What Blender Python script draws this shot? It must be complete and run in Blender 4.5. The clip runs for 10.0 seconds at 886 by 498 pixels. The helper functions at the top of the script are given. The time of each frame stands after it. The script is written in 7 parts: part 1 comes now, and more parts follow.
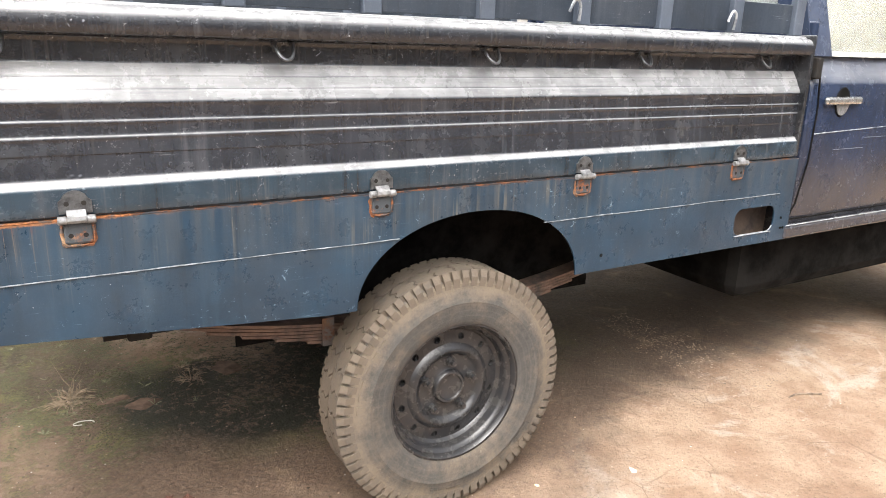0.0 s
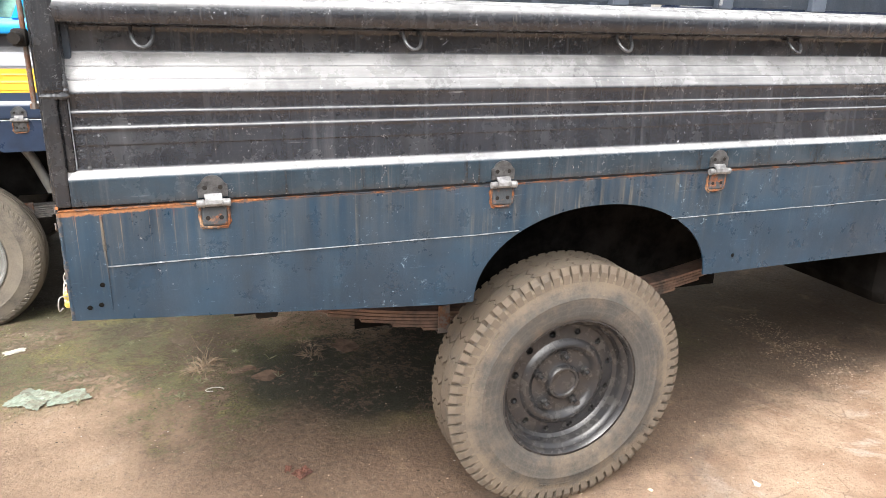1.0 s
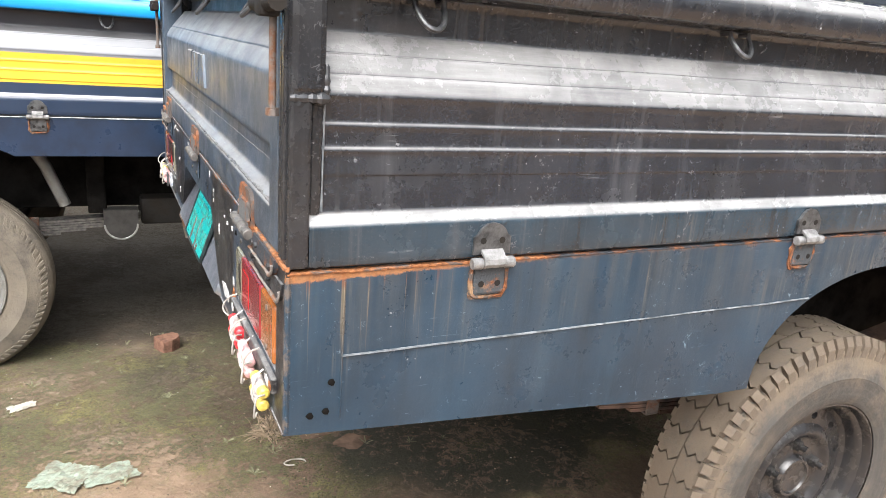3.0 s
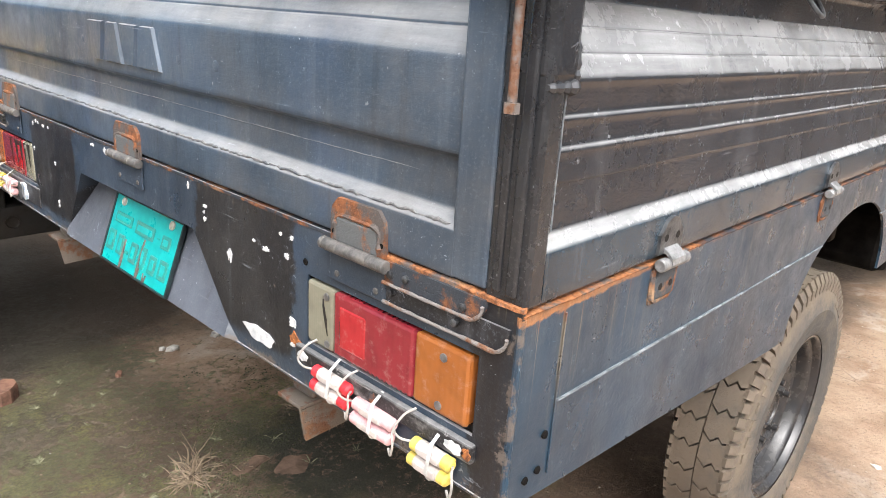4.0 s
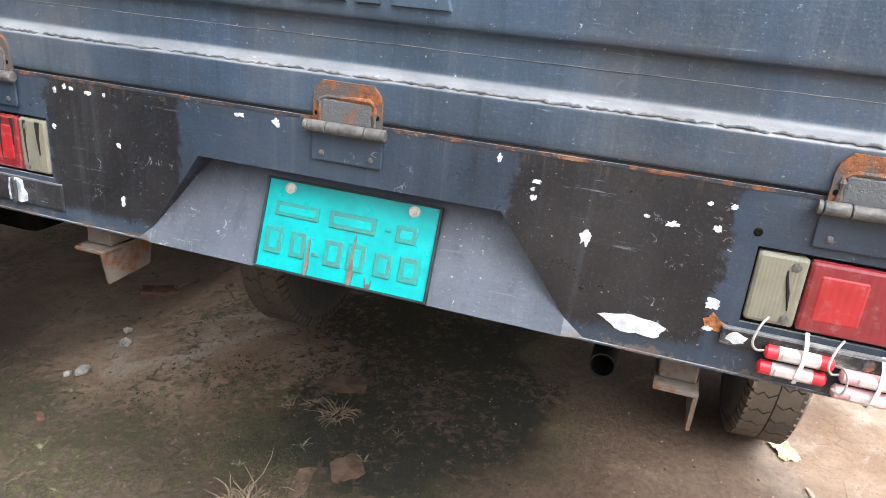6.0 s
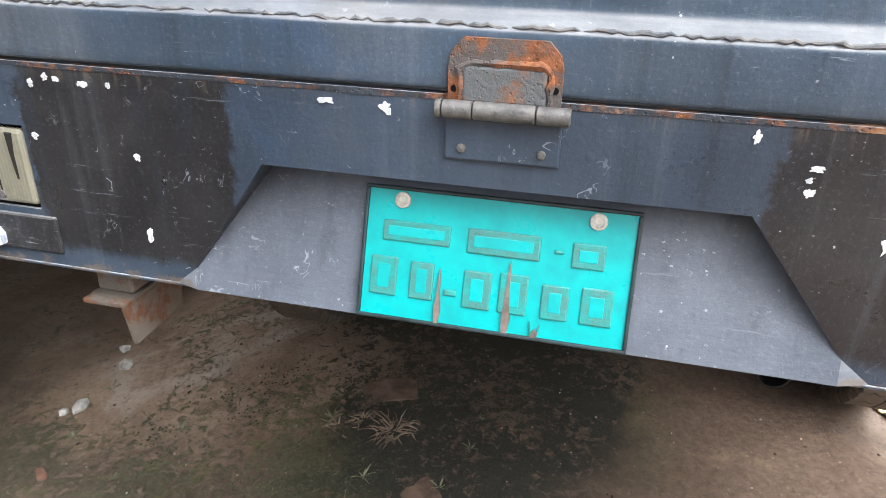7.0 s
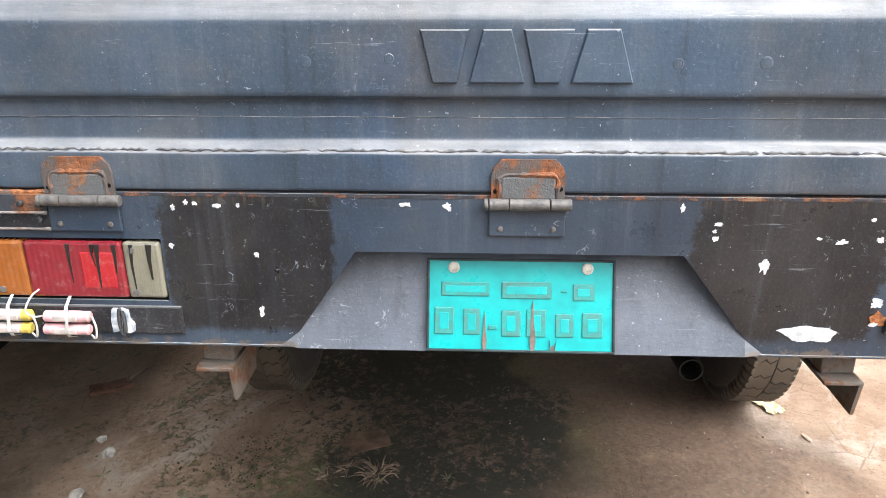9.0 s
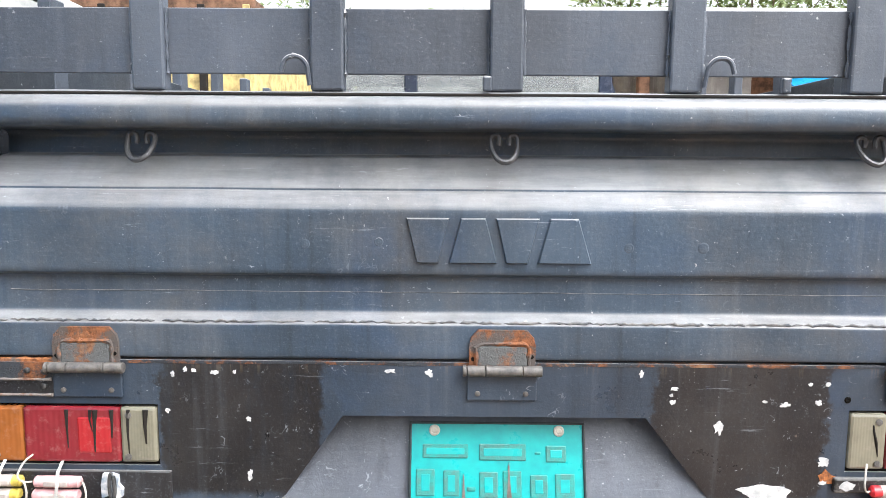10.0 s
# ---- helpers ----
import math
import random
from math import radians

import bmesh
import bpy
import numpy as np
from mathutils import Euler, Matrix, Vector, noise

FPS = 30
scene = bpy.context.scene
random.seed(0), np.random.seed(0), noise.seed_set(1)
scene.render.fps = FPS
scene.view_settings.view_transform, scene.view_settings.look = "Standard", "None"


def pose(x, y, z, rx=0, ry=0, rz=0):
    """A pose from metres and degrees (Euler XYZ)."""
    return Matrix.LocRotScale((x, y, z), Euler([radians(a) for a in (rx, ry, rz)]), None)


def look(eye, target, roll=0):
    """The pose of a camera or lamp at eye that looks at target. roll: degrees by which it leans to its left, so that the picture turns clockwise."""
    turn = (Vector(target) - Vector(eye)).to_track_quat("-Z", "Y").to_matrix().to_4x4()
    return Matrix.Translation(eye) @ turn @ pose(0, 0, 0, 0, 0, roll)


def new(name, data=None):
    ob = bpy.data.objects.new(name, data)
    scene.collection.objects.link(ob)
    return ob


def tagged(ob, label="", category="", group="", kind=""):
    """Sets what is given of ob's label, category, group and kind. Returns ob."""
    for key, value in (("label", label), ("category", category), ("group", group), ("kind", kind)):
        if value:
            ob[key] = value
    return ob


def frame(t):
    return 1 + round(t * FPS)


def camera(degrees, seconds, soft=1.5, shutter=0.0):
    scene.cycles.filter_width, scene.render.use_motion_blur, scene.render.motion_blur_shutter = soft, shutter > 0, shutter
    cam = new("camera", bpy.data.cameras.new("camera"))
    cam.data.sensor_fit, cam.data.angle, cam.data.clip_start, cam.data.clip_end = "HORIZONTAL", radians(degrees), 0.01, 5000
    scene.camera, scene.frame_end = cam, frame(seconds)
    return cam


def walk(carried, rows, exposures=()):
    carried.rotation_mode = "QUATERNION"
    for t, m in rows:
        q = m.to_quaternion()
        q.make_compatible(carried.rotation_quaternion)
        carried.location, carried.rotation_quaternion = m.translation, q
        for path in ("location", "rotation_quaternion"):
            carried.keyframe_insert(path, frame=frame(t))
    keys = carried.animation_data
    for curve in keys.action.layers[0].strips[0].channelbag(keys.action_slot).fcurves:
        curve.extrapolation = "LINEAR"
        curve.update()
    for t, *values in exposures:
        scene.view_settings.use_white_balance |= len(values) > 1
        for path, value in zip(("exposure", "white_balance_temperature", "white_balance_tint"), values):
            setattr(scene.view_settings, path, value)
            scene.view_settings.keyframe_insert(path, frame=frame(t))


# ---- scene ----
cam = camera(64.1, 10.0, soft=0.7)
PATH = [
    (0, (0.236, -1.597, 1.383), (1.216, 0.055, 0.825), 1.8),
    (0.5, (0.255, -1.589, 1.413), (1.11, 0.121, 0.827), 1.9),
    (1, (0.242, -1.573, 1.397), (0.92, 0.207, 0.786), 1.3),
    (1.5, (0.074, -1.44, 1.357), (0.782, 0.341, 0.785), 2.6),
    (2, (-0.077, -1.304, 1.344), (0.583, 0.492, 0.763), 3.9),
    (2.2, (-0.11, -1.245, 1.338), (0.521, 0.565, 0.767), 4.3),
    (3.3, (-0.296, -0.714, 1.315), (0.78, 0.87, 0.737), 5.0),
    (3.5, (-0.378, -0.615, 1.304), (0.857, 0.844, 0.719), 5.1),
    (4, (-0.545, -0.386, 1.302), (0.851, 0.9, 0.671), 3.8),
    (4.5, (-0.604, -0.121, 1.283), (0.878, 1.013, 0.561), 3.5),
    (5, (-0.728, 0.109, 1.275), (0.875, 1.103, 0.607), 3.7),
    (5.5, (-0.87, 0.321, 1.249), (0.889, 0.957, 0.54), 3.8),
    (6, (-0.886, 0.484, 1.225), (0.892, 1.045, 0.5), 5.0),
    (6.2, (-0.838, 0.556, 1.22), (0.936, 1.128, 0.494), 4.1),
    (7.3, (-0.606, 0.844, 1.168), (1.137, 1.238, 0.27), 1.1),
    (7.5, (-0.6, 0.844, 1.172), (1.139, 1.234, 0.264), 1.3),
    (8, (-0.633, 0.855, 1.188), (1.137, 1.2, 0.325), 1.5),
    (8.5, (-0.8, 0.92, 1.26), (1.045, 1.082, 0.504), 1.1),
    (9, (-0.982, 0.985, 1.295), (0.896, 1.087, 0.616), -0.3),
    (9.5, (-1.051, 0.997, 1.303), (0.874, 1.039, 0.761), 0.1),
    (10, (-1.086, 1.004, 1.335), (0.899, 1.017, 1.093), 0.4),
]
walk(cam, [(t, look(eye, target, roll)) for t, eye, target, roll in PATH], [(0.0, 1.63, 6500.0, 10.0), (1.0, 1.65, 6500.0, 10.0), (2.0, 1.70, 6500.0, 10.0), (3.5, 1.67, 6450.0, 10.0), (4.5, 1.56, 6330.0, 10.0), (6.0, 1.62, 6130.0, 10.0), (8.0, 1.65, 6160.0, 10.0), (9.5, 1.68, 6300.0, 10.0), (10.0, 1.64, 6300.0, 10.0)])

# ---------------------------------------------------------------- light
world = bpy.data.worlds.new("overcast_sky")
scene.world = world
world.use_nodes = True
wt = world.node_tree
sky = wt.nodes.new("ShaderNodeTexSky")
sky.sky_type, sky.sun_disc = "NISHITA", False
sky.sun_elevation, sky.sun_rotation = radians(54), radians(216)
sky.air_density, sky.dust_density, sky.ozone_density = 1.0, 6.0, 1.0
pale = wt.nodes.new("ShaderNodeHueSaturation")
pale.inputs["Saturation"].default_value = 0.22
wt.links.new(sky.outputs[0], pale.inputs["Color"])
wt.links.new(pale.outputs[0], wt.nodes["Background"].inputs[0])
wt.nodes["Background"].inputs[1].default_value = 0.15
sun = new("sun", bpy.data.lights.new("sun", "SUN"))
sun.data.energy, sun.data.angle, sun.data.color = 0.9, radians(60), (1.0, 0.97, 0.92)
sun.matrix_world = look((-5, -7, 12), (0, 0, 0))


# ---------------------------------------------------------------- materials
class Shade:
    """A node material that is built up step by step."""

    def __init__(self, name):
        self.m = bpy.data.materials.new(name)
        self.m.use_nodes = True
        self.t = self.m.node_tree
        self.b = self.t.nodes["Principled BSDF"]
        self.co = self.node("ShaderNodeTexCoord").outputs["Object"]

    def node(self, kind):
        return self.t.nodes.new(kind)

    def put(self, socket, value):
        if isinstance(value, (int, float)):
            socket.default_value = value
        elif isinstance(value, tuple):
            socket.default_value = (*value, 1) if len(value) == 3 and socket.type == "RGBA" else value
        else:
            self.t.links.new(value, socket)

    def scaled(self, x, y, z, rot=(0, 0, 0)):
        n = self.node("ShaderNodeMapping")
        n.inputs["Scale"].default_value = (x, y, z)
        n.inputs["Rotation"].default_value = rot
        self.put(n.inputs["Vector"], self.co)
        return n.outputs[0]

    def noise(self, scale, detail=4, rough=0.55, vec=None, warp=0.0):
        n = self.node("ShaderNodeTexNoise")
        self.put(n.inputs["Vector"], vec or self.co)
        n.inputs["Scale"].default_value, n.inputs["Detail"].default_value = scale, detail
        n.inputs["Roughness"].default_value, n.inputs["Distortion"].default_value = rough, warp
        return n.outputs["Fac"]

    def cells(self, scale, vec=None, feature="F1"):
        n = self.node("ShaderNodeTexVoronoi")
        n.feature = feature
        self.put(n.inputs["Vector"], vec or self.co)
        n.inputs["Scale"].default_value = scale
        return n.outputs["Distance"]

    def ramp(self, value, lo, hi, out=(0.0, 1.0)):
        n = self.node("ShaderNodeMapRange")
        n.interpolation_type = "SMOOTHSTEP"
        self.put(n.inputs["Value"], value)
        for key, v in (("From Min", lo), ("From Max", hi), ("To Min", out[0]), ("To Max", out[1])):
            n.inputs[key].default_value = v
        return n.outputs[0]

    def calc(self, op, a, b=0.0):
        n = self.node("ShaderNodeMath")
        n.operation = op
        self.put(n.inputs[0], a)
        self.put(n.inputs[1], b)
        return n.outputs[0]

    def mix(self, fac, a, b):
        n = self.node("ShaderNodeMix")
        n.data_type = "RGBA"
        self.put(n.inputs["Factor"], fac)
        self.put(n.inputs[6], a)
        self.put(n.inputs[7], b)
        return n.outputs[2]

    def axis(self, which):
        n = self.node("ShaderNodeSeparateXYZ")
        self.put(n.inputs[0], self.co)
        return n.outputs["XYZ".index(which)]

    def upward(self):
        n = self.node("ShaderNodeNewGeometry")
        s = self.node("ShaderNodeSeparateXYZ")
        self.put(s.inputs[0], n.outputs["Normal"])
        return s.outputs["Z"]

    def band(self, value, a, b, soft):
        return self.calc("MULTIPLY", self.ramp(value, a - soft, a + soft), self.ramp(value, b - soft, b + soft, (1.0, 0.0)))

    def random(self):
        return self.node("ShaderNodeObjectInfo").outputs["Random"]

    def bump(self, height, strength, distance, normal=None):
        n = self.node("ShaderNodeBump")
        n.inputs["Strength"].default_value, n.inputs["Distance"].default_value = strength, distance
        self.put(n.inputs["Height"], height)
        if normal:
            self.put(n.inputs["Normal"], normal)
        return n.outputs[0]

    def done(self, color, rough, metal=0.0, normal=None, **more):
        self.put(self.b.inputs["Base Color"], color)
        self.put(self.b.inputs["Roughness"], rough)
        self.put(self.b.inputs["Metallic"], metal)
        if normal:
            self.put(self.b.inputs["Normal"], normal)
        for key, v in more.items():
            self.put(self.b.inputs[key.replace("_", " ")], v)
        return self.m


RUST_DARK, RUST = (0.10, 0.035, 0.014), (0.42, 0.15, 0.045)


def old_paint(name, base, worn, dust_and_sky=0.5, rust_seams=(), patches=None, rough=0.36, streaks=1.0, along=(34, 34, 1.6), film=0.06, clouds=None, lumps=0.3, hem=None, speck=0.3, haze=(0.36, 0.34, 0.31), runs=0.0, grime=(), top_tone=(0.66, 0.66, 0.66), crackle=0.5, gleam=0.5, heave=0.3, wear=(), scuffs=0.6, splash=None):
    """Brushed, weathered coach paint: cloudy tone, run-down streaks, scuffs, chips, dusty ledges with sky light in
    their colour, rust that bleeds from seams.
    """
    s = Shade(name)
    fine = s.noise(38, 6, 0.7)
    color = s.mix(s.ramp(s.noise(2.3, 5, 0.6), 0.3, 0.75), tuple(c * 0.7 for c in base), tuple(c * 1.4 for c in base))
    if clouds:
        color = s.mix(s.calc("MULTIPLY", s.ramp(s.noise(4.2, 6, 0.68, None, 0.4), 0.5, 0.7), 0.75), color, clouds)
    if patches:
        coat, spans = patches
        edge = s.calc("MULTIPLY", s.calc("SUBTRACT", s.noise(26, 6, 0.7), 0.5), 0.075)
        y = s.calc("ADD", s.axis("Y"), edge)
        z = s.calc("ADD", s.axis("Z"), s.calc("MULTIPLY", edge, 0.5))
        for a, b, low in spans:
            both = s.calc("MULTIPLY", s.band(y, a, b, 0.006), s.ramp(z, low - 0.01, low + 0.01))
            color = s.mix(both, color, coat)
    if hem:
        color = s.mix(s.ramp(s.axis("Z"), hem[0] - 0.003, hem[0] + 0.003, (1.0, 0.0)), color, s.mix(s.ramp(s.noise(9, 5), 0.35, 0.7), hem[1], tuple(c * 0.6 for c in hem[1])))
    # streaks that run down, pale and dark
    run = s.noise(1.0, 5, 0.65, s.scaled(*along))
    color = s.mix(s.calc("MULTIPLY", s.ramp(run, 0.52, 0.74), 0.42 * streaks), color, worn)
    color = s.mix(s.calc("MULTIPLY", s.ramp(run, 0.30, 0.46, (1.0, 0.0)), 0.55), color, tuple(c * 0.45 for c in base))
    # speckle, scuffs along the panel, short scratches across
    color = s.mix(s.calc("MULTIPLY", s.ramp(s.noise(210, 4, 0.75), 0.52, 0.72), speck), color, worn)
    keep = s.ramp(s.noise(5.5, 4, 0.6), 0.46, 0.62)
    pale = tuple(min(1, c * 1.7 + 0.07) for c in worn)
    for turn, thresh in (((0.03, 0.02, 0), 0.62), ((0.5, 0.45, 0.2), 0.67)):
        scuff = s.noise(1.0, 6, 0.75, s.scaled(7, 7, 130, turn))
        color = s.mix(s.calc("MULTIPLY", s.calc("MULTIPLY", s.ramp(scuff, thresh, thresh + 0.06), keep), scuffs), color, pale)
    chip = s.calc("MULTIPLY", s.ramp(s.noise(95, 3, 0.6), 0.69, 0.73), s.ramp(s.noise(6, 4, 0.6), 0.48, 0.6))
    color = s.mix(s.calc("MULTIPLY", chip, 0.8), color, (0.40, 0.41, 0.42))
    nick = s.calc("MULTIPLY", s.ramp(s.noise(1.0, 4, 0.65, s.scaled(105, 105, 170)), 0.655, 0.69), s.ramp(s.noise(9, 4, 0.6), 0.50, 0.60))
    color = s.mix(s.calc("MULTIPLY", nick, 0.7), color, pale)
    # hair cracks and small curled scratches, in clusters
    seams = []
    spot = s.ramp(s.noise(3.7, 4, 0.6), 0.45, 0.6)
    for size, where, lo in ((22, 26.0, 0.60), (48, 40.0, 0.60)):
        n = s.calc("ABSOLUTE", s.calc("SUBTRACT", s.noise(size, 3, 0.6, None, 0.5), 0.5))
        seams.append(s.ramp(n, 0.0, 0.03))
        hair = s.calc("MULTIPLY", s.ramp(n, 0.004, 0.012, (1.0, 0.0)), s.calc("MULTIPLY", s.ramp(s.noise(where, 3, 0.6), lo, lo + 0.04), spot))
        color = s.mix(s.calc("MULTIPLY", hair, crackle), color, pale)
    # dusty pale tone on ledges that face upwards, sky light put into it
    upturned = s.calc("MULTIPLY", s.ramp(s.upward(), 0.20, 0.56), s.ramp(s.noise(9, 6, 0.7), 0.25, 0.6, (0.6, 1.0)))
    upturned = s.calc("MULTIPLY", upturned, dust_and_sky)
    color = s.mix(upturned, color, s.mix(s.ramp(s.noise(1.0, 6, 0.7, s.scaled(5, 5, 60)), 0.35, 0.7), top_tone, tuple(c * 0.68 for c in top_tone)))
    color = s.mix(s.calc("MULTIPLY", s.ramp(s.noise(3.1, 6, 0.7), 0.4, 0.8), film), color, haze)
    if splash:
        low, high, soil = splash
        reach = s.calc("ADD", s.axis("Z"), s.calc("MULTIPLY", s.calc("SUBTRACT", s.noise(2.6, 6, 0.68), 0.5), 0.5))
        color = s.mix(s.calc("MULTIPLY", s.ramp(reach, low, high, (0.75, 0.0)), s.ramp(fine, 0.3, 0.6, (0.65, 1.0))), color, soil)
    for at in grime:
        near = s.calc("ADD", s.axis("X"), s.calc("MULTIPLY", s.calc("SUBTRACT", s.noise(14, 5, 0.7), 0.5), 0.16))
        spot = s.calc("MULTIPLY", s.band(near, at - 0.035, at + 0.035, 0.03), s.band(s.axis("Z"), 1.285, 1.34, 0.022))
        color = s.mix(s.calc("MULTIPLY", spot, 0.5), color, (0.10, 0.10, 0.105))
    if runs:
        line = s.calc("MULTIPLY", s.ramp(s.noise(1.0, 4, 0.55, s.scaled(95, 95, 1.5)), 0.565, 0.66), s.ramp(s.noise(4.0, 4, 0.6), 0.45, 0.62))
        line = s.calc("MULTIPLY", line, s.ramp(s.axis("Z"), 0.80, 0.95, (0.12, 1.0)))
        color = s.mix(s.calc("MULTIPLY", line, runs), color, (0.25, 0.215, 0.15))
    # rust
    for axis, at, reach, amount in rust_seams:
        drip = s.noise(1.0, 4, 0.6, s.scaled(105, 105, 1.7))
        near = s.ramp(s.axis(axis), at - reach, at, (0.0, 1.0))
        corner = s.ramp(s.axis("X"), 0.05, 0.34, (1.0, 0.10))
        mask = s.calc("MULTIPLY", s.calc("MULTIPLY", s.calc("MULTIPLY", s.ramp(drip, 0.575, 0.65), s.calc("POWER", near, 0.8)), amount), corner)
        if amount > 0.5:
            eaten = s.calc("ADD", s.axis(axis), s.calc("MULTIPLY", s.calc("SUBTRACT", s.noise(24, 7, 0.75), 0.5), 0.030))
            eaten = s.calc("ADD", eaten, s.ramp(s.axis("X"), 0.0, 0.40, (0.008, 0.0)))
            color = s.mix(s.calc("MULTIPLY", s.ramp(eaten, at - 0.0085, at - 0.0045), s.ramp(s.axis("X"), 0.18, 0.55, (1.0, 0.25))), color, s.mix(s.ramp(s.noise(70, 5, 0.7), 0.35, 0.65), (0.36, 0.155, 0.06), (0.20, 0.09, 0.045)))
        wash = s.calc("MULTIPLY", near, s.ramp(s.noise(1.0, 5, 0.6, s.scaled(30, 30, 2.0)), 0.38, 0.68, (0.0, 0.30)))
        color = s.mix(s.calc("MULTIPLY", wash, min(1.0, amount * 1.6)), color, (0.125, 0.115, 0.095))
        color = s.mix(mask, color, s.mix(s.ramp(near, 0.92, 0.99), (0.25, 0.19, 0.115), s.mix(fine, RUST_DARK, RUST)))
    # rubbed and rusted sheet edges
    for axis, at, reach in wear:
        close = s.ramp(s.axis(axis), at, at + reach, (0.19, 0.0))
        bare = s.ramp(s.calc("ADD", s.noise(30, 7, 0.75), close), 0.66, 0.74)
        color = s.mix(s.calc("MULTIPLY", bare, 0.85), color, s.mix(fine, (0.15, 0.135, 0.12), (0.075, 0.05, 0.038)))
    gloss = s.calc("ADD", s.ramp(s.noise(11, 6, 0.7), 0.3, 0.75, (rough - 0.08, rough + 0.2)), s.calc("MULTIPLY", upturned, 0.12))
    relief = s.bump(s.noise(5.0, 3, 0.5), heave, 0.014)
    relief = s.bump(s.noise(1.0, 4, 0.6, s.scaled(25, 25, 160)), 0.15, 0.002, relief)
    blob = s.calc("MULTIPLY", s.ramp(s.cells(48), 0.05, 0.28, (1.0, 0.0)), s.ramp(s.noise(8, 4), 0.52, 0.64))
    relief = s.bump(blob, lumps, 0.004, relief)
    relief = s.bump(s.noise(120, 5, 0.75), 0.3, 0.002, relief)
    relief = s.bump(s.calc("MULTIPLY", s.calc("SUBTRACT", 1.0, seams[0]), s.ramp(s.noise(7, 4), 0.5, 0.6)), 0.16 * min(1, crackle), 0.002, relief)
    return s.done(color, gloss, 0.0, relief, Specular_IOR_Level=gleam)


def plain(name, color, rough=0.5, metal=0.0, vary=0.25, scale=20, grit=0.1, tint=None, **more):
    """A surface of one material with cloudy tone, fine grain and a little relief."""
    s = Shade(name)
    n = s.noise(scale, 6, 0.65)
    dirty = tint or tuple(c * (1 - vary * 1.6) for c in color)
    c = s.mix(s.ramp(n, 0.35, 0.7), tuple(min(1, v * (1 + vary)) for v in color), dirty)
    c = s.mix(s.calc("MULTIPLY", s.ramp(s.noise(scale * 5, 5, 0.7), 0.5, 0.75), vary), c, tuple(v * 0.6 for v in color))
    return s.done(c, s.ramp(n, 0.3, 0.7, (max(0.02, rough - 0.08), rough + min(0.08, rough))), metal, s.bump(s.noise(scale * 8, 4, 0.6), grit, 0.002), **more)


def rusty(name, paint=None, share=0.5, bright=RUST):
    s = Shade(name)
    n, f = s.noise(22, 6, 0.7), s.noise(130, 5, 0.7)
    c = s.mix(s.ramp(f, 0.35, 0.7), bright, RUST_DARK)
    c = s.mix(s.ramp(s.noise(9, 4, 0.6), 0.55, 0.75), c, (0.30, 0.19, 0.11))
    if paint:
        c = s.mix(s.ramp(n, share - 0.06, share + 0.06), c, paint)
    pit = s.ramp(s.cells(210), 0.05, 0.30)
    relief = s.bump(f, 0.5, 0.003)
    relief = s.bump(s.calc("MULTIPLY", pit, s.noise(60, 4, 0.7)), 0.7, 0.003, relief)
    return s.done(c, 0.72, 0.1, relief)


def tyre_rubber(name, mud, amount, bare=False, inner=-0.10):
    """Rubber with dried mud; radius from the hub decides how much mud clings. The inner wall is darker."""
    s = Shade(name)
    n = s.node("ShaderNodeVectorMath")
    n.operation = "LENGTH"
    flat = s.node("ShaderNodeVectorMath")
    flat.operation = "MULTIPLY"
    flat.inputs[1].default_value = (1, 0, 1)
    s.put(flat.inputs[0], s.co)
    s.put(n.inputs[0], flat.outputs[0])
    rad = n.outputs["Value"]
    cling = s.calc("ADD", s.ramp(rad, 0.292, 0.346, (inner, 0.62)), s.calc("ADD", s.calc("MULTIPLY", s.calc("SUBTRACT", s.noise(17, 8, 0.8), 0.48), 3.2), s.calc("MULTIPLY", s.calc("SUBTRACT", s.noise(5.5, 4, 0.6), 0.48), 1.8)))
    cling = s.calc("MULTIPLY", s.calc("MULTIPLY", s.ramp(cling, -0.35, 1.0), amount), s.calc("MAXIMUM", s.ramp(s.axis("Y"), 0.02, 0.085, (1.0, 0.25)), s.ramp(rad, 0.355, 0.366)))
    # grooves between the lugs get their shade as a darker colour
    if bare:
        cling = s.calc("MULTIPLY", cling, s.ramp(rad, 0.354, 0.362, (1.0, 0.3)))
    grey = s.mix(s.noise(46, 6, 0.75), (0.020, 0.019, 0.018), (0.088, 0.082, 0.075))
    ring = s.node("ShaderNodeTexWave")
    ring.wave_type, ring.rings_direction = "RINGS", "Y"
    ring.inputs["Scale"].default_value, ring.inputs["Distortion"].default_value = 17, 2.5
    s.put(ring.inputs["Vector"], s.co)
    grey = s.mix(s.calc("MULTIPLY", s.ramp(ring.outputs["Fac"], 0.75, 0.98), 0.10), grey, (0.16, 0.145, 0.12))
    scuff = s.calc("MULTIPLY", s.ramp(s.noise(70, 5, 0.75), 0.58, 0.68), s.ramp(s.noise(6, 4, 0.6), 0.5, 0.62))
    grey = s.mix(s.calc("MULTIPLY", scuff, 0.6), grey, (0.26, 0.235, 0.20))
    c = s.mix(cling, grey, s.mix(s.noise(34, 6, 0.75), mud, tuple(v * 0.55 for v in mud)))
    return s.done(c, 0.82, 0.0, s.bump(s.noise(90, 5, 0.7), 0.6, 0.004))


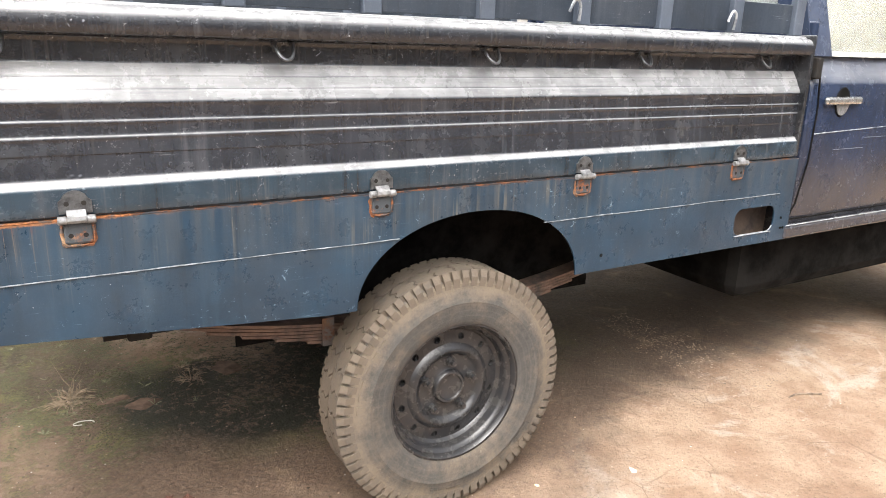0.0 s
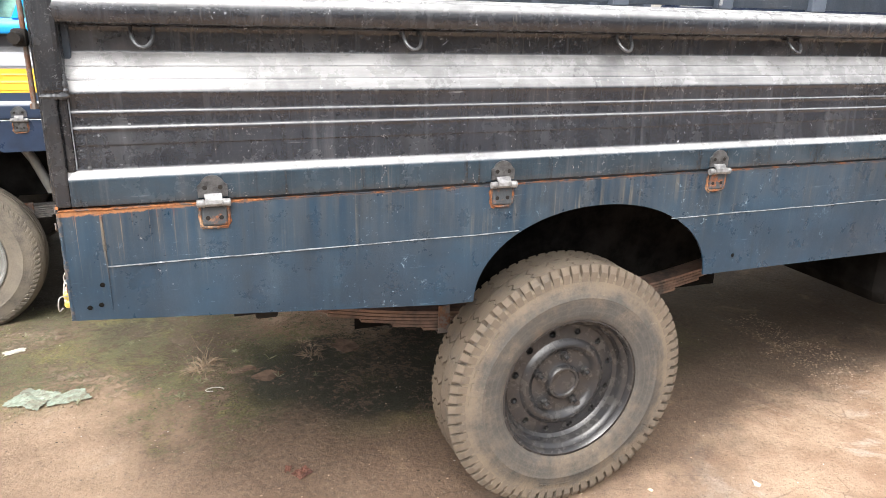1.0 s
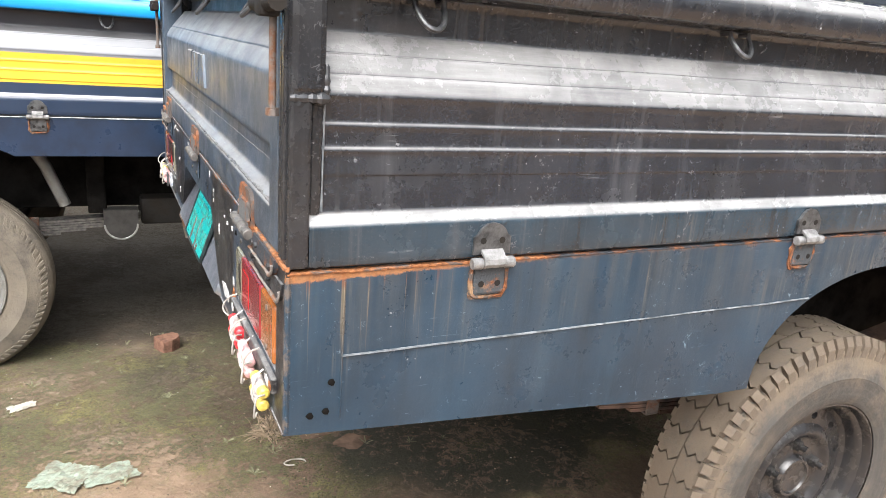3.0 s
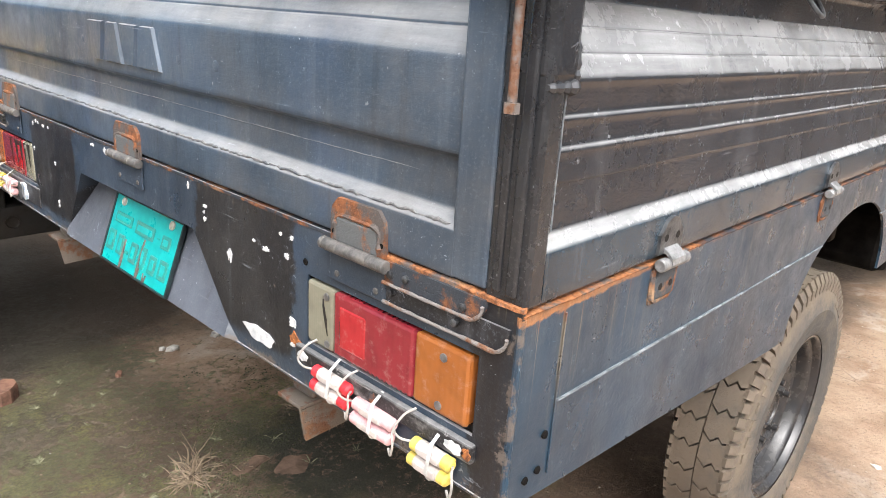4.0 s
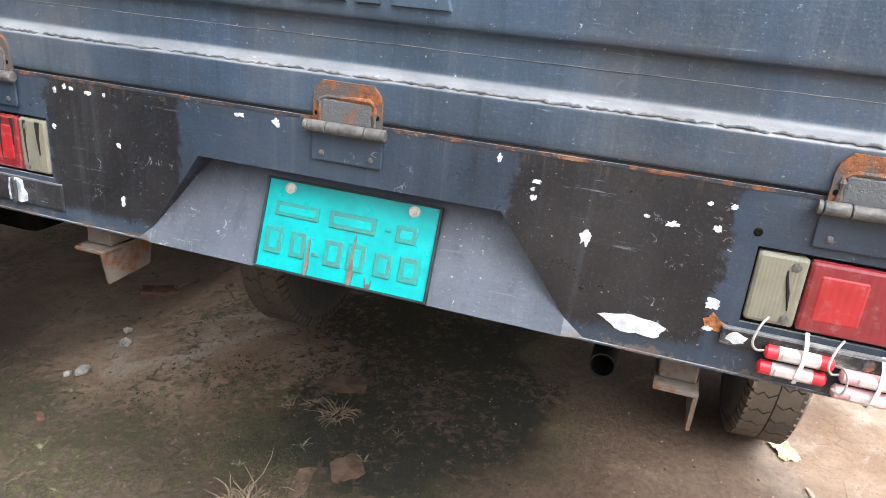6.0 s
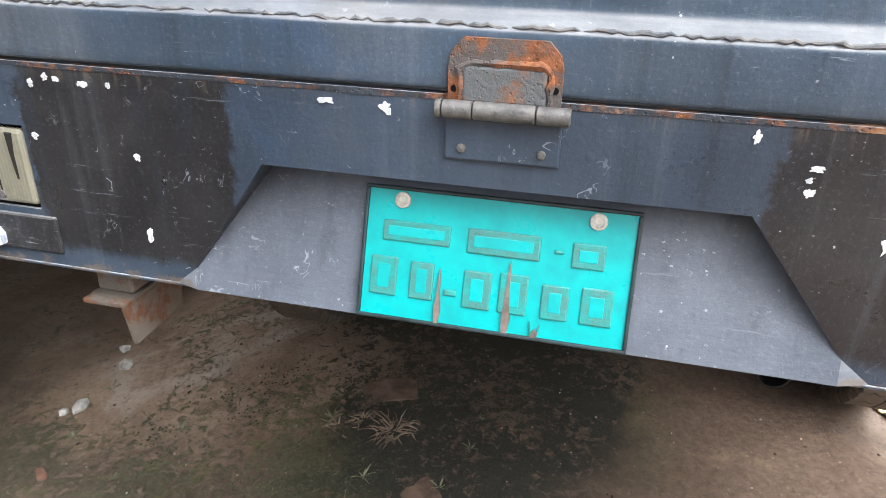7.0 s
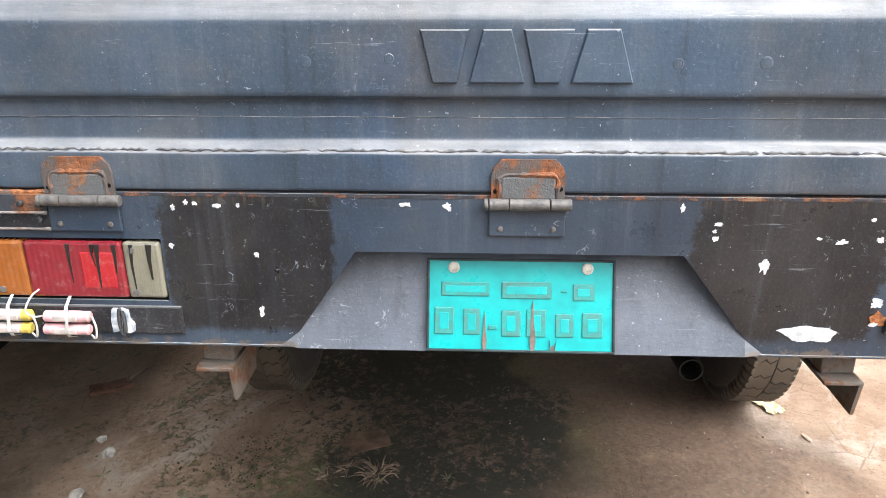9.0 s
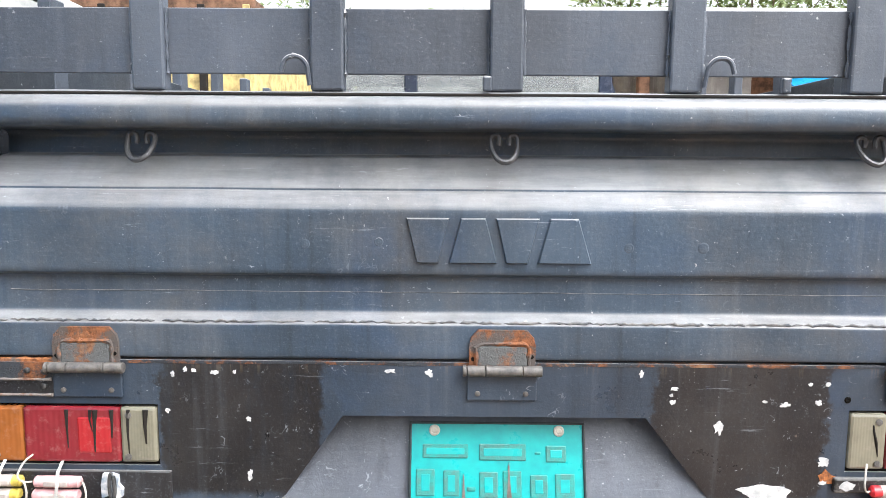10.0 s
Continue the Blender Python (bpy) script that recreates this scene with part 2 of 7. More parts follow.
def lens_plastic(name, color, fine=220):
    """Moulded tail-lamp plastic with fine flutes inside, faded and dusty."""
    s = Shade(name)
    c = s.mix(s.ramp(s.noise(25, 5), 0.4, 0.8), color, tuple(v * 0.75 for v in color))
    c = s.mix(s.calc("MULTIPLY", s.ramp(s.noise(60, 6, 0.7), 0.5, 0.8), 0.15), c, (0.6, 0.5, 0.45))
    w = s.node("ShaderNodeTexWave")
    w.bands_direction = "Y"
    s.put(w.inputs["Vector"], s.co)
    w.inputs["Scale"].default_value = fine / 6.28
    return s.done(c, 0.22, 0.0, s.bump(w.outputs["Fac"], 0.12, 0.002), Coat_Weight=0.4)


def dirt_ground(name):
    s = Shade(name)
    x, y = s.axis("X"), s.axis("Y")
    big, mid, fine = s.noise(0.9, 6, 0.6), s.noise(4.5, 7, 0.65), s.noise(45, 6, 0.7)
    dry = s.mix(s.ramp(mid, 0.35, 0.68), (0.37, 0.265, 0.185), (0.245, 0.155, 0.10))
    dry = s.mix(s.calc("MULTIPLY", s.ramp(big, 0.55, 0.75), 0.5), dry, (0.42, 0.33, 0.25))
    dry = s.mix(s.calc("MULTIPLY", s.ramp(s.noise(1.6, 6, 0.7, None, 1.2), 0.55, 0.66), 0.6), dry, (0.48, 0.41, 0.34))
    dry = s.mix(s.calc("MULTIPLY", s.ramp(fine, 0.52, 0.75), 0.45), dry, (0.14, 0.085, 0.055))
    crack = s.calc("MULTIPLY", s.ramp(s.cells(5.5, None, "DISTANCE_TO_EDGE"), 0.0, 0.02, (1.0, 0.0)), s.ramp(s.noise(3.2, 4), 0.52, 0.62))
    dry = s.mix(s.calc("MULTIPLY", crack, 0.5), dry, (0.12, 0.075, 0.05))
    trodden = s.calc("MULTIPLY", s.ramp(y, 0.15, 0.65), s.ramp(x, 0.35, 0.75, (0.62, 0.0)))
    dry = s.mix(trodden, dry, s.mix(s.ramp(mid, 0.35, 0.65), (0.215, 0.152, 0.102), (0.165, 0.118, 0.080)))
    # damp mud under the bed with the truck's shade in its colour, mossy towards the middle and between the trucks
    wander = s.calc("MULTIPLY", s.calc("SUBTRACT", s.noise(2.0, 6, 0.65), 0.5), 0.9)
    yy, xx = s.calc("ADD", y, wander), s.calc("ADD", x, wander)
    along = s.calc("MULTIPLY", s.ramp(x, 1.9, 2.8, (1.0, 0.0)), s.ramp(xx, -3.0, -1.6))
    # dull soil, made paler forward where light falls between the trucks
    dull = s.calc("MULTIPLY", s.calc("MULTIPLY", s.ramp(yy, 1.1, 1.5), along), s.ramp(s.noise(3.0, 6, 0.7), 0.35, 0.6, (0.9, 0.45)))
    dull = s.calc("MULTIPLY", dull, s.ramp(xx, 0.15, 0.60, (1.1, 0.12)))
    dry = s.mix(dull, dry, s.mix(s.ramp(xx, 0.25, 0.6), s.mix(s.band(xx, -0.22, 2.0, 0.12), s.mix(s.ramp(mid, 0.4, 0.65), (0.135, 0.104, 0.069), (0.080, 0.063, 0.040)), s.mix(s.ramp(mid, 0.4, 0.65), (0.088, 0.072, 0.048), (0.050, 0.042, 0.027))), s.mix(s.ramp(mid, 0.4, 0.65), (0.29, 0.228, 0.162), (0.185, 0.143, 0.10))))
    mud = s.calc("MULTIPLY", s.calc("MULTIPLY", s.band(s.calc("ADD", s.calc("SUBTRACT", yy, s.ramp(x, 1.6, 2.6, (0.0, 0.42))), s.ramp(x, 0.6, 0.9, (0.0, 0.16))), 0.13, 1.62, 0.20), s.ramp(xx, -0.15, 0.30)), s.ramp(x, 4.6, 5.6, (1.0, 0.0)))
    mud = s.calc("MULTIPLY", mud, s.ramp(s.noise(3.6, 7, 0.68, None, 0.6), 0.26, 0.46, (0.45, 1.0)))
    # darker still farther forward: shade under the cab put into the mud
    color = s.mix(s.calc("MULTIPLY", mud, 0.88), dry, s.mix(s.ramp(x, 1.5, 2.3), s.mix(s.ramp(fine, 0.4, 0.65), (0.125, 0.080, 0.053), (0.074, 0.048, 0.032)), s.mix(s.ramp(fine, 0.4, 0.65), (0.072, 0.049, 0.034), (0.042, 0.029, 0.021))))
    green_zone = s.calc("MULTIPLY", s.ramp(s.calc("SUBTRACT", yy, s.ramp(xx, -0.15, 0.35, (0.46, 0.0))), 0.50, 0.85), along)
    # dark moss under the bed, the truck's shadow painted in with it
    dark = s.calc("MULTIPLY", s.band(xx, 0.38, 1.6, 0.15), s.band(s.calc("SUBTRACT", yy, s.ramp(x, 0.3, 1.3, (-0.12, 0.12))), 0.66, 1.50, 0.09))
    fleck = s.noise(34, 8, 0.78, None, 0.6)
    patch = s.ramp(s.calc("ADD", s.calc("ADD", s.calc("MULTIPLY", fleck, 0.75), s.calc("MULTIPLY", s.noise(2.4, 5, 0.6), 0.42)), s.calc("SUBTRACT", s.calc("MULTIPLY", dark, 0.035), s.calc("MULTIPLY", s.ramp(y, 1.45, 1.75), s.ramp(x, 0.3, 0.7, (0.0, 0.07))))), 0.555, 0.60)
    moss = s.calc("MULTIPLY", green_zone, patch)
    green = s.mix(s.ramp(s.noise(3.4, 5, 0.6), 0.42, 0.62), (0.125, 0.126, 0.052), (0.200, 0.180, 0.062))
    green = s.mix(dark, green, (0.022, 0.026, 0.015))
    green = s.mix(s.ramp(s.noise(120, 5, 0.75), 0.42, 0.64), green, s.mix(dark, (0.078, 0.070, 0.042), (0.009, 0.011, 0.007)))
    damp = s.calc("MAXIMUM", mud, moss)
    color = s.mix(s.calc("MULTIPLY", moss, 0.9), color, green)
    speckle = s.noise(75, 6, 0.8)
    color = s.mix(s.ramp(speckle, 0.54, 0.66, (0.0, 0.5)), color, (0.045, 0.034, 0.023))
    color = s.mix(s.calc("MULTIPLY", s.ramp(speckle, 0.32, 0.44, (0.45, 0.0)), s.ramp(dark, 0.0, 1.0, (1.0, 0.2))), color, (0.36, 0.29, 0.22))
    # shade below the neighbouring truck, put into the soil colour
    neighbour_shade = s.calc("MULTIPLY", s.ramp(yy, 2.10, 2.45, (0.0, 0.88)), s.calc("MULTIPLY", s.ramp(x, 0.6, 1.2, (1.0, 0.25)), s.ramp(xx, -2.4, -1.6)))
    color = s.mix(neighbour_shade, color, s.mix(fine, (0.018, 0.0145, 0.011), (0.048, 0.038, 0.028)))
    # damp soil by the rear, darkened for the shade of the trucks
    damp_shade = s.calc("MULTIPLY", s.band(xx, -0.12, 0.55, 0.14), s.band(yy, 1.22, 2.45, 0.22))
    color = s.mix(s.calc("MULTIPLY", damp_shade, s.ramp(mid, 0.38, 0.62, (0.42, 0.05))), color, (0.028, 0.025, 0.016))
    # scattered pale grit
    grit = s.calc("MULTIPLY", s.ramp(s.cells(28), 0.0, 0.16, (1.0, 0.0)), s.ramp(s.noise(11, 3), 0.56, 0.64))
    color = s.mix(s.calc("MULTIPLY", grit, 0.6), color, (0.45, 0.38, 0.31))
    relief = s.bump(mid, 0.55, 0.035)
    relief = s.bump(fine, 0.8, 0.012, relief)
    relief = s.bump(s.calc("MULTIPLY", moss, s.noise(60, 6, 0.8)), 0.8, 0.012, relief)
    relief = s.bump(s.noise(130, 4, 0.7), 0.6, 0.004, relief)
    return s.done(color, s.mix(damp, (0.9, 0.9, 0.9), (0.7, 0.7, 0.7)), 0.0, relief)


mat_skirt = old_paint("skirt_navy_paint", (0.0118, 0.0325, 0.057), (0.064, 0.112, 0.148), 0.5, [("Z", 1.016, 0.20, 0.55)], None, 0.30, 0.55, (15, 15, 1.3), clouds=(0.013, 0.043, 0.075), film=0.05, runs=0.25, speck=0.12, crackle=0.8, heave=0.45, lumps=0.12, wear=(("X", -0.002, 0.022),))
mat_side = old_paint("side_black_paint", (0.0140, 0.0155, 0.0200), (0.09, 0.094, 0.102), 0.47, (), None, 0.18, 0.9, film=0.04, speck=0.20, top_tone=(0.66, 0.66, 0.66), hem=(1.0795, (0.019, 0.037, 0.054)), haze=(0.34, 0.345, 0.37), runs=0.14, crackle=0.9, gleam=0.75, grime=(0.17, 0.75, 1.31, 1.87, 2.44))
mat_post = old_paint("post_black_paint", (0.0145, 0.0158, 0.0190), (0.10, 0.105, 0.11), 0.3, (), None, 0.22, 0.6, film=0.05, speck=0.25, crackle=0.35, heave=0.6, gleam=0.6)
mat_gate = old_paint("gate_slate_paint", (0.038, 0.059, 0.087), (0.155, 0.18, 0.21), 0.50, (), None, 0.38, 0.5, top_tone=(0.43, 0.425, 0.42), clouds=(0.036, 0.062, 0.108), film=0.36, lumps=0.08, haze=(0.175, 0.155, 0.13), crackle=0.15, heave=0.32)
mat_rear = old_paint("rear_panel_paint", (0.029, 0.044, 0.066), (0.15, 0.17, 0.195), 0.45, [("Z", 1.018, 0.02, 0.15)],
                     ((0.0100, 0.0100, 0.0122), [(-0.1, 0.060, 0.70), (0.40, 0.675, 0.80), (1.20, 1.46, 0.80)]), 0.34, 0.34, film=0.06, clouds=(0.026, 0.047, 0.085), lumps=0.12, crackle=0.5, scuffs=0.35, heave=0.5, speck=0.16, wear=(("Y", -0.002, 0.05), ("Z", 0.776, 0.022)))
# rear paint made paler for the sky light on the sloping bay
mat_bay = old_paint("bay_skylit_paint", (0.066, 0.077, 0.100), (0.17, 0.185, 0.205), 0.06, (), None, 0.36, 0.4, film=0.06, lumps=0.1, heave=0.45, crackle=0.45, scuffs=0.3)
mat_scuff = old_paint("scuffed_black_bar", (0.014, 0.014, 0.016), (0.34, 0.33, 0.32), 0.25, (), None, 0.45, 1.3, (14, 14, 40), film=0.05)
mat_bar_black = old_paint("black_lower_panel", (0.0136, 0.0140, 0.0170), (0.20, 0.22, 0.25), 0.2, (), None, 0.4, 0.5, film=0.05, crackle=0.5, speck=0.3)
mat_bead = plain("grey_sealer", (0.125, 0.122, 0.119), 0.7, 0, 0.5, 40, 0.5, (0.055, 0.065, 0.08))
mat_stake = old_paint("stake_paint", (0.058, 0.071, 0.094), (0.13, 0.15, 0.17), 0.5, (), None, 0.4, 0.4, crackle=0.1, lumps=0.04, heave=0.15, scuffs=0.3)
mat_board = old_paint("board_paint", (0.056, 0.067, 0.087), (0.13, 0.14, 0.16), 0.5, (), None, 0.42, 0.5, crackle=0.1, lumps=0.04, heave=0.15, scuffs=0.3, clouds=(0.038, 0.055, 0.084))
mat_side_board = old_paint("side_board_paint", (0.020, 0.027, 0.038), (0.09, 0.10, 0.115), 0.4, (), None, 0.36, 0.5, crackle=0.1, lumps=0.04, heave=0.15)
mat_edge = plain("rubbed_edge", (0.36, 0.37, 0.38), 0.45, 0.2, 0.35, 24, 0.3, (0.07, 0.085, 0.10))
mat_rust = rusty("bare_rust", (0.30, 0.24, 0.2), 0.62)
mat_rust_heavy = rusty("rust_with_paint_left", (0.05, 0.058, 0.066), 0.40, (0.28, 0.10, 0.035))
mat_edge_rust = rusty("crusty_edge_rust", (0.10, 0.085, 0.08), 0.55, (0.40, 0.16, 0.06))
mat_brown_rust = rusty("brown_rust", (0.085, 0.072, 0.066), 0.50, (0.25, 0.092, 0.034))
mat_stain = rusty("rust_stained_navy", (0.030, 0.040, 0.050), 0.50, (0.24, 0.092, 0.034))
mat_dark_rust = rusty("dark_stained_rust", (0.030, 0.036, 0.045), 0.46, (0.22, 0.088, 0.036))
mat_hinge_plate = rusty("dirty_hinge_plate", (0.098, 0.103, 0.105), 0.40, (0.24, 0.11, 0.055))
mat_hinge = plain("hinge_grey_iron", (0.10, 0.105, 0.11), 0.38, 0.6, 0.4, 45, 0.3, (0.03, 0.03, 0.033))
mat_bright = plain("rubbed_hinge_metal", (0.20, 0.20, 0.20), 0.45, 0.3, 0.35, 60, 0.3, (0.1, 0.1, 0.1))
mat_black = plain("chassis_black", (0.013, 0.0125, 0.012), 0.75, 0.0, 0.5, 12, 0.3, (0.022, 0.018, 0.015), Specular_IOR_Level=0.15)
mat_ring = plain("dark_ring_iron", (0.035, 0.037, 0.041), 0.4, 0.4, 0.4, 45, 0.3, (0.07, 0.07, 0.072))
mat_cup = plain("muddy_black_iron", (0.022, 0.021, 0.020), 0.7, 0, 0.4, 14, 0.4, (0.013, 0.012, 0.011))
mat_knuckle = plain("worn_knuckle", (0.105, 0.098, 0.092), 0.55, 0.2, 0.45, 50, 0.4, (0.06, 0.06, 0.06))
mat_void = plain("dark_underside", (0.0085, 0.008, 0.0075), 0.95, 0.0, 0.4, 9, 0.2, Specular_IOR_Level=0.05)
mat_spring = plain("rusty_spring_steel", (0.115, 0.07, 0.05), 0.8, 0, 0.4, 16, 0.4, (0.05, 0.04, 0.036))
mat_spring_dark = plain("dark_brown_steel", (0.035, 0.024, 0.018), 0.85, 0, 0.5, 16, 0.4, (0.012, 0.01, 0.009))
mat_rod = rusty("brown_rusted_rod", (0.135, 0.118, 0.108), 0.52, (0.15, 0.075, 0.042))
mat_lug = rusty("muddy_angle_iron", (0.125, 0.105, 0.088), 0.47, (0.13, 0.062, 0.032))
mat_seam = plain("rubbed_seam", (0.13, 0.14, 0.15), 0.5, 0.0, 0.5, 34, 0.3, (0.035, 0.045, 0.055))
mat_tyre = tyre_rubber("muddy_tyre_rubber", (0.21, 0.165, 0.118), 0.92, True)
mat_tread = tyre_rubber("muddy_tread_rubber", (0.165, 0.128, 0.093), 0.9)
mat_tyre_old = tyre_rubber("worn_tyre_rubber", (0.235, 0.20, 0.155), 0.85, False, 0.45)
mat_rim = plain("black_wheel_paint", (0.015, 0.015, 0.0165), 0.24, 0.0, 0.5, 26, 0.25, (0.034, 0.032, 0.030))
mat_rust_hub = rusty("hub_rust", (0.060, 0.050, 0.042), 0.44, (0.12, 0.062, 0.035))
mat_rim_grey = old_paint("grey_wheel_paint", (0.165, 0.17, 0.165), (0.24, 0.24, 0.23), 0.2, (), None, 0.42, 0.5, (9, 9, 9), film=0.5, clouds=(0.085, 0.078, 0.066), haze=(0.15, 0.125, 0.095), speck=0.3, crackle=0.2, lumps=0.1)
mat_plate = plain("plate_green_sheet", (0.004, 0.315, 0.315), 0.33, 0.0, 0.12, 16, 0.06)
mat_plate_rim = plain("dark_plate_rim", (0.012, 0.024, 0.026), 0.45, 0, 0.4, 30)
mat_plate_bar = plain("worn_plate_bar", (0.035, 0.115, 0.105), 0.42, 0.1, 0.6, 55, 0.3, (0.008, 0.26, 0.23))
mat_worn = plain("worn_off_paint", (0.13, 0.10, 0.085), 0.6, 0, 0.3, 60, 0.3)
mat_sticker = plain("dirty_white_sticker", (0.62, 0.62, 0.62), 0.5, 0, 0.15, 60, 0.1, (0.20, 0.27, 0.36))
mat_bolt = plain("zinc_bolt", (0.45, 0.43, 0.37), 0.5, 0.3, 0.3, 60)
mat_white_chip = plain("bare_white_primer", (0.52, 0.52, 0.52), 0.6, 0.0, 0.15, 60, 0.3, (0.36, 0.38, 0.4))
mat_clear = lens_plastic("smoked_clear_lens", (0.20, 0.192, 0.145), 420)
mat_red = lens_plastic("dark_red_lens", (0.21, 0.020, 0.028))
mat_red_hot = lens_plastic("bright_red_reflector", (0.36, 0.020, 0.026))
mat_amber = lens_plastic("amber_lens", (0.29, 0.095, 0.022))
mat_strip_lip = rusty("rubbed_rusty_lip", (0.19, 0.175, 0.165), 0.47, (0.20, 0.10, 0.055))
mat_tie = plain("white_cable_tie", (0.55, 0.55, 0.53), 0.45)
mat_wire = plain("white_flex", (0.40, 0.38, 0.35), 0.5)
mat_pink = plain("pink_plastic", (0.60, 0.36, 0.37), 0.35, 0, 0.15, 40)
mat_redcap = plain("red_plastic", (0.58, 0.03, 0.04), 0.35, 0, 0.15, 40)
mat_yellowcap = plain("yellow_plastic", (0.60, 0.47, 0.10), 0.35, 0, 0.15, 40)
mat_milk = plain("milky_plastic_window", (0.46, 0.41, 0.385), 0.3, 0, 0.12, 50)
# the film also puts the door's grey reflections into the colour
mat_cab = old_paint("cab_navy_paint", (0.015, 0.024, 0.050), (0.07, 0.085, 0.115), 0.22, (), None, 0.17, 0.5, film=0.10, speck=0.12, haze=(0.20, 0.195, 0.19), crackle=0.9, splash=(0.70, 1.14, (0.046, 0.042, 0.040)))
mat_chrome = plain("dull_chrome", (0.6, 0.6, 0.58), 0.25, 0.9, 0.2, 30)
mat_glass = plain("dusty_window_glass", (0.80, 0.84, 0.84), 0.03, 0, 0.05, 6, 0.0, (0.74, 0.78, 0.78), Transmission_Weight=0.82)
mat_seat = plain("pale_seat_cover", (0.42, 0.42, 0.38), 0.8)
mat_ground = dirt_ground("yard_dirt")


# ---------------------------------------------------------------- mesh tools
class Shape:
    """Vertices and faces of one mesh."""

    def __init__(self):
        self.v, self.f, self.s = [], [], []

    def add(self, verts, faces, smooth=False):
        n = len(self.v)
        self.v += [tuple(v) for v in verts]
        self.f += [tuple(n + i for i in f) for f in faces]
        self.s += [smooth] * len(faces)
        return self

    def box(self, a, b, bevel=0.0, m=None):
        bm = bmesh.new()
        bmesh.ops.create_cube(bm, size=1)
        for v in bm.verts:
            v.co = Vector([(p + q) / 2 + c * (q - p) for p, q, c in zip(a, b, v.co)])
        if bevel:
            bmesh.ops.bevel(bm, geom=bm.edges[:], offset=bevel, segments=2, profile=0.5, affect="EDGES")
        if m:
            bm.transform(m)
        bm.verts.ensure_lookup_table()
        self.add([v.co for v in bm.verts], [[v.index for v in f.verts] for f in bm.faces])
        bm.free()
        return self

    def sweep(self, rings, closed=True, caps=True, smooth=False):
        """Joins rings of equally many points."""
        n, k = len(rings[0]), len(rings)
        faces = [[r * n + i, r * n + (i + 1) % n, (r + 1) * n + (i + 1) % n, (r + 1) * n + i] for r in range(k - 1) for i in range(n if closed else n - 1)]
        if caps and closed:
            faces += [list(range(n))[::-1], [(k - 1) * n + i for i in range(n)]]
        return self.add([p for ring in rings for p in ring], faces, smooth)

    def tube(self, points, radius, sides=8, taper=None):
        pts = [Vector(p) for p in points]
        rings, up = [], None
        for i, p in enumerate(pts):
            d = (pts[min(i + 1, len(pts) - 1)] - pts[max(i - 1, 0)]).normalized()
            if up is None:
                up = d.orthogonal().normalized()
            up = (up - d * up.dot(d)).normalized()
            side = d.cross(up)
            r = radius * (taper[i] if taper else 1)
            rings.append([p + r * (math.cos(a) * up + math.sin(a) * side) for a in (2 * math.pi * j / sides for j in range(sides))])
        return self.sweep(rings, smooth=True)

    def lathe(self, profile, steps=48, centre=(0, 0, 0), closed=False):
        """Turns (radius, y) pairs about the y axis through centre."""
        cx, cy, cz = centre
        n = len(profile)
        verts = [(cx + r * math.cos(a), cy + y, cz + r * math.sin(a)) for a in (2 * math.pi * k / steps for k in range(steps)) for r, y in profile]
        faces = [[k * n + i, k * n + (i + 1) % n, (k + 1) % steps * n + (i + 1) % n, (k + 1) % steps * n + i] for k in range(steps) for i in range(n if closed else n - 1)]
        return self.add(verts, faces, True)

    def prism(self, outline, axis, a, b):
        """An outline of (u, v) pairs, drawn out along an axis from a to b."""
        def at(u, v, w):
            return {"x": (w, u, v), "y": (u, w, v), "z": (u, v, w)}[axis]
        return self.sweep([[at(u, v, a) for u, v in outline], [at(u, v, b) for u, v in outline]])

    def mesh(self, name):
        me = bpy.data.meshes.new(name)
        me.from_pydata(self.v, [], self.f)
        bm = bmesh.new()
        bm.from_mesh(me)
        bmesh.ops.recalc_face_normals(bm, faces=bm.faces)
        bm.to_mesh(me)
        bm.free()
        for p, s in zip(me.polygons, self.s):
            p.use_smooth = s
        if any(self.s):
            me.set_sharp_from_angle(angle=radians(38))
        return me


def part(name, shape, material, parent=None, label="", at=None):
    """ONE mesh object, from a Shape or a bmesh, under a thing or a part."""
    if isinstance(shape, bmesh.types.BMesh):
        me = bpy.data.meshes.new(name)
        bmesh.ops.recalc_face_normals(shape, faces=shape.faces)
        shape.to_mesh(me)
        shape.free()
    elif isinstance(shape, Shape):
        me = shape.mesh(name)
    else:
        me = shape
    if material and not me.materials:
        me.materials.append(material)
    ob = new(name, me)
    ob.parent = parent
    if at is not None:
        ob.matrix_basis = at
    return tagged(ob, label)


def thing(name, label, category, at=None, group="", kind=""):
    ob = new(name)
    if at is not None:
        ob.matrix_basis = at
    return tagged(ob, label, category, group, kind)


def flowing(points, k=5):
    """A smooth line through the points."""
    p = [Vector(q) for q in points]
    p = [p[0] * 2 - p[1]] + p + [p[-1] * 2 - p[-2]]
    out = []
    for a, b, c, d in zip(p, p[1:], p[2:], p[3:]):
        for i in range(k):
            t = i / k
            out.append(0.5 * (2 * b + (c - a) * t + (2 * a - 5 * b + 4 * c - d) * t * t + (3 * b - a - 3 * c + d) * t ** 3))
    return out + [p[-2]]


def rnd(a, b):
    return random.uniform(a, b)


def wob(x, y, z, scale=1.0):
    return noise.noise(Vector((x, y, z)) * scale)


def arc(cx, cy, r, a0, a1, n):
    return [(cx + r * math.cos(radians(a0 + (a1 - a0) * i / n)), cy + r * math.sin(radians(a0 + (a1 - a0) * i / n))) for i in range(n + 1)]


# ---------------------------------------------------------------- ground
WHEEL_X, WHEEL_R, BED_W, BED_L = 1.287, 0.364, 1.83, 2.70


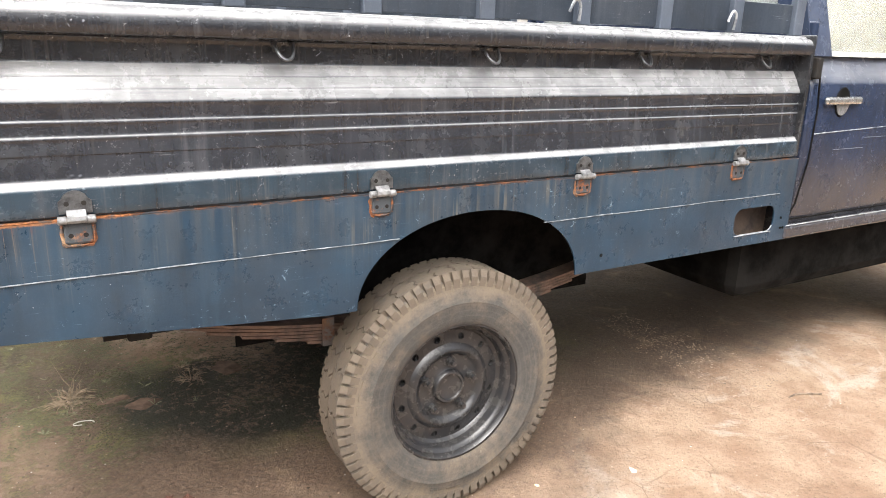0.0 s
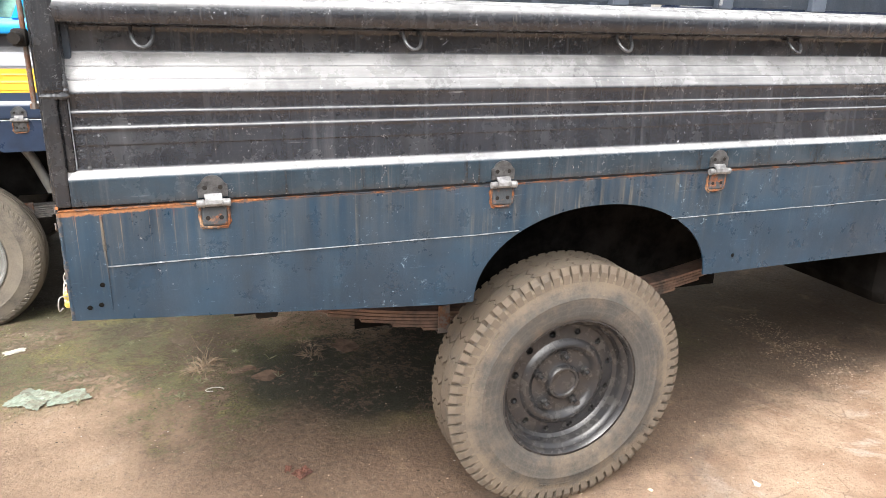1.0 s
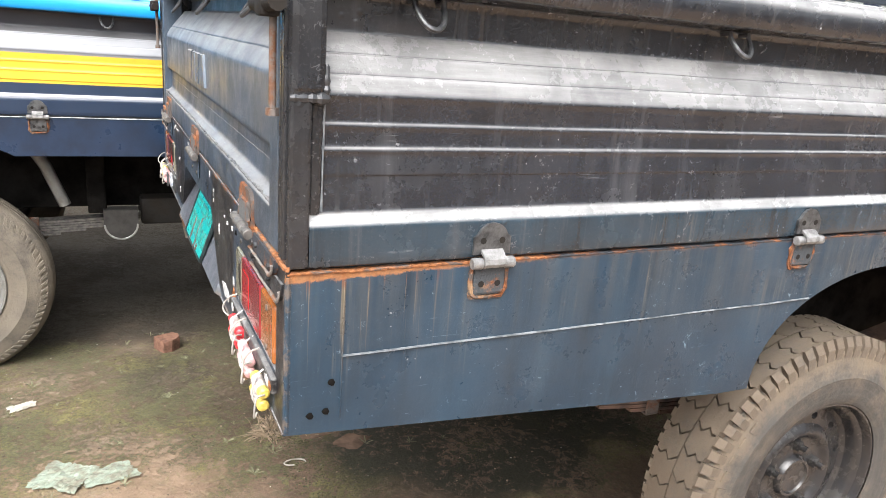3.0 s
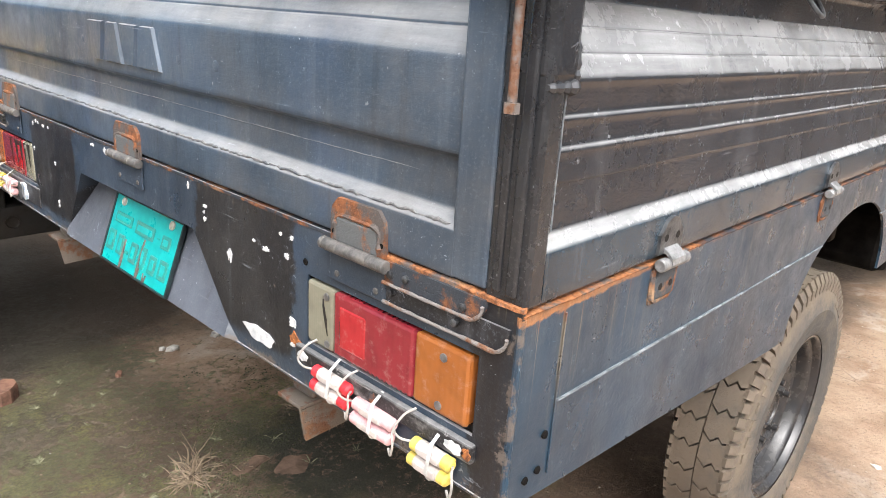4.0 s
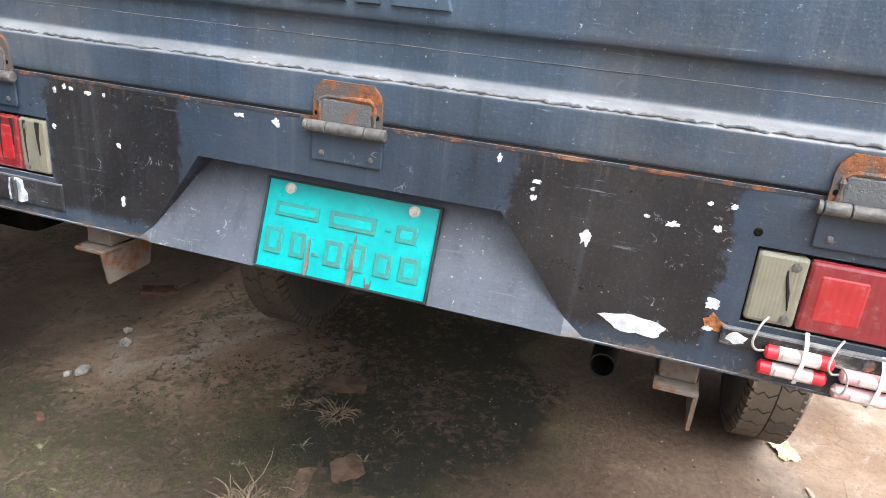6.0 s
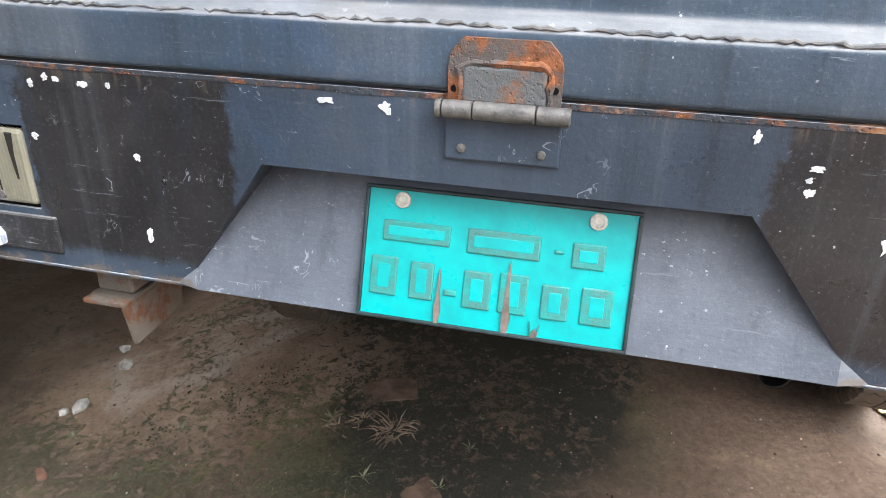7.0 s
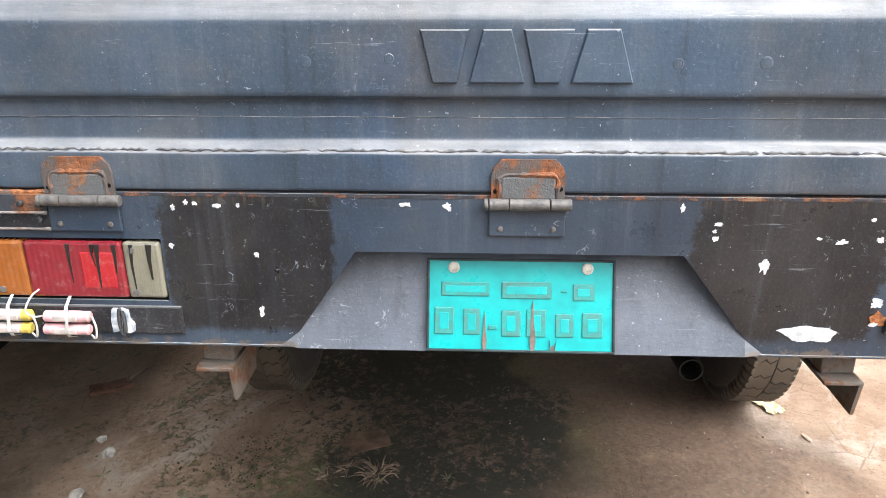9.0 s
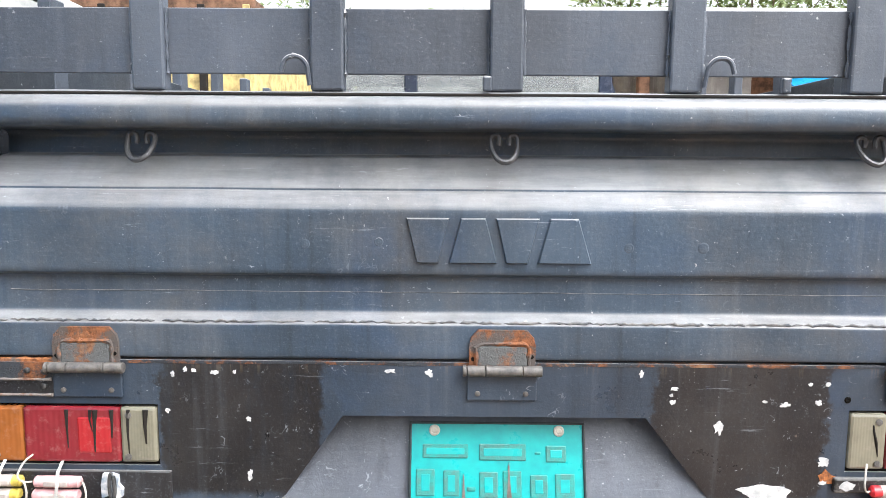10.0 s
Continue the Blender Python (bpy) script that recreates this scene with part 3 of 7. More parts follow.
def ground_height(x, y):
    far = min(1.0, max(0.0, (math.hypot(x - 1, y - 1) - 7) / 20))
    h = 0.016 * wob(x, y, 0.3, 1.1) + 0.007 * wob(x, y, 4.0, 4.3) + 0.004 * wob(x, y, 9.0, 13)
    dip = min(1.0, max(0.0, (y - 1.8) / 0.60))
    return h * (1 - far) - 0.018 - 0.055 * dip * dip * (3 - 2 * dip)


def spaced(lo, hi, a, b, step, grow=1.25):
    mid = [a + (b - a) * i / round((b - a) / step) for i in range(round((b - a) / step) + 1)]
    up, s = [mid[-1]], step
    while up[-1] < hi:
        s *= grow
        up.append(min(hi, up[-1] + s))
    down, s = [mid[0]], step
    while down[-1] > lo:
        s *= grow
        down.append(max(lo, down[-1] - s))
    return down[:0:-1] + mid + up[1:]


def build_ground():
    xs, ys = spaced(-600, 600, -1.6, 4.0, 0.032), spaced(-600, 600, -0.9, 3.2, 0.032)
    verts = [(x, y, ground_height(x, y)) for y in ys for x in xs]
    n = len(xs)
    faces = [(j * n + i, j * n + i + 1, (j + 1) * n + i + 1, (j + 1) * n + i) for j in range(len(ys) - 1) for i in range(n - 1)]
    me = bpy.data.meshes.new("ground")
    me.from_pydata(verts, [], faces)
    me.polygons.foreach_set("use_smooth", [True] * len(faces))
    tagged(part("ground", me, mat_ground), "bare brown dirt yard with damp mossy patches and painted truck shade", "ground", "", "structure")


build_ground()


# ---------------------------------------------------------------- pickup truck
def rounded(profile, reach=0.006):
    """Softens the corners of a closed outline, with close points beside each bend."""
    out, n = [], len(profile)
    for i in range(n):
        p, q, r = Vector(profile[i - 1]), Vector(profile[i]), Vector(profile[(i + 1) % n])
        a, b = p - q, r - q
        turn = math.pi - a.angle(b)
        la, lb = min(reach, a.length * 0.36), min(reach, b.length * 0.36)
        if turn < 0.03:
            out.append(tuple(q))
            continue
        s, e = q + a.normalized() * la, q + b.normalized() * lb
        out.append(tuple(q + a.normalized() * min(la + 0.003, a.length * 0.48)))
        steps = 2 if turn < 0.5 else 4
        out += [tuple(s * (1 - t) ** 2 + q * 2 * t * (1 - t) + e * t * t) for t in (k / steps for k in range(steps + 1))]
        out.append(tuple(q + b.normalized() * min(lb + 0.003, b.length * 0.48)))
    return out


def pressed_panel(profile, length, along, step=0.06, dent=0.0012, seed=0.0):
    """A pressed sheet: a closed (depth, height) outline drawn out over a stretch, a little uneven."""
    profile = rounded(profile, 0.0038)
    a, b = length
    n = max(2, round((b - a) / step))
    rings = []
    for k in range(n + 1):
        w = a + (b - a) * k / n
        ring = []
        for d, h in profile:
            dd, hh = d + dent * wob(w, h, seed, 5.0), h + dent * 0.8 * wob(w, h, seed + 7, 6.0)
            ring.append((w, dd, hh) if along == "x" else (dd, w, hh))
        rings.append(ring)
    return Shape().sweep(rings, smooth=True)


def side_profile():
    out = [(0.001, 1.019), (-0.001, 1.030), (0.0, 1.074), (0.002, 1.0795), (0.0052, 1.0830), (0.0092, 1.0870), (0.0130, 1.0935), (0.0172, 1.1385), (0.0172, 1.1405), (0.0150, 1.1425), (0.0155, 1.1475),
           (0.0176, 1.1695), (0.0160, 1.1735), (0.0165, 1.1765), (0.0188, 1.1812), (0.0196, 1.2015), (0.0178, 1.2055), (0.0182, 1.2085), (0.0204, 1.2132),
           (0.0195, 1.2400), (0.0175, 1.2445), (0.0185, 1.2495), (0.0285, 1.270), (0.0305, 1.2712), (0.0312, 1.2735), (0.0425, 1.296), (0.0445, 1.2972), (0.0452, 1.2995), (0.0575, 1.319), (0.061, 1.325), (0.061, 1.368), (0.055, 1.377), (0.010, 1.3795),
           (0.003, 1.382), (-0.001, 1.389), (-0.003, 1.401), (-0.0025, 1.412), (0.0, 1.421), (0.004, 1.428), (0.010, 1.4335), (0.018, 1.437), (0.030, 1.4385), (0.033, 1.445), (0.075, 1.445)]
    return out + [(0.075, 1.019)]


def gate_profile():
    out = [(0.0, 1.0268), (-0.001, 1.037), (0.0, 1.081), (0.004, 1.0855), (0.010, 1.0895), (0.017, 1.0945), (0.0200, 1.1005), (0.0215, 1.129),
           (0.0225, 1.151), (0.018, 1.157), (0.009, 1.160), (0.007, 1.166), (0.007, 1.2605), (0.010, 1.268), (0.022, 1.2895), (0.0262, 1.2908), (0.0262, 1.2945), (0.0620, 1.338), (0.0660, 1.343), (0.0880, 1.346), (0.0900, 1.376), (0.080, 1.3845),
           (0.009, 1.3855), (0.003, 1.3875), (-0.001, 1.3925), (-0.003, 1.399), (-0.0025, 1.411), (0.0, 1.420), (0.005, 1.4275), (0.011, 1.432), (0.019, 1.435), (0.030, 1.4365), (0.033, 1.444), (0.11, 1.444)]
    return out + [(0.11, 1.0268)]


def arch_low(x):
    """The lower edge of the skirt along the bed."""
    u = (x - 1.297) / 0.368
    low = 0.773 - 0.071 * min(1, x / 0.9) if x < 1.3 else 0.702
    if abs(u) < 1:
        return max(low, 0.705 + 0.235 * (1 - abs(u) ** 2.1) ** 0.5)
    return low


def skirt_mesh(low_edge, window=True):
    """The lower side sheet with its wheel arch and a filler opening."""
    x0, x1, top = 0.0, 2.712, 1.0125
    cols = [x0, 0.004] + [0.05 * i for i in range(1, 18)]
    cols += [1.297 - 0.368 * math.cos(math.pi * i / 36) for i in range(37)]
    cols += [1.72 + 0.055 * i for i in range(13)]
    win = [2.395, 2.398, 2.404, 2.414, 2.428, 2.5, 2.585, 2.599, 2.609, 2.615, 2.618] if window else [2.4, 2.5, 2.6]
    cols += win + [2.66, x1]
    cols = sorted(set(round(c, 4) for c in cols))
    levels = [0.0, 0.35, 0.7, 1.0]

    def hole(x):
        if not window or not 2.395 <= x <= 2.618:
            return None
        edge = min(x - 2.395, 2.618 - x)
        inset = 0.033 - math.sqrt(max(0, 0.033**2 - (0.033 - min(edge, 0.033)) ** 2))
        return 0.745 + inset, 0.843 - inset

    bm = bmesh.new()
    grid = []
    for x in cols:
        low, h = low_edge(x), hole(x)
        zs = [low, h[0], h[1], top] if h else [low + (top - low) * k for k in levels]
        if not h and window and 2.3 < x:
            zs = [low, 0.7835, 0.8045, top]
        grid.append([bm.verts.new((x, 0.0014 * wob(x, z, 2.0, 4.0), z)) for z in zs])
    for i in range(len(cols) - 1):
        for j in range(3):
            mid = (cols[i] + cols[i + 1]) / 2
            if j == 1 and hole(mid):
                continue
            bm.faces.new([grid[i][j], grid[i + 1][j], grid[i + 1][j + 1], grid[i][j + 1]])
    bmesh.ops.remove_doubles(bm, verts=bm.verts, dist=0.0005)
    bmesh.ops.recalc_face_normals(bm, faces=bm.faces)
    if sum(f.normal.y for f in bm.faces) > 0:
        bmesh.ops.reverse_faces(bm, faces=bm.faces)
    bmesh.ops.solidify(bm, geom=bm.faces[:], thickness=0.006)
    return bm


def lip(x0, x1, z, y=-0.004, size=0.005, seed=0.0):
    """A hammered sheet edge that stands a little proud."""
    n = max(3, round((x1 - x0) / 0.025))
    rings = []
    for k in range(n + 1):
        x = x0 + (x1 - x0) * k / n
        s = size * (0.7 + 0.5 * abs(wob(x, seed, 1, 9)))
        zz = z + 0.0016 * wob(x, seed, 3, 6)
        rings.append([(x, 0.001, zz - s / 2), (x, y, zz - s / 2), (x, y * 0.7, zz + s / 2), (x, 0.001, zz + s / 2)])
    return Shape().sweep(rings)


def side_hinge(parent, x, mats):
    """A strap hinge: arched upper leaf with a tongue over the knuckle, and a rusty lower leaf."""
    upper, knuckle, lower = mats
    w = 0.031
    leaf = [(x - w, 1.026), (x + w, 1.026), (x + w, 1.052)] + [(x + a, b) for a, b in arc(0, 1.047, 0.027, 20, 160, 6)] + [(x - w, 1.052)]
    part("hinge_leaf", Shape().prism(leaf, "y", -0.0055, 0.0), upper, parent, "grey iron hinge leaf")
    tongue = [(-0.0055, 1.034), (-0.0115, 1.030), (-0.020, 1.022), (-0.0215, 1.014), (-0.018, 1.0085), (-0.012, 1.0065), (-0.012, 1.010), (-0.016, 1.0115), (-0.0185, 1.0155), (-0.017, 1.020), (-0.009, 1.0265), (-0.003, 1.028), (-0.003, 1.034)]
    part("hinge_tongue", Shape().prism(tongue, "x", x - 0.018, x + 0.018), knuckle, parent)
    for k in (-1, 1):
        pin = Shape().tube([(x + k * 0.0185, -0.012, 1.0145), (x + k * 0.020, -0.012, 1.0145), (x + k * 0.034, -0.012, 1.0145), (x + k * 0.0355, -0.012, 1.0145)], 0.0088, 14, [0.9, 1, 1, 0.82])
        part("hinge_knuckle", pin, knuckle, parent, "rubbed bare knuckle")
    ring = [(x + (0.034 + 0.007 * wob(i, x, 1, 0.7)) * math.copysign(abs(math.cos(a)) ** 0.5, math.cos(a)), 0.982 + (0.029 + 0.006 * wob(i, x, 5, 0.7)) * math.copysign(abs(math.sin(a)) ** 0.5, math.sin(a))) for i, a in enumerate(2 * math.pi * k / 28 for k in range(28))]
    part("rust_stain", Shape().prism(ring, "y", -0.0022, 0.001), mat_stain, parent, "rust stain round the lower leaf")
    low = Shape().box((x - 0.027, -0.007, 0.962), (x + 0.027, -0.001, 1.009), 0.004)
    part("lower_leaf", low, lower, parent, "rusty lower leaf")
    bead = [(x - 0.028, 1.008), (x - 0.030, 0.985), (x - 0.028, 0.965), (x - 0.022, 0.9595), (x, 0.958), (x + 0.022, 0.9595), (x + 0.028, 0.965), (x + 0.030, 0.985), (x + 0.028, 1.008)]
    part("hinge_weld", Shape().tube([(u + rnd(-0.001, 0.001), -0.0025, v) for u, v in bead], 0.0034, 6, [rnd(0.3, 1.5) for _ in bead]), mat_brown_rust, parent, "rust-brown weld round the leaf")
    for dx, z, d in ((-0.016, 1.047, -0.006), (0.016, 1.047, -0.006), (-0.014, 0.980, -0.0075), (0.014, 0.980, -0.0075)):
        part("hinge_bolt", Shape().tube([(x + dx, -0.002, z), (x + dx, d, z)], 0.0052, 8), mat_black, parent)


def tie_ring(parent, at, along, depth, material, lean=0.0):
    """A bent-rod tie ring that hangs out of the recess."""
    pts = []
    for k in range(13):
        a = math.pi * k / 12
        u, h = 0.021 * math.cos(a), -0.03 * math.sin(a)
        d = -0.024 * math.sin(a)
        pts.append((at + u + lean * h, depth + d, 1.366 + h) if along == "x" else (depth + d, at + u + lean * h, 1.366 + h))
    if along == "y":
        high = 1.366
        curl = [(0.021, 0.004), (0.019, 0.010), (0.014, 0.0125), (0.009, 0.010), (0.0075, 0.003), (0.0085, -0.004)]
        pts = [(depth, at + u, high + h) for u, h in reversed(curl)] + pts[1:-1] + [(depth, at - u, high + h) for u, h in curl]
        return part("tie_ring", Shape().tube(flowing(pts, 2), 0.0042, 8), material, parent, "bent rod ring with curled ends")
    first, last = pts[0], pts[-1]
    inn = (lambda p, q: (p[0], p[1] + 0.02, p[2] + q)) if along == "x" else (lambda p, q: (p[0] + 0.02, p[1], p[2] + q))
    pts = [inn(first, 0.004), (first[0], first[1], first[2] + 0.006)] + pts + [(last[0], last[1], last[2] + 0.006), inn(last, 0.004)]
    s = Shape().tube(pts, 0.0042, 8)
    return part("tie_ring", s, material, parent)


def rear_hinge(parent, y, mats):
    """A plate welded to the gate with a rusty bead round it, a slim knuckle and a lower leaf."""
    rust, knuckle, low = mats
    a = [(y - 0.052, 1.018), (y + 0.052, 1.018), (y + 0.052, 1.052), (y + 0.049, 1.064), (y + 0.038, 1.076), (y - 0.038, 1.076), (y - 0.049, 1.064), (y - 0.052, 1.052)]
    part("hinge_leaf", Shape().prism(a, "x", -0.006, 0.0), rust, parent, "rusted tailgate hinge plate")
    part("hinge_plate", Shape().box((-0.0085, y - 0.039, 1.018), (-0.005, y + 0.039, 1.052), 0.003), mat_hinge_plate, parent, "dirty slate hinge plate")
    path = [(y - 0.0415, 1.018 + 0.006 * i) for i in range(6)] + [(y - 0.038 + 0.0066 * i, 1.0545 - 0.0015 * (abs(i - 5.75) > 5)) for i in range(12)] + [(y + 0.0415, 1.048 - 0.006 * i) for i in range(6)]
    part("hinge_weld", Shape().tube([(-0.006, u + rnd(-0.001, 0.001), v) for u, v in path], 0.0036, 7, [rnd(0.55, 1.5) for _ in path]), mat_brown_rust, parent, "orange rusted weld bead")
    for c, d in ((-0.062, -0.032), (-0.031, 0.026), (0.027, 0.055), (0.056, 0.062)):
        pin = Shape().tube([(-0.012, y + c, 1.0125), (-0.012, y + c + 0.001, 1.0125), (-0.012, y + d - 0.001, 1.0125), (-0.012, y + d, 1.0125)], 0.0085, 14, [0.85, 1, 1, 0.85])
        part("hinge_knuckle", pin, knuckle, parent, "slim worn knuckle")
    for dy, dz in ((-0.046, 1.034), (0.046, 1.030)):
        part("hinge_hole", Shape().tube([(-0.004, y + dy, dz), (-0.0066, y + dy, dz)], 0.0034, 8), mat_void, parent)
    part("lower_leaf", Shape().box((-0.005, y - 0.055, 0.962), (-0.001, y + 0.055, 1.006), 0.002), low, parent)
    for dy in (-0.038, 0.038):
        part("hinge_bolt", Shape().tube([(-0.004, y + dy, 0.974), (-0.0068, y + dy, 0.974), (-0.0075, y + dy, 0.974)], 0.0044, 8, [1, 1, 0.7]), mat_knuckle, parent)


def stake_post(parent, p, size, low, high, material):
    s = Shape().box((p[0] - size[0] / 2, p[1] - size[1] / 2, low), (p[0] + size[0] / 2, p[1] + size[1] / 2, high), 0.004)
    return part("stake_post", s, material, parent)


def tyre_shape(lugs=37):
    """A cross-ply tyre about the origin: carcass, shoulder notches and blocks of tread. Outside at -y."""
    prof = [(0.222, -0.088), (0.232, -0.094), (0.255, -0.099), (0.285, -0.1), (0.292, -0.102), (0.296, -0.1), (0.318, -0.095), (0.343, -0.086), (0.348, -0.087), (0.352, -0.084), (0.358, -0.079), (0.364, -0.068), (0.366, -0.03),
            (0.366, 0.0), (0.366, 0.03), (0.364, 0.068), (0.352, 0.084), (0.32, 0.095), (0.285, 0.1), (0.255, 0.098), (0.222, 0.088)]
    carcass, s = Shape().lathe(prof, 96), Shape()

    def at(r, a, y):
        return (r * math.cos(a), y, r * math.sin(a))

    def block(corners, r0, r1, shrink=0.965):
        """corners: four (angle, y); from r0 out to r1, a little narrower on top."""
        ca, cy = sum(c[0] for c in corners) / len(corners), sum(c[1] for c in corners) / len(corners)
        low = [at(r0, a, y) for a, y in corners]
        top = [at(r1 - 0.0012 * abs(cy) / 0.05, ca + (a - ca) * shrink, cy + (y - cy) * shrink) for a, y in corners]
        s.sweep([low, top])

    step = 2 * math.pi / lugs
    for k in range(lugs):
        a = k * step
        for side in (-1, 1):
            off = a + (0.5 * step if side > 0 else 0)
            g = 0.022 * step
            # a broad lug between wavy grooves
            wave = ((0.0012, 0.0), (0.024, 0.26), (0.042, 0.02), (0.056, 0.20), (0.071, 0.12))
            block([(off + g + z * step, side * y) for y, z in wave] + [(off + step * 0.97 - g + z * step, side * y) for y, z in reversed(wave)], 0.362, 0.3855, 0.985)
            # shoulder cleats that reach down the side
            for h0, h1 in ((0.09, 0.43), (0.57, 0.91)):
                a0, a1 = off + step * h0, off + step * h1
                low = [at(0.338, a0, side * 0.0885), at(0.338, a1, side * 0.0885), at(0.350, a1, side * 0.07), at(0.350, a0, side * 0.07)]
                mid = [at(0.366, a0, side * 0.0895), at(0.366, a1, side * 0.0895), at(0.368, a1, side * 0.07), at(0.368, a0, side * 0.07)]
                top = [at(0.386, a0, side * 0.0775), at(0.386, a1, side * 0.0775), at(0.384, a1, side * 0.066), at(0.384, a0, side * 0.066)]
                s.sweep([low, mid, top])
    # plain raised bars round the outer wall where the maker's marks stand
    for a0, n, w, h in ((20, 4, 7.2, 0.024), (215, 6, 7.2, 0.024), (120, 5, 3.2, 0.010), (330, 9, 2.6, 0.008), (285, 7, 2.6, 0.008)):
        for i in range(n):
            if (i * 7 + n) % 5 == 0 and n > 6:
                continue
            c = radians(a0 + i * w)
            d = radians(w * 0.30)
            r = 0.318
            low = [at(r - h / 2, c - d, -0.094), at(r - h / 2, c + d, -0.094), at(r + h / 2, c + d, -0.091), at(r + h / 2, c - d, -0.091)]
            top = [(x, y - 0.0045, z) for x, y, z in low]
            carcass.sweep([low, top])
    return carcass, s


def rim_shape(holes=12):
    """A pressed steel disc wheel about the origin, dished, with round vents."""
    s = Shape().lathe([(0.222, -0.085), (0.2235, -0.092), (0.221, -0.097), (0.216, -0.0975), (0.212, -0.092), (0.208, -0.076), (0.199, -0.070), (0.195, -0.060), (0.191, -0.036), (0.184, -0.030), (0.181, -0.026)], 72)
    r0, r1, y0, y1 = 0.142, 0.181, -0.034, -0.026

    def on(r, a, sink=0.0):
        return (r * math.cos(a), y0 + (y1 - y0) * (r - r0) / (r1 - r0) + sink, r * math.sin(a))

    for k in range(holes):
        mid, half, n = 2 * math.pi * k / holes, math.pi / holes, 16
        outer, inner, deep = [], [], []
        for j in range(n):
            t = 2 * math.pi * j / n
            c, d = math.cos(t), math.sin(t)
            m = max(abs(c), abs(d))
            outer.append(on((r0 + r1) / 2 + (r1 - r0) / 2 * c / m, mid + half * d / m))
            inner.append(on(0.162 + 0.0105 * c, mid + 0.0115 * d / 0.162))
            deep.append(on(0.162 + 0.0105 * c, mid + 0.0115 * d / 0.162, 0.02))
        s.sweep([outer, inner, deep], caps=False)
    s.lathe([(0.142, -0.034), (0.136, -0.040), (0.128, -0.048), (0.120, -0.050), (0.112, -0.046), (0.106, -0.036), (0.098, -0.030), (0.062, -0.030), (0.056, -0.034), (0.053, -0.044), (0.049, -0.050), (0.043, -0.050), (0.040, -0.044), (0.030, -0.040), (0.012, -0.038), (0.001, -0.038)], 60)
    s.lathe([(0.19, -0.02), (0.12, 0.005), (0.03, 0.01)], 40)
    return s


def add_wheel(truck, x, y, side, meshes, rim_mat, tyre_mat, nut_mat, z=WHEEL_R, size=(0.99, 0.92, 0.99), inset=0.0):
    m = pose(x, y, z, 0, rnd(0, 80), 0 if side < 0 else 180)
    wheel = new("wheel")
    wheel.parent, wheel.matrix_basis = truck, m @ Matrix.Diagonal((*size, 1))
    part("tyre", meshes[0], None, wheel)
    wheel.children[0].material_slots[0].link = "OBJECT"
    wheel.children[0].material_slots[0].material = tyre_mat
    tread = tagged(part("tread", meshes[3], None, wheel), kind="stuff")
    tread.material_slots[0].link = "OBJECT"
    tread.material_slots[0].material = mat_tread if tyre_mat == mat_tyre else tyre_mat
    r = part("rim", meshes[1], None, wheel, at=pose(0, inset, 0))
    r.material_slots[0].link = "OBJECT"
    r.material_slots[0].material = rim_mat
    other = meshes[1] != WHEEL[1]
    if other:
        part("hub_cap", HUB_CAP, mat_rust_hub, wheel, "rusty brown hub cap")
    for k in range(6 if other else 5):
        a = 2 * math.pi * (k + 0.25) / (6 if other else 5)
        n = part("wheel_nut", meshes[2], None, wheel, at=pose(0.073 * math.cos(a), -0.064, 0.073 * math.sin(a)) if other else pose(0.082 * math.cos(a), inset - 0.03, 0.082 * math.sin(a)))
        n.material_slots[0].link = "OBJECT"
        n.material_slots[0].material = nut_mat
    return wheel


def blank(shape, name):
    me = shape.mesh(name)
    me.materials.append(None)
    return me


nut = Shape().tube([(0, 0, 0), (0, -0.020, 0)], 0.0155, 6)
nut.tube([(0, -0.018, 0), (0, -0.036, 0)], 0.0085, 10)
TYRE = tyre_shape()
WHEEL = [blank(TYRE[0], "tyre"), blank(rim_shape(), "rim"), blank(nut, "wheel_nut"), blank(TYRE[1], "tread")]
WHEEL_Y = 0.142


def plain_rim():
    """A flat-dished steel wheel with a broad rolled flange, small round vents and a drum-like hub cap."""
    s = Shape().lathe([(0.222, -0.085), (0.2255, -0.094), (0.222, -0.100), (0.214, -0.100), (0.209, -0.092), (0.204, -0.082), (0.197, -0.080), (0.193, -0.074), (0.188, -0.060), (0.176, -0.054), (0.150, -0.052), (0.118, -0.056), (0.098, -0.064), (0.090, -0.066), (0.062, -0.066)], 72)
    for k in range(4):
        a = 0.6 + math.pi * k / 2
        s.tube([(0.150 * math.cos(a), -0.0535, 0.150 * math.sin(a)), (0.150 * math.cos(a), -0.050, 0.150 * math.sin(a))], 0.014, 16)
    s.lathe([(0.19, -0.02), (0.12, 0.005), (0.03, 0.01)], 40)
    return s


def hub_cap():
    return Shape().lathe([(0.085, -0.066), (0.083, -0.071), (0.060, -0.073), (0.056, -0.094), (0.052, -0.100), (0.040, -0.102), (0.036, -0.099), (0.014, -0.099), (0.001, -0.100)], 40)


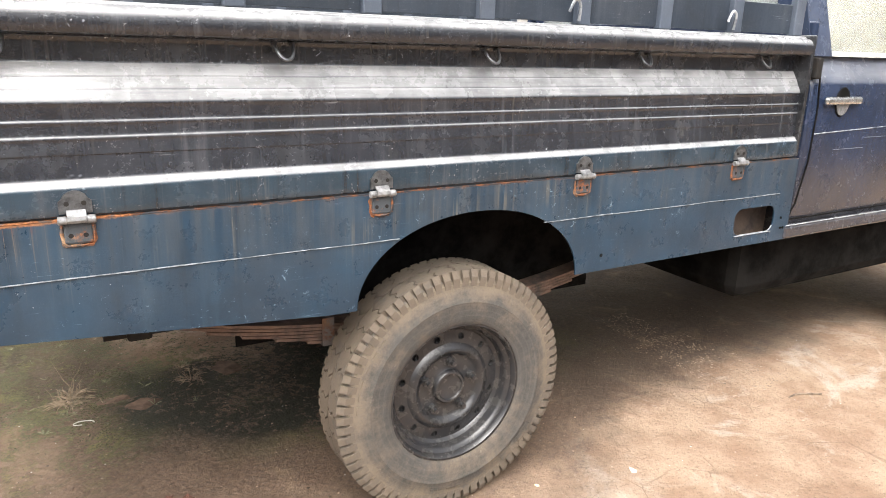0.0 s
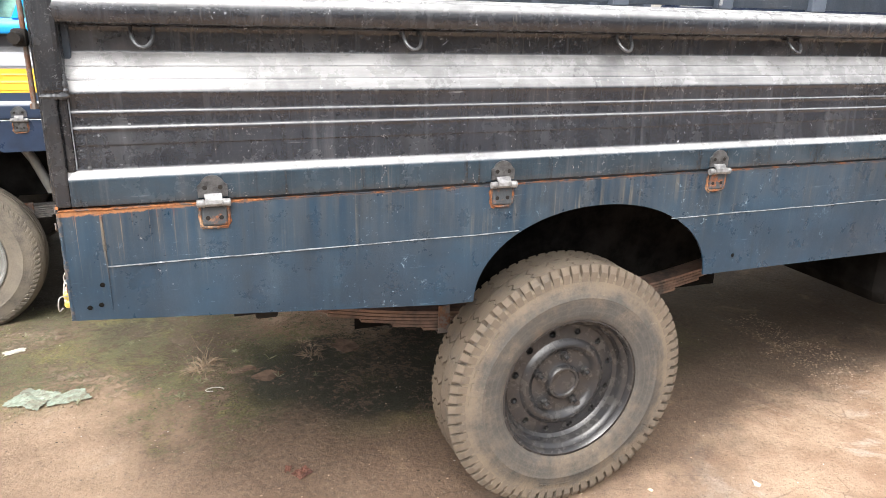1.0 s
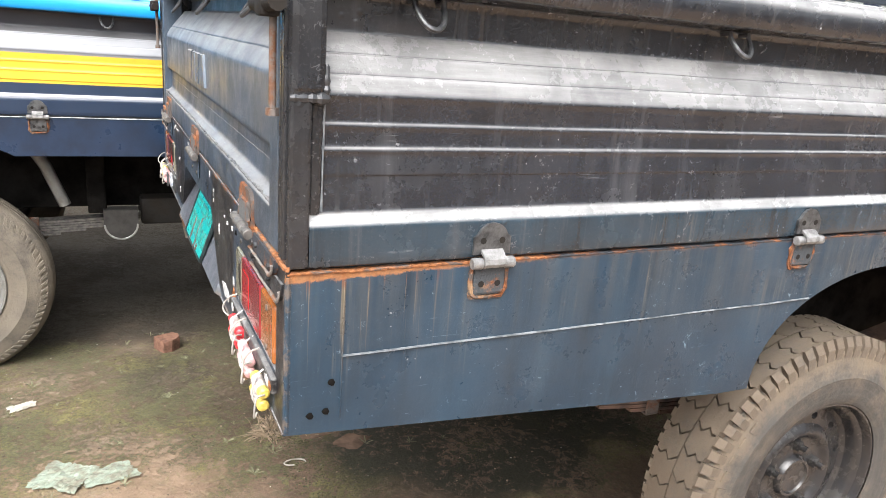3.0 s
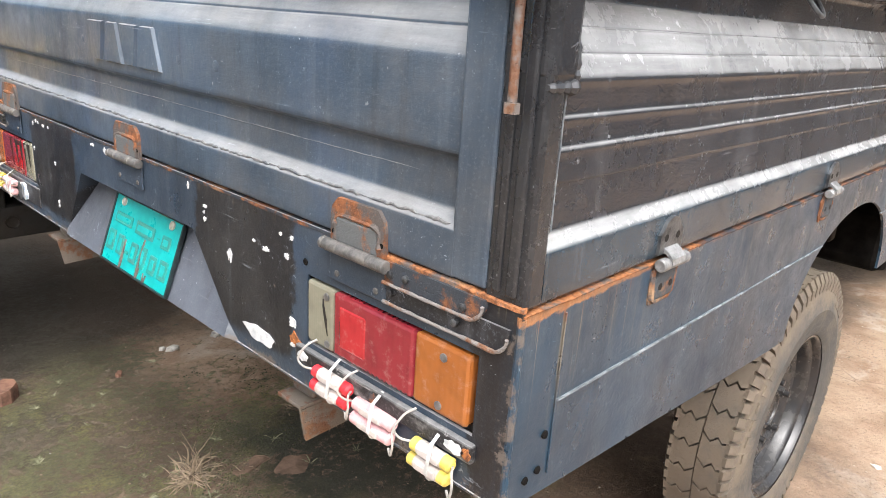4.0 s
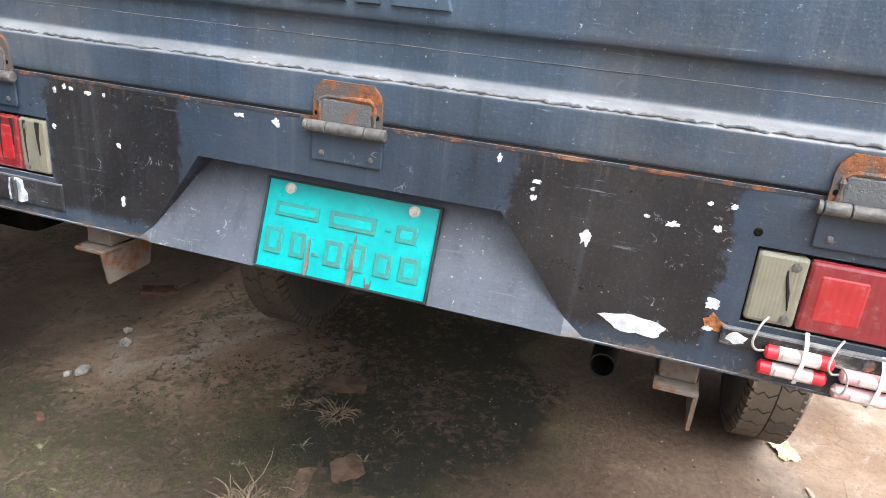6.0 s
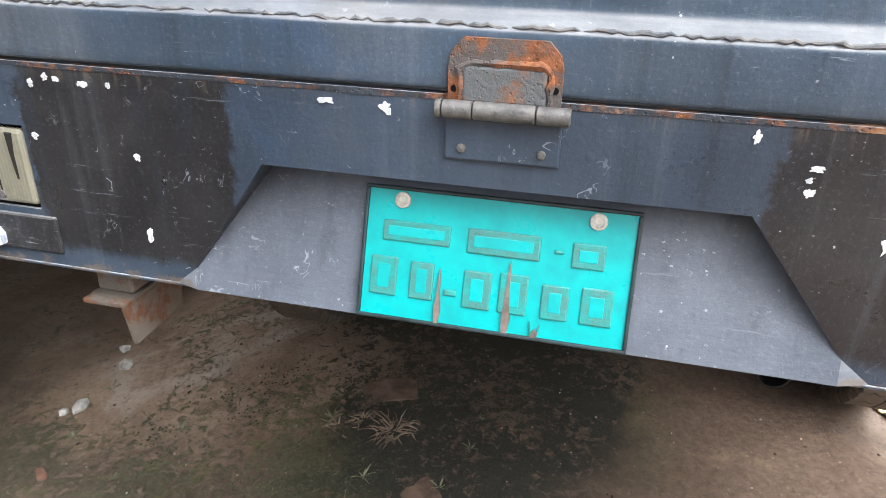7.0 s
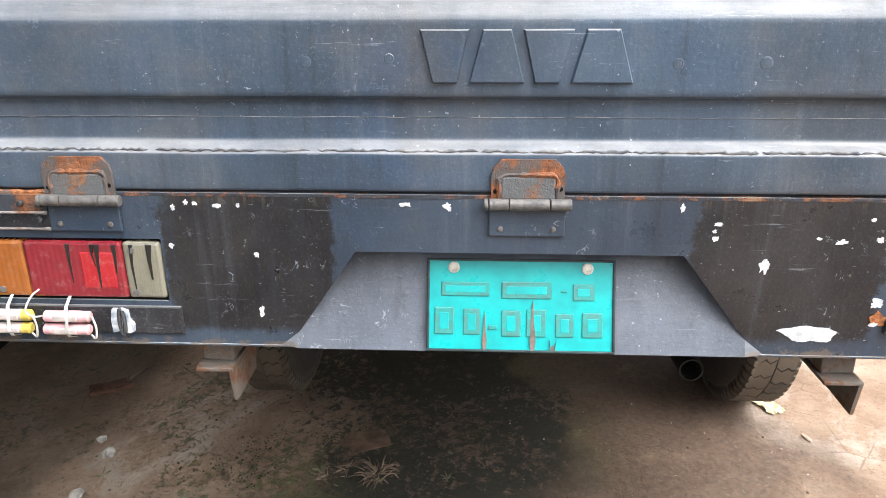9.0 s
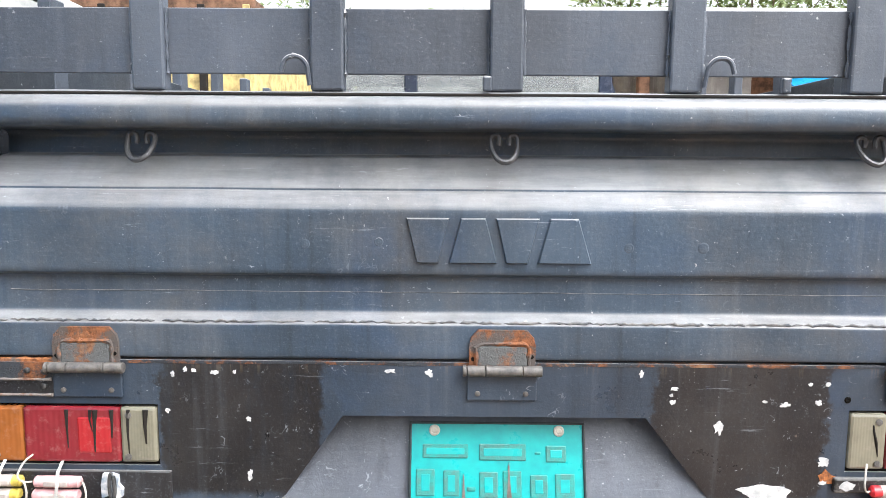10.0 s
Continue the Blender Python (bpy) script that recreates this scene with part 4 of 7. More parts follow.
def road_tyre():
    """A rib-tread tyre about the origin: smooth round shoulders with a ring of small slanted cleats."""
    prof = [(0.222, -0.088), (0.232, -0.094), (0.240, -0.0965), (0.246, -0.095), (0.262, -0.0995), (0.285, -0.101), (0.292, -0.103), (0.296, -0.101), (0.318, -0.097), (0.345, -0.089), (0.362, -0.080), (0.376, -0.066), (0.3835, -0.050), (0.3845, -0.036), (0.376, -0.034), (0.376, -0.028), (0.385, -0.026), (0.3855, -0.004), (0.377, -0.002),
            (0.377, 0.002), (0.3855, 0.004), (0.385, 0.026), (0.376, 0.028), (0.376, 0.034), (0.3845, 0.036), (0.3835, 0.050), (0.376, 0.066), (0.352, 0.086), (0.32, 0.097), (0.285, 0.1), (0.255, 0.098), (0.222, 0.088)]
    cleats = Shape()
    for side in (-1, 1):
        for k in range(84):
            a = 2 * math.pi * k / 84
            low = [((r * math.cos(a + da)), side * w, r * math.sin(a + da)) for r, w, da in ((0.338, 0.0895, 0.0), (0.338, 0.0895, 0.044), (0.361, 0.0800, 0.092), (0.361, 0.0800, 0.048))]
            top = [((r * math.cos(a + da)), side * w, r * math.sin(a + da)) for r, w, da in ((0.3395, 0.0955, 0.003), (0.3395, 0.0955, 0.042), (0.3625, 0.0865, 0.089), (0.3625, 0.0865, 0.051))]
            cleats.sweep([low, top])
    return Shape().lathe(prof, 96), cleats


ROAD_TYRE = road_tyre()
PLAIN_WHEEL = [blank(ROAD_TYRE[0], "tyre"), blank(plain_rim(), "rim"), WHEEL[2], blank(ROAD_TYRE[1], "tread")]
HUB_CAP = hub_cap().mesh("hub_cap")


def tail_light(truck, y0, mirror):
    """Long three-colour lamp in a cut-out: clear, red with a bright reflector, amber. y0: its inner end."""
    k = 1 if mirror else -1
    lamp = new("tail_light")
    lamp.parent = truck
    tagged(lamp, "long clear, red and amber tail light")
    z0, z1 = 0.853, 0.945

    def slab(name, a, b, x, material, zlo=z0, zhi=z1, label=""):
        lo, hi = sorted((y0 + k * a, y0 + k * b))
        return part(name, Shape().box((x, lo, zlo), (0.03, hi, zhi), 0.005), material, lamp, label)

    slab("lamp_housing", -0.015, 0.320, 0.012, mat_black, z0 - 0.012, z1 + 0.012)
    slab("clear_lens", -0.001, 0.058, -0.0025, mat_clear, label="smoky clear lens")
    slab("red_lens", 0.0585, 0.213, -0.0035, mat_red, label="dark red lens")
    slab("reflector", 0.07, 0.128, -0.0045, mat_red_hot, z0 + 0.014, z1 - 0.014, "bright red reflector")
    slab("amber_lens", 0.2135, 0.302, -0.0025, mat_amber, label="amber lens")
    if not mirror:
        part("dark_streak", Shape().tube([(-0.0022, y0 - 0.046, z0 + 0.022), (-0.0026, y0 - 0.042, z0 + 0.045), (-0.0026, y0 - 0.037, z0 + 0.064), (-0.0022, y0 - 0.036, z0 + 0.074)], 0.0024, 6, [0.4, 1, 0.8, 0.5]), mat_black, lamp, "dark streak on the clear lens")
    else:
        # black paint that ran down over the lens
        for a, n, w in ((0.016, 0.06, 1.2), (0.044, 0.08, 0.8), (0.070, 0.05, 0.8), (0.096, 0.074, 1.0), (0.104, 0.04, 0.7), (0.142, 0.068, 0.8)):
            x = -0.0022 if a < 0.058 else -0.0032 if a < 0.07 or a > 0.128 else -0.0042
            part("paint_drip", Shape().tube([(x, y0 + a, z1 - 0.004), (x, y0 + a + rnd(-0.002, 0.002), z1 - n * 0.5), (x, y0 + a + rnd(-0.003, 0.003), z1 - n)], 0.0026 * w, 6, [1.6, 1.0, 0.5]), mat_black, lamp, "run of black paint over the lens")
    for a, z in ((0.044, z1 - 0.013), (0.046, z0 + 0.010), (0.262, z1 - 0.016), (0.258, z0 + 0.012)):
        part("screw", Shape().tube([(0.002, y0 + k * a, z), (-0.0042, y0 + k * a, z), (-0.0048, y0 + k * a, z)], 0.0055, 10, [1, 1, 0.7]), mat_knuckle, lamp)
    return lamp


def rear_panel_mesh():
    """The fixed rear sheet with two lamp openings and the sloping bay for the plate."""
    W, top, low = BED_W, 1.0225, 0.776
    bay_t, bay_b, z_t, z_b = (0.687, 1.169), (0.582, 1.263), 0.934, 0.800
    l0, l1 = 0.052, 0.366
    polys = []

    def quad(*pts):
        polys.append([(0.0, y, z) for y, z in pts])

    n0, n1 = bay_b[0] - 0.03, bay_b[1] + 0.03
    ylist = [0.0, l0, l1, n0, bay_b[0], bay_t[0], bay_t[1], bay_b[1], n1, W - l1, W - l0, W]
    for a, b in zip(ylist, ylist[1:]):
        quad((a, 0.95), (b, 0.95), (b, top), (a, top))
    for a, b in ((0.0, l0), (W - l0, W), (l1, n0), (n0, bay_b[0]), (bay_b[1], n1), (n1, W - l1)):
        quad((a, 0.848), (b, 0.848), (b, 0.95), (a, 0.95))
    for a, b in ((0.0, l0), (l0, l1), (l1, n0), (n1, W - l1), (W - l1, W - l0), (W - l0, W)):
        quad((a, low), (b, low), (b, 0.848), (a, 0.848))
    # round the bay
    quad((bay_b[0], 0.95), (bay_t[0], 0.95), (bay_t[0], z_t), (bay_b[0], z_b), (bay_b[0], 0.848))
    quad((bay_t[1], 0.95), (bay_b[1], 0.95), (bay_b[1], 0.848), (bay_b[1], z_b), (bay_t[1], z_t))
    quad((bay_t[0], z_t), (bay_t[1], z_t), (bay_t[1], 0.95), (bay_t[0], 0.95))
    deep, lead = 0.055, -0.0098
    for g, h in ((bay_b[0], -0.03), (bay_b[1], 0.03)):
        polys.append([(0.0, g + h, low), (lead, g, low), (0.0, g, z_b)])
        polys.append([(0.0, g + h, low), (0.0, g, z_b), (0.0, g, 0.848), (0.0, g + h, 0.848)])
    A, B, C, D = (0.0, bay_b[0], z_b), (0.0, bay_b[1], z_b), (deep, bay_t[1], z_t), (deep, bay_t[0], z_t)
    a, b = (0.0, bay_t[0], z_t), (0.0, bay_t[1], z_t)
    polys += [[A, D, a], [B, b, C], [a, D, C, b]]
    bm = bmesh.new()
    for p in polys:
        try:
            bm.faces.new([bm.verts.new(q) for q in p])
        except ValueError:
            pass
    bmesh.ops.remove_doubles(bm, verts=bm.verts, dist=0.0004)
    bmesh.ops.recalc_face_normals(bm, faces=bm.faces)
    if sum(f.normal.x * f.calc_area() for f in bm.faces) > 0:
        bmesh.ops.reverse_faces(bm, faces=bm.faces)
    bmesh.ops.solidify(bm, geom=bm.faces[:], thickness=0.005)
    return bm


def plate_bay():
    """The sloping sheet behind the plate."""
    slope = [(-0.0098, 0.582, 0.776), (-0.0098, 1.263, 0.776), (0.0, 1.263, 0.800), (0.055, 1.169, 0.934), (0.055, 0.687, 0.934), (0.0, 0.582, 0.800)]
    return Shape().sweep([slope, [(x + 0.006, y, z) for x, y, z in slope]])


def paint_flake(y, z, w, h, parent, material, seed):
    rng = random.Random(seed)
    n = 26
    pts = []
    for i in range(n):
        a = 2 * math.pi * i / n
        big = w > 0.05
        r = 0.72 + (0.24 if big else 0.55) * noise.noise(Vector((math.cos(a) * 2.1, math.sin(a) * 2.1, seed * 2.3))) + rng.uniform(-0.05, 0.05)
        pts.append((y + w / 2 * r * math.cos(a), z + h / 2 * r * math.sin(a)))
    part("paint_flake", Shape().prism(pts, "x", -0.0008 - 0.00004 * seed, 0.001), material, parent, "white patch where the paint came off")


def number_plate(truck):
    """Green pressed plate in a rubber rim, tilted in its bay; its writing is plain bars."""
    tilt = math.degrees(math.atan2(0.047, 0.133))
    plate = new("number_plate")
    plate.parent = truck
    tagged(plate, "turquoise green pressed number plate with worn bars")
    # u runs along -y (to the right seen from behind), v up the slope
    m = Matrix.Translation((-0.011, 1.064, 0.7775)) @ Matrix(((0, math.sin(radians(tilt)), -math.cos(radians(tilt)), 0), (-1, 0, 0, 0), (0, math.cos(radians(tilt)), math.sin(radians(tilt)), 0), (0, 0, 0, 1)))
    w, h = 0.286, 0.143
    sheet = Shape().box((0.002, 0.002, 0.0), (w - 0.002, h - 0.002, 0.004), 0.0018)
    rim = Shape()
    for a, b in (((0, 0), (w, 0.004)), ((0, h - 0.004), (w, h)), ((0, 0.004), (0.004, h - 0.004)), ((w - 0.004, 0.004), (w, h - 0.004))):
        rim.box((a[0], a[1], -0.001), (b[0], b[1], 0.0075), 0.0012)
    part("plate_rim", rim, mat_plate_rim, plate, at=m)
    part("plate_sheet", sheet, mat_plate, plate, at=m)
    for u in (0.041, 0.244):
        b = Shape().lathe([(0.0001, 0.0068), (0.0035, 0.0068), (0.004, 0.0062), (0.0055, 0.0062), (0.006, 0.0075), (0.0085, 0.007), (0.009, 0.004)], 16)
        part("bolt", b, mat_bolt, plate, at=m @ Matrix.Translation((u, 0.129, 0)) @ Matrix.Rotation(radians(90), 4, "X"))
    for u, top, w in ((0.0885, 0.062, 0.004), (0.1615, 0.080, 0.005), (0.192, 0.012, 0.006)):
        run = [(u - w * 0.5, 0.003), (u + w * 0.6, 0.003), (u + w, 0.018), (u + w * 0.45, top * 0.6), (u + w * 0.2, top), (u - w * 0.2, top * 0.9), (u - w * 0.4, top * 0.5), (u - w * 0.8, 0.02)]
        part("worn_streak", Shape().prism(run, "z", 0.0035, 0.0071), mat_worn, plate, "greyish brown streak where the green wore off", at=m)
    # upper row of short bars, lower row of taller ones
    for u0, v0, bw, bh in ((0.022, 0.085, 0.074, 0.022), (0.114, 0.082, 0.076, 0.026), (0.204, 0.092, 0.010, 0.004), (0.222, 0.080, 0.033, 0.026),
                           (0.012, 0.026, 0.030, 0.042), (0.056, 0.026, 0.026, 0.040), (0.094, 0.034, 0.014, 0.007), (0.114, 0.024, 0.030, 0.040), (0.152, 0.024, 0.030, 0.042), (0.196, 0.024, 0.028, 0.036), (0.236, 0.024, 0.032, 0.038)):
        s = Shape().box((u0, v0, 0.003), (u0 + bw, v0 + bh, 0.0062), 0.0016)
        part("plain_bar", s, mat_plate_bar, plate, at=m)
        inner = min(bw, bh) * 0.27
        if bh > 0.012:
            face = Shape().box((u0 + inner, v0 + inner, 0.0055), (u0 + bw - inner, v0 + bh - inner, 0.0066), 0.0006)
            part("bar_face", face, mat_plate, plate, at=m)
    return plate


def leaf_spring(truck, y, bow=0.125, steel=None):
    spring = new("leaf_spring")
    spring.parent = truck
    tagged(spring, "rusty multi-leaf spring")
    for k in range(8):
        half = 0.88 - 0.095 * k
        s = Shape()
        rings = []
        for i in range(15):
            x = -half + 2 * half * i / 14
            z = 0.545 + bow * (x / 0.88) ** 2 - 0.0105 * k
            rings.append([(WHEEL_X + x, y - 0.034, z), (WHEEL_X + x, y + 0.034, z), (WHEEL_X + x, y + 0.034, z + 0.0085), (WHEEL_X + x, y - 0.034, z + 0.0085)])
        part("leaf", s.sweep(rings), steel or mat_spring, spring)
    for x in (0.945, 1.60):
        low = 0.545 + bow * ((x - WHEEL_X) / 0.88) ** 2 - 0.055
        s = Shape().box((x - 0.019, y - 0.041, low), (x + 0.019, y - 0.036, low + 0.085), 0.002)
        s.box((x - 0.019, y - 0.041, low - 0.004), (x + 0.019, y + 0.041, low + 0.002), 0.002)
        part("spring_clip", s, mat_rod, spring)
    for x in (1.19, 1.31):
        part("u_bolt", Shape().tube([(x, y - 0.04, 0.36), (x, y - 0.04, 0.55), (x, y + 0.04, 0.55), (x, y + 0.04, 0.36)], 0.008, 8), mat_black, spring)
    part("shackle", Shape().box((0.40, y - 0.045, 0.62), (0.46, y + 0.045, 0.74), 0.008), mat_black, spring)
    part("shackle", Shape().box((2.15, y - 0.045, 0.62), (2.21, y + 0.045, 0.74), 0.008), mat_black, spring)


def frame_ring(x, low, w=BED_W, side=0.0, crown=0.0):
    """Cross-section of the cab body below the windows, both sides."""
    half = [(0.075, low), (0.03, low + 0.035), (0.008, low + 0.11), (0.0, 1.0), (0.0, 1.2), (0.003, 1.275), (0.007, 1.288), (0.018, 1.31), (0.045, 1.355), (0.055, 1.385 + crown)]
    half = [(a + side, z) for a, z in half]
    return [(x, a, z) for a, z in half] + [(x, w - a, z) for a, z in reversed(half)]


def build_cab(truck, paint, upper, pane, handle=True):
    cab = new("cab")
    cab.parent = truck
    cab.location.x = -0.045
    tagged(cab, "navy pickup cab with a scratched door")
    s = Shape().sweep([frame_ring(2.768, 0.71, side=0.008), frame_ring(2.775, 0.69), frame_ring(3.0, 0.69), frame_ring(3.6, 0.69), frame_ring(3.7, 0.80), frame_ring(4.25, 0.80, side=0.02)], smooth=True)
    part("cab_body", s, paint, cab)
    hood = [[(x, 0.06 + b, 0.80), (x, 0.03 + b, 0.95), (x, 0.06 + b, 1.12 - c), (x, 0.2, 1.27 - c), (x, BED_W - 0.2, 1.27 - c), (x, BED_W - 0.06 - b, 1.12 - c), (x, BED_W - 0.03 - b, 0.95), (x, BED_W - 0.06 - b, 0.80)] for x, b, c in ((4.25, 0, 0), (4.9, 0.01, 0.04), (5.2, 0.05, 0.09), (5.27, 0.09, 0.14))]
    part("bonnet", Shape().sweep(hood), paint, cab)
    roof = [[(x, 0.17 + b, z - 0.05), (x, 0.2 + b, z), (x, 0.5, z + 0.03), (x, BED_W - 0.5, z + 0.03), (x, BED_W - 0.2 - b, z), (x, BED_W - 0.17 - b, z - 0.05)] for x, b, z in ((2.79, 0.03, 1.88), (2.84, 0, 1.92), (3.2, 0, 1.935), (3.62, 0, 1.92), (3.72, 0.03, 1.88))]
    part("roof", Shape().sweep(roof), upper, cab)
    for k in (0, 1):
        def yy(v):
            return v if k == 0 else BED_W - v
        def prism4(a, b, c, d, t=0.03):
            return Shape().sweep([[(x, yy(y), z) for x, y, z in (a, b, c, d)], [(x, yy(y + t), z) for x, y, z in (a, b, c, d)]])
        part("pillar", prism4((2.77, 0.03, 1.38), (2.90, 0.03, 1.38), (2.89, 0.17, 1.87), (2.79, 0.17, 1.87)), upper, cab)
        part("pillar", prism4((4.14, 0.04, 1.38), (4.22, 0.04, 1.38), (3.73, 0.17, 1.87), (3.66, 0.17, 1.87)), upper, cab)
        part("side_window", prism4((2.90, 0.035, 1.39), (4.14, 0.045, 1.39), (3.66, 0.175, 1.87), (2.89, 0.175, 1.87), 0.005), pane, cab)
        part("window_seal", prism4((2.90, 0.030, 1.380), (4.14, 0.034, 1.380), (4.14, 0.039, 1.398), (2.90, 0.033, 1.398), 0.02), mat_seat, cab)
        # door seam, lower sill and handle
        seam = Shape().tube([(2.795, yy(-0.0005), 1.34), (2.815, yy(-0.0025), 1.2), (2.812, yy(-0.003), 1.0), (2.78, yy(0.0), 0.84), (2.762, yy(0.012), 0.775)], 0.0032, 6)
        seam.tube([(2.762, yy(0.010), 0.775), (3.6, yy(0.010), 0.775)], 0.003, 6)
        part("door_seam", seam, mat_void, cab)
        lo, hi = sorted((yy(-0.004), yy(0.03)))
        part("sill", Shape().box((2.735, lo, 0.700), (3.68, hi, 0.752), 0.010), paint, cab)
        part("sill_edge", Shape().tube([(2.745 + 0.055 * i, yy(-0.001), 0.7535 + 0.0008 * wob(i, k, 3)) for i in range(18)], 0.0034, 6, [0.7 + 0.5 * abs(wob(i, 2, k)) for i in range(18)]), mat_edge, cab, "rubbed pale sill edge")
        if handle:
            # flat cup: shade as dark colour, reflection as a pale lower half
            cup = Shape().lathe([(0.0005, -0.0015), (0.04, -0.002), (0.047, -0.004), (0.05, -0.001)], 24)
            ledge = Shape().prism(arc(0, 0, 0.044, 180, 360, 16), "y", -0.0065, -0.003)
            for side in (-1, 1):
                part("scratch", Shape().tube([(3.06 + 0.05 * i + 0.1 * side, yy(-0.0012), 1.055 + 0.02 * side + 0.004 * wob(i, side, 2)) for i in range(5)], 0.0014, 5), mat_seam, cab)
            part("hinge_bracket", Shape().box((2.756, min(yy(-0.012), yy(0.02)), 1.30), (2.790, max(yy(-0.012), yy(0.02)), 1.375), 0.006), mat_black, cab, "dark bracket at the cab corner")
            part("handle_cup", cup, mat_void, cab, at=pose(2.965, yy(0.0), 1.215, 0, 0, 0 if k == 0 else 180) @ Matrix.Diagonal((0.92, 1, 1.12, 1)))
            part("cup_ledge", ledge, mat_bright, cab, "pale half-disc for the light in the handle cup", at=pose(2.965, yy(0.0), 1.215, 0, 0, 0 if k == 0 else 180) @ Matrix.Diagonal((0.92, 1, 1.12, 1)))
            part("door_handle", Shape().box((2.835, min(yy(-0.024), yy(-0.008)), 1.207), (3.065, max(yy(-0.024), yy(-0.008)), 1.236), 0.009), mat_chrome, cab, "dull chrome handle")
            part("scratch", Shape().tube([(2.82 + 0.05 * i, yy(-0.0008 - 0.0015 * (i % 2 == 0)), 1.10 + 0.012 * i / 8 + 0.003 * wob(i, k, 2)) for i in range(11)], 0.0022, 5), mat_edge, cab, "bare scratch line")
    # rear wall with its window, and the windscreen
    wall = Shape()
    for a, b, c, d in ((0.04, BED_W - 0.04, 1.38, 1.50), (0.17, BED_W - 0.17, 1.82, 1.89)):
        wall.box((2.78, a, c), (2.81, b, d), 0.006)
    for y in (0.14, 0.62, 1.17, 1.63):
        wall.box((2.781, y, 1.48), (2.809, y + 0.07, 1.83), 0.006)
    part("rear_wall", wall, upper, cab)
    for y in (0.215, 0.695, 1.245):
        part("rear_window", Shape().box((2.79, y - 0.005, 1.495), (2.796, y + (0.41 if y < 0.5 else 0.48 if y < 1 else 0.39), 1.825)), pane, cab)
    part("windscreen", Shape().sweep([[(4.18, 0.1, 1.38), (4.18, BED_W - 0.1, 1.38), (3.71, BED_W - 0.22, 1.89), (3.71, 0.22, 1.84)], [(4.186, 0.1, 1.385), (4.186, BED_W - 0.1, 1.385), (3.716, BED_W - 0.22, 1.845), (3.716, 0.22, 1.845)]]), pane, cab)
    for y in (0.2, 1.0):
        seat = [[(x, y, 1.36), (x, y + 0.06, z), (x, y + 0.3, z + 0.05), (x, y + 0.56, z), (x, y + 0.62, 1.36)] for x, z in ((2.95, 1.56), (3.0, 1.62), (3.06, 1.6), (3.12, 1.5))]
        part("seat_back", Shape().sweep(seat), mat_seat, cab)
    return cab


def bed_frame(truck, own):
    """Floor, cross members, chassis rails, axle and the rest below the bed."""
    # unseen dark blocks, added to keep light off the ground below
    if own:
        part("fuel_tank", Shape().box((1.75, 0.55, 0.58), (2.62, 1.30, 0.78), 0.05), mat_void, truck, "unseen dark block that shades the ground under the bed")
        part("underbody", Shape().box((2.66, 0.14, 0.40), (4.9, 1.69, 0.70), 0.06), mat_void, truck, "added dark block that shades the ground under the cab")
    part("bed_floor", Shape().box((0.02, 0.02, 0.965), (2.68, BED_W - 0.02, 1.0), 0.004), mat_black, truck, "dark bed floor")
    for y in (0.40, 1.37):
        part("chassis_rail", Shape().box((0.33, y, 0.66), (5.0, y + 0.06, 0.79), 0.006), mat_black, truck)
    for x in (0.10, 0.62, 1.12, 1.52, 2.05, 2.55):
        part("cross_member", Shape().box((x, 0.38, 0.79), (x + 0.06, BED_W - 0.38, 0.965), 0.006), mat_void, truck)
    axle = Shape().tube([(WHEEL_X, 0.24, WHEEL_R), (WHEEL_X, BED_W - 0.24, WHEEL_R)], 0.045, 14)
    axle.lathe([(0.001, -0.15), (0.06, -0.14), (0.12, -0.08), (0.135, 0.0), (0.12, 0.08), (0.06, 0.14), (0.001, 0.15)], 20, (WHEEL_X, 0.95, WHEEL_R))
    part("rear_axle", axle, mat_black, truck)
    front = Shape().tube([(4.45, 0.24, WHEEL_R), (4.45, BED_W - 0.24, WHEEL_R)], 0.04, 12)
    part("front_axle", front, mat_black, truck)
    for y in (0.29, BED_W - 0.29):
        leaf_spring(truck, y, 0.125 if own else 0.035, mat_spring if own else mat_knuckle)
    # dark plates added behind the wheels to block light through the arches
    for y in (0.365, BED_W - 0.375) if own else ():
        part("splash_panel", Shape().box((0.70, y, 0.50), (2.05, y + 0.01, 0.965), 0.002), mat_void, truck)


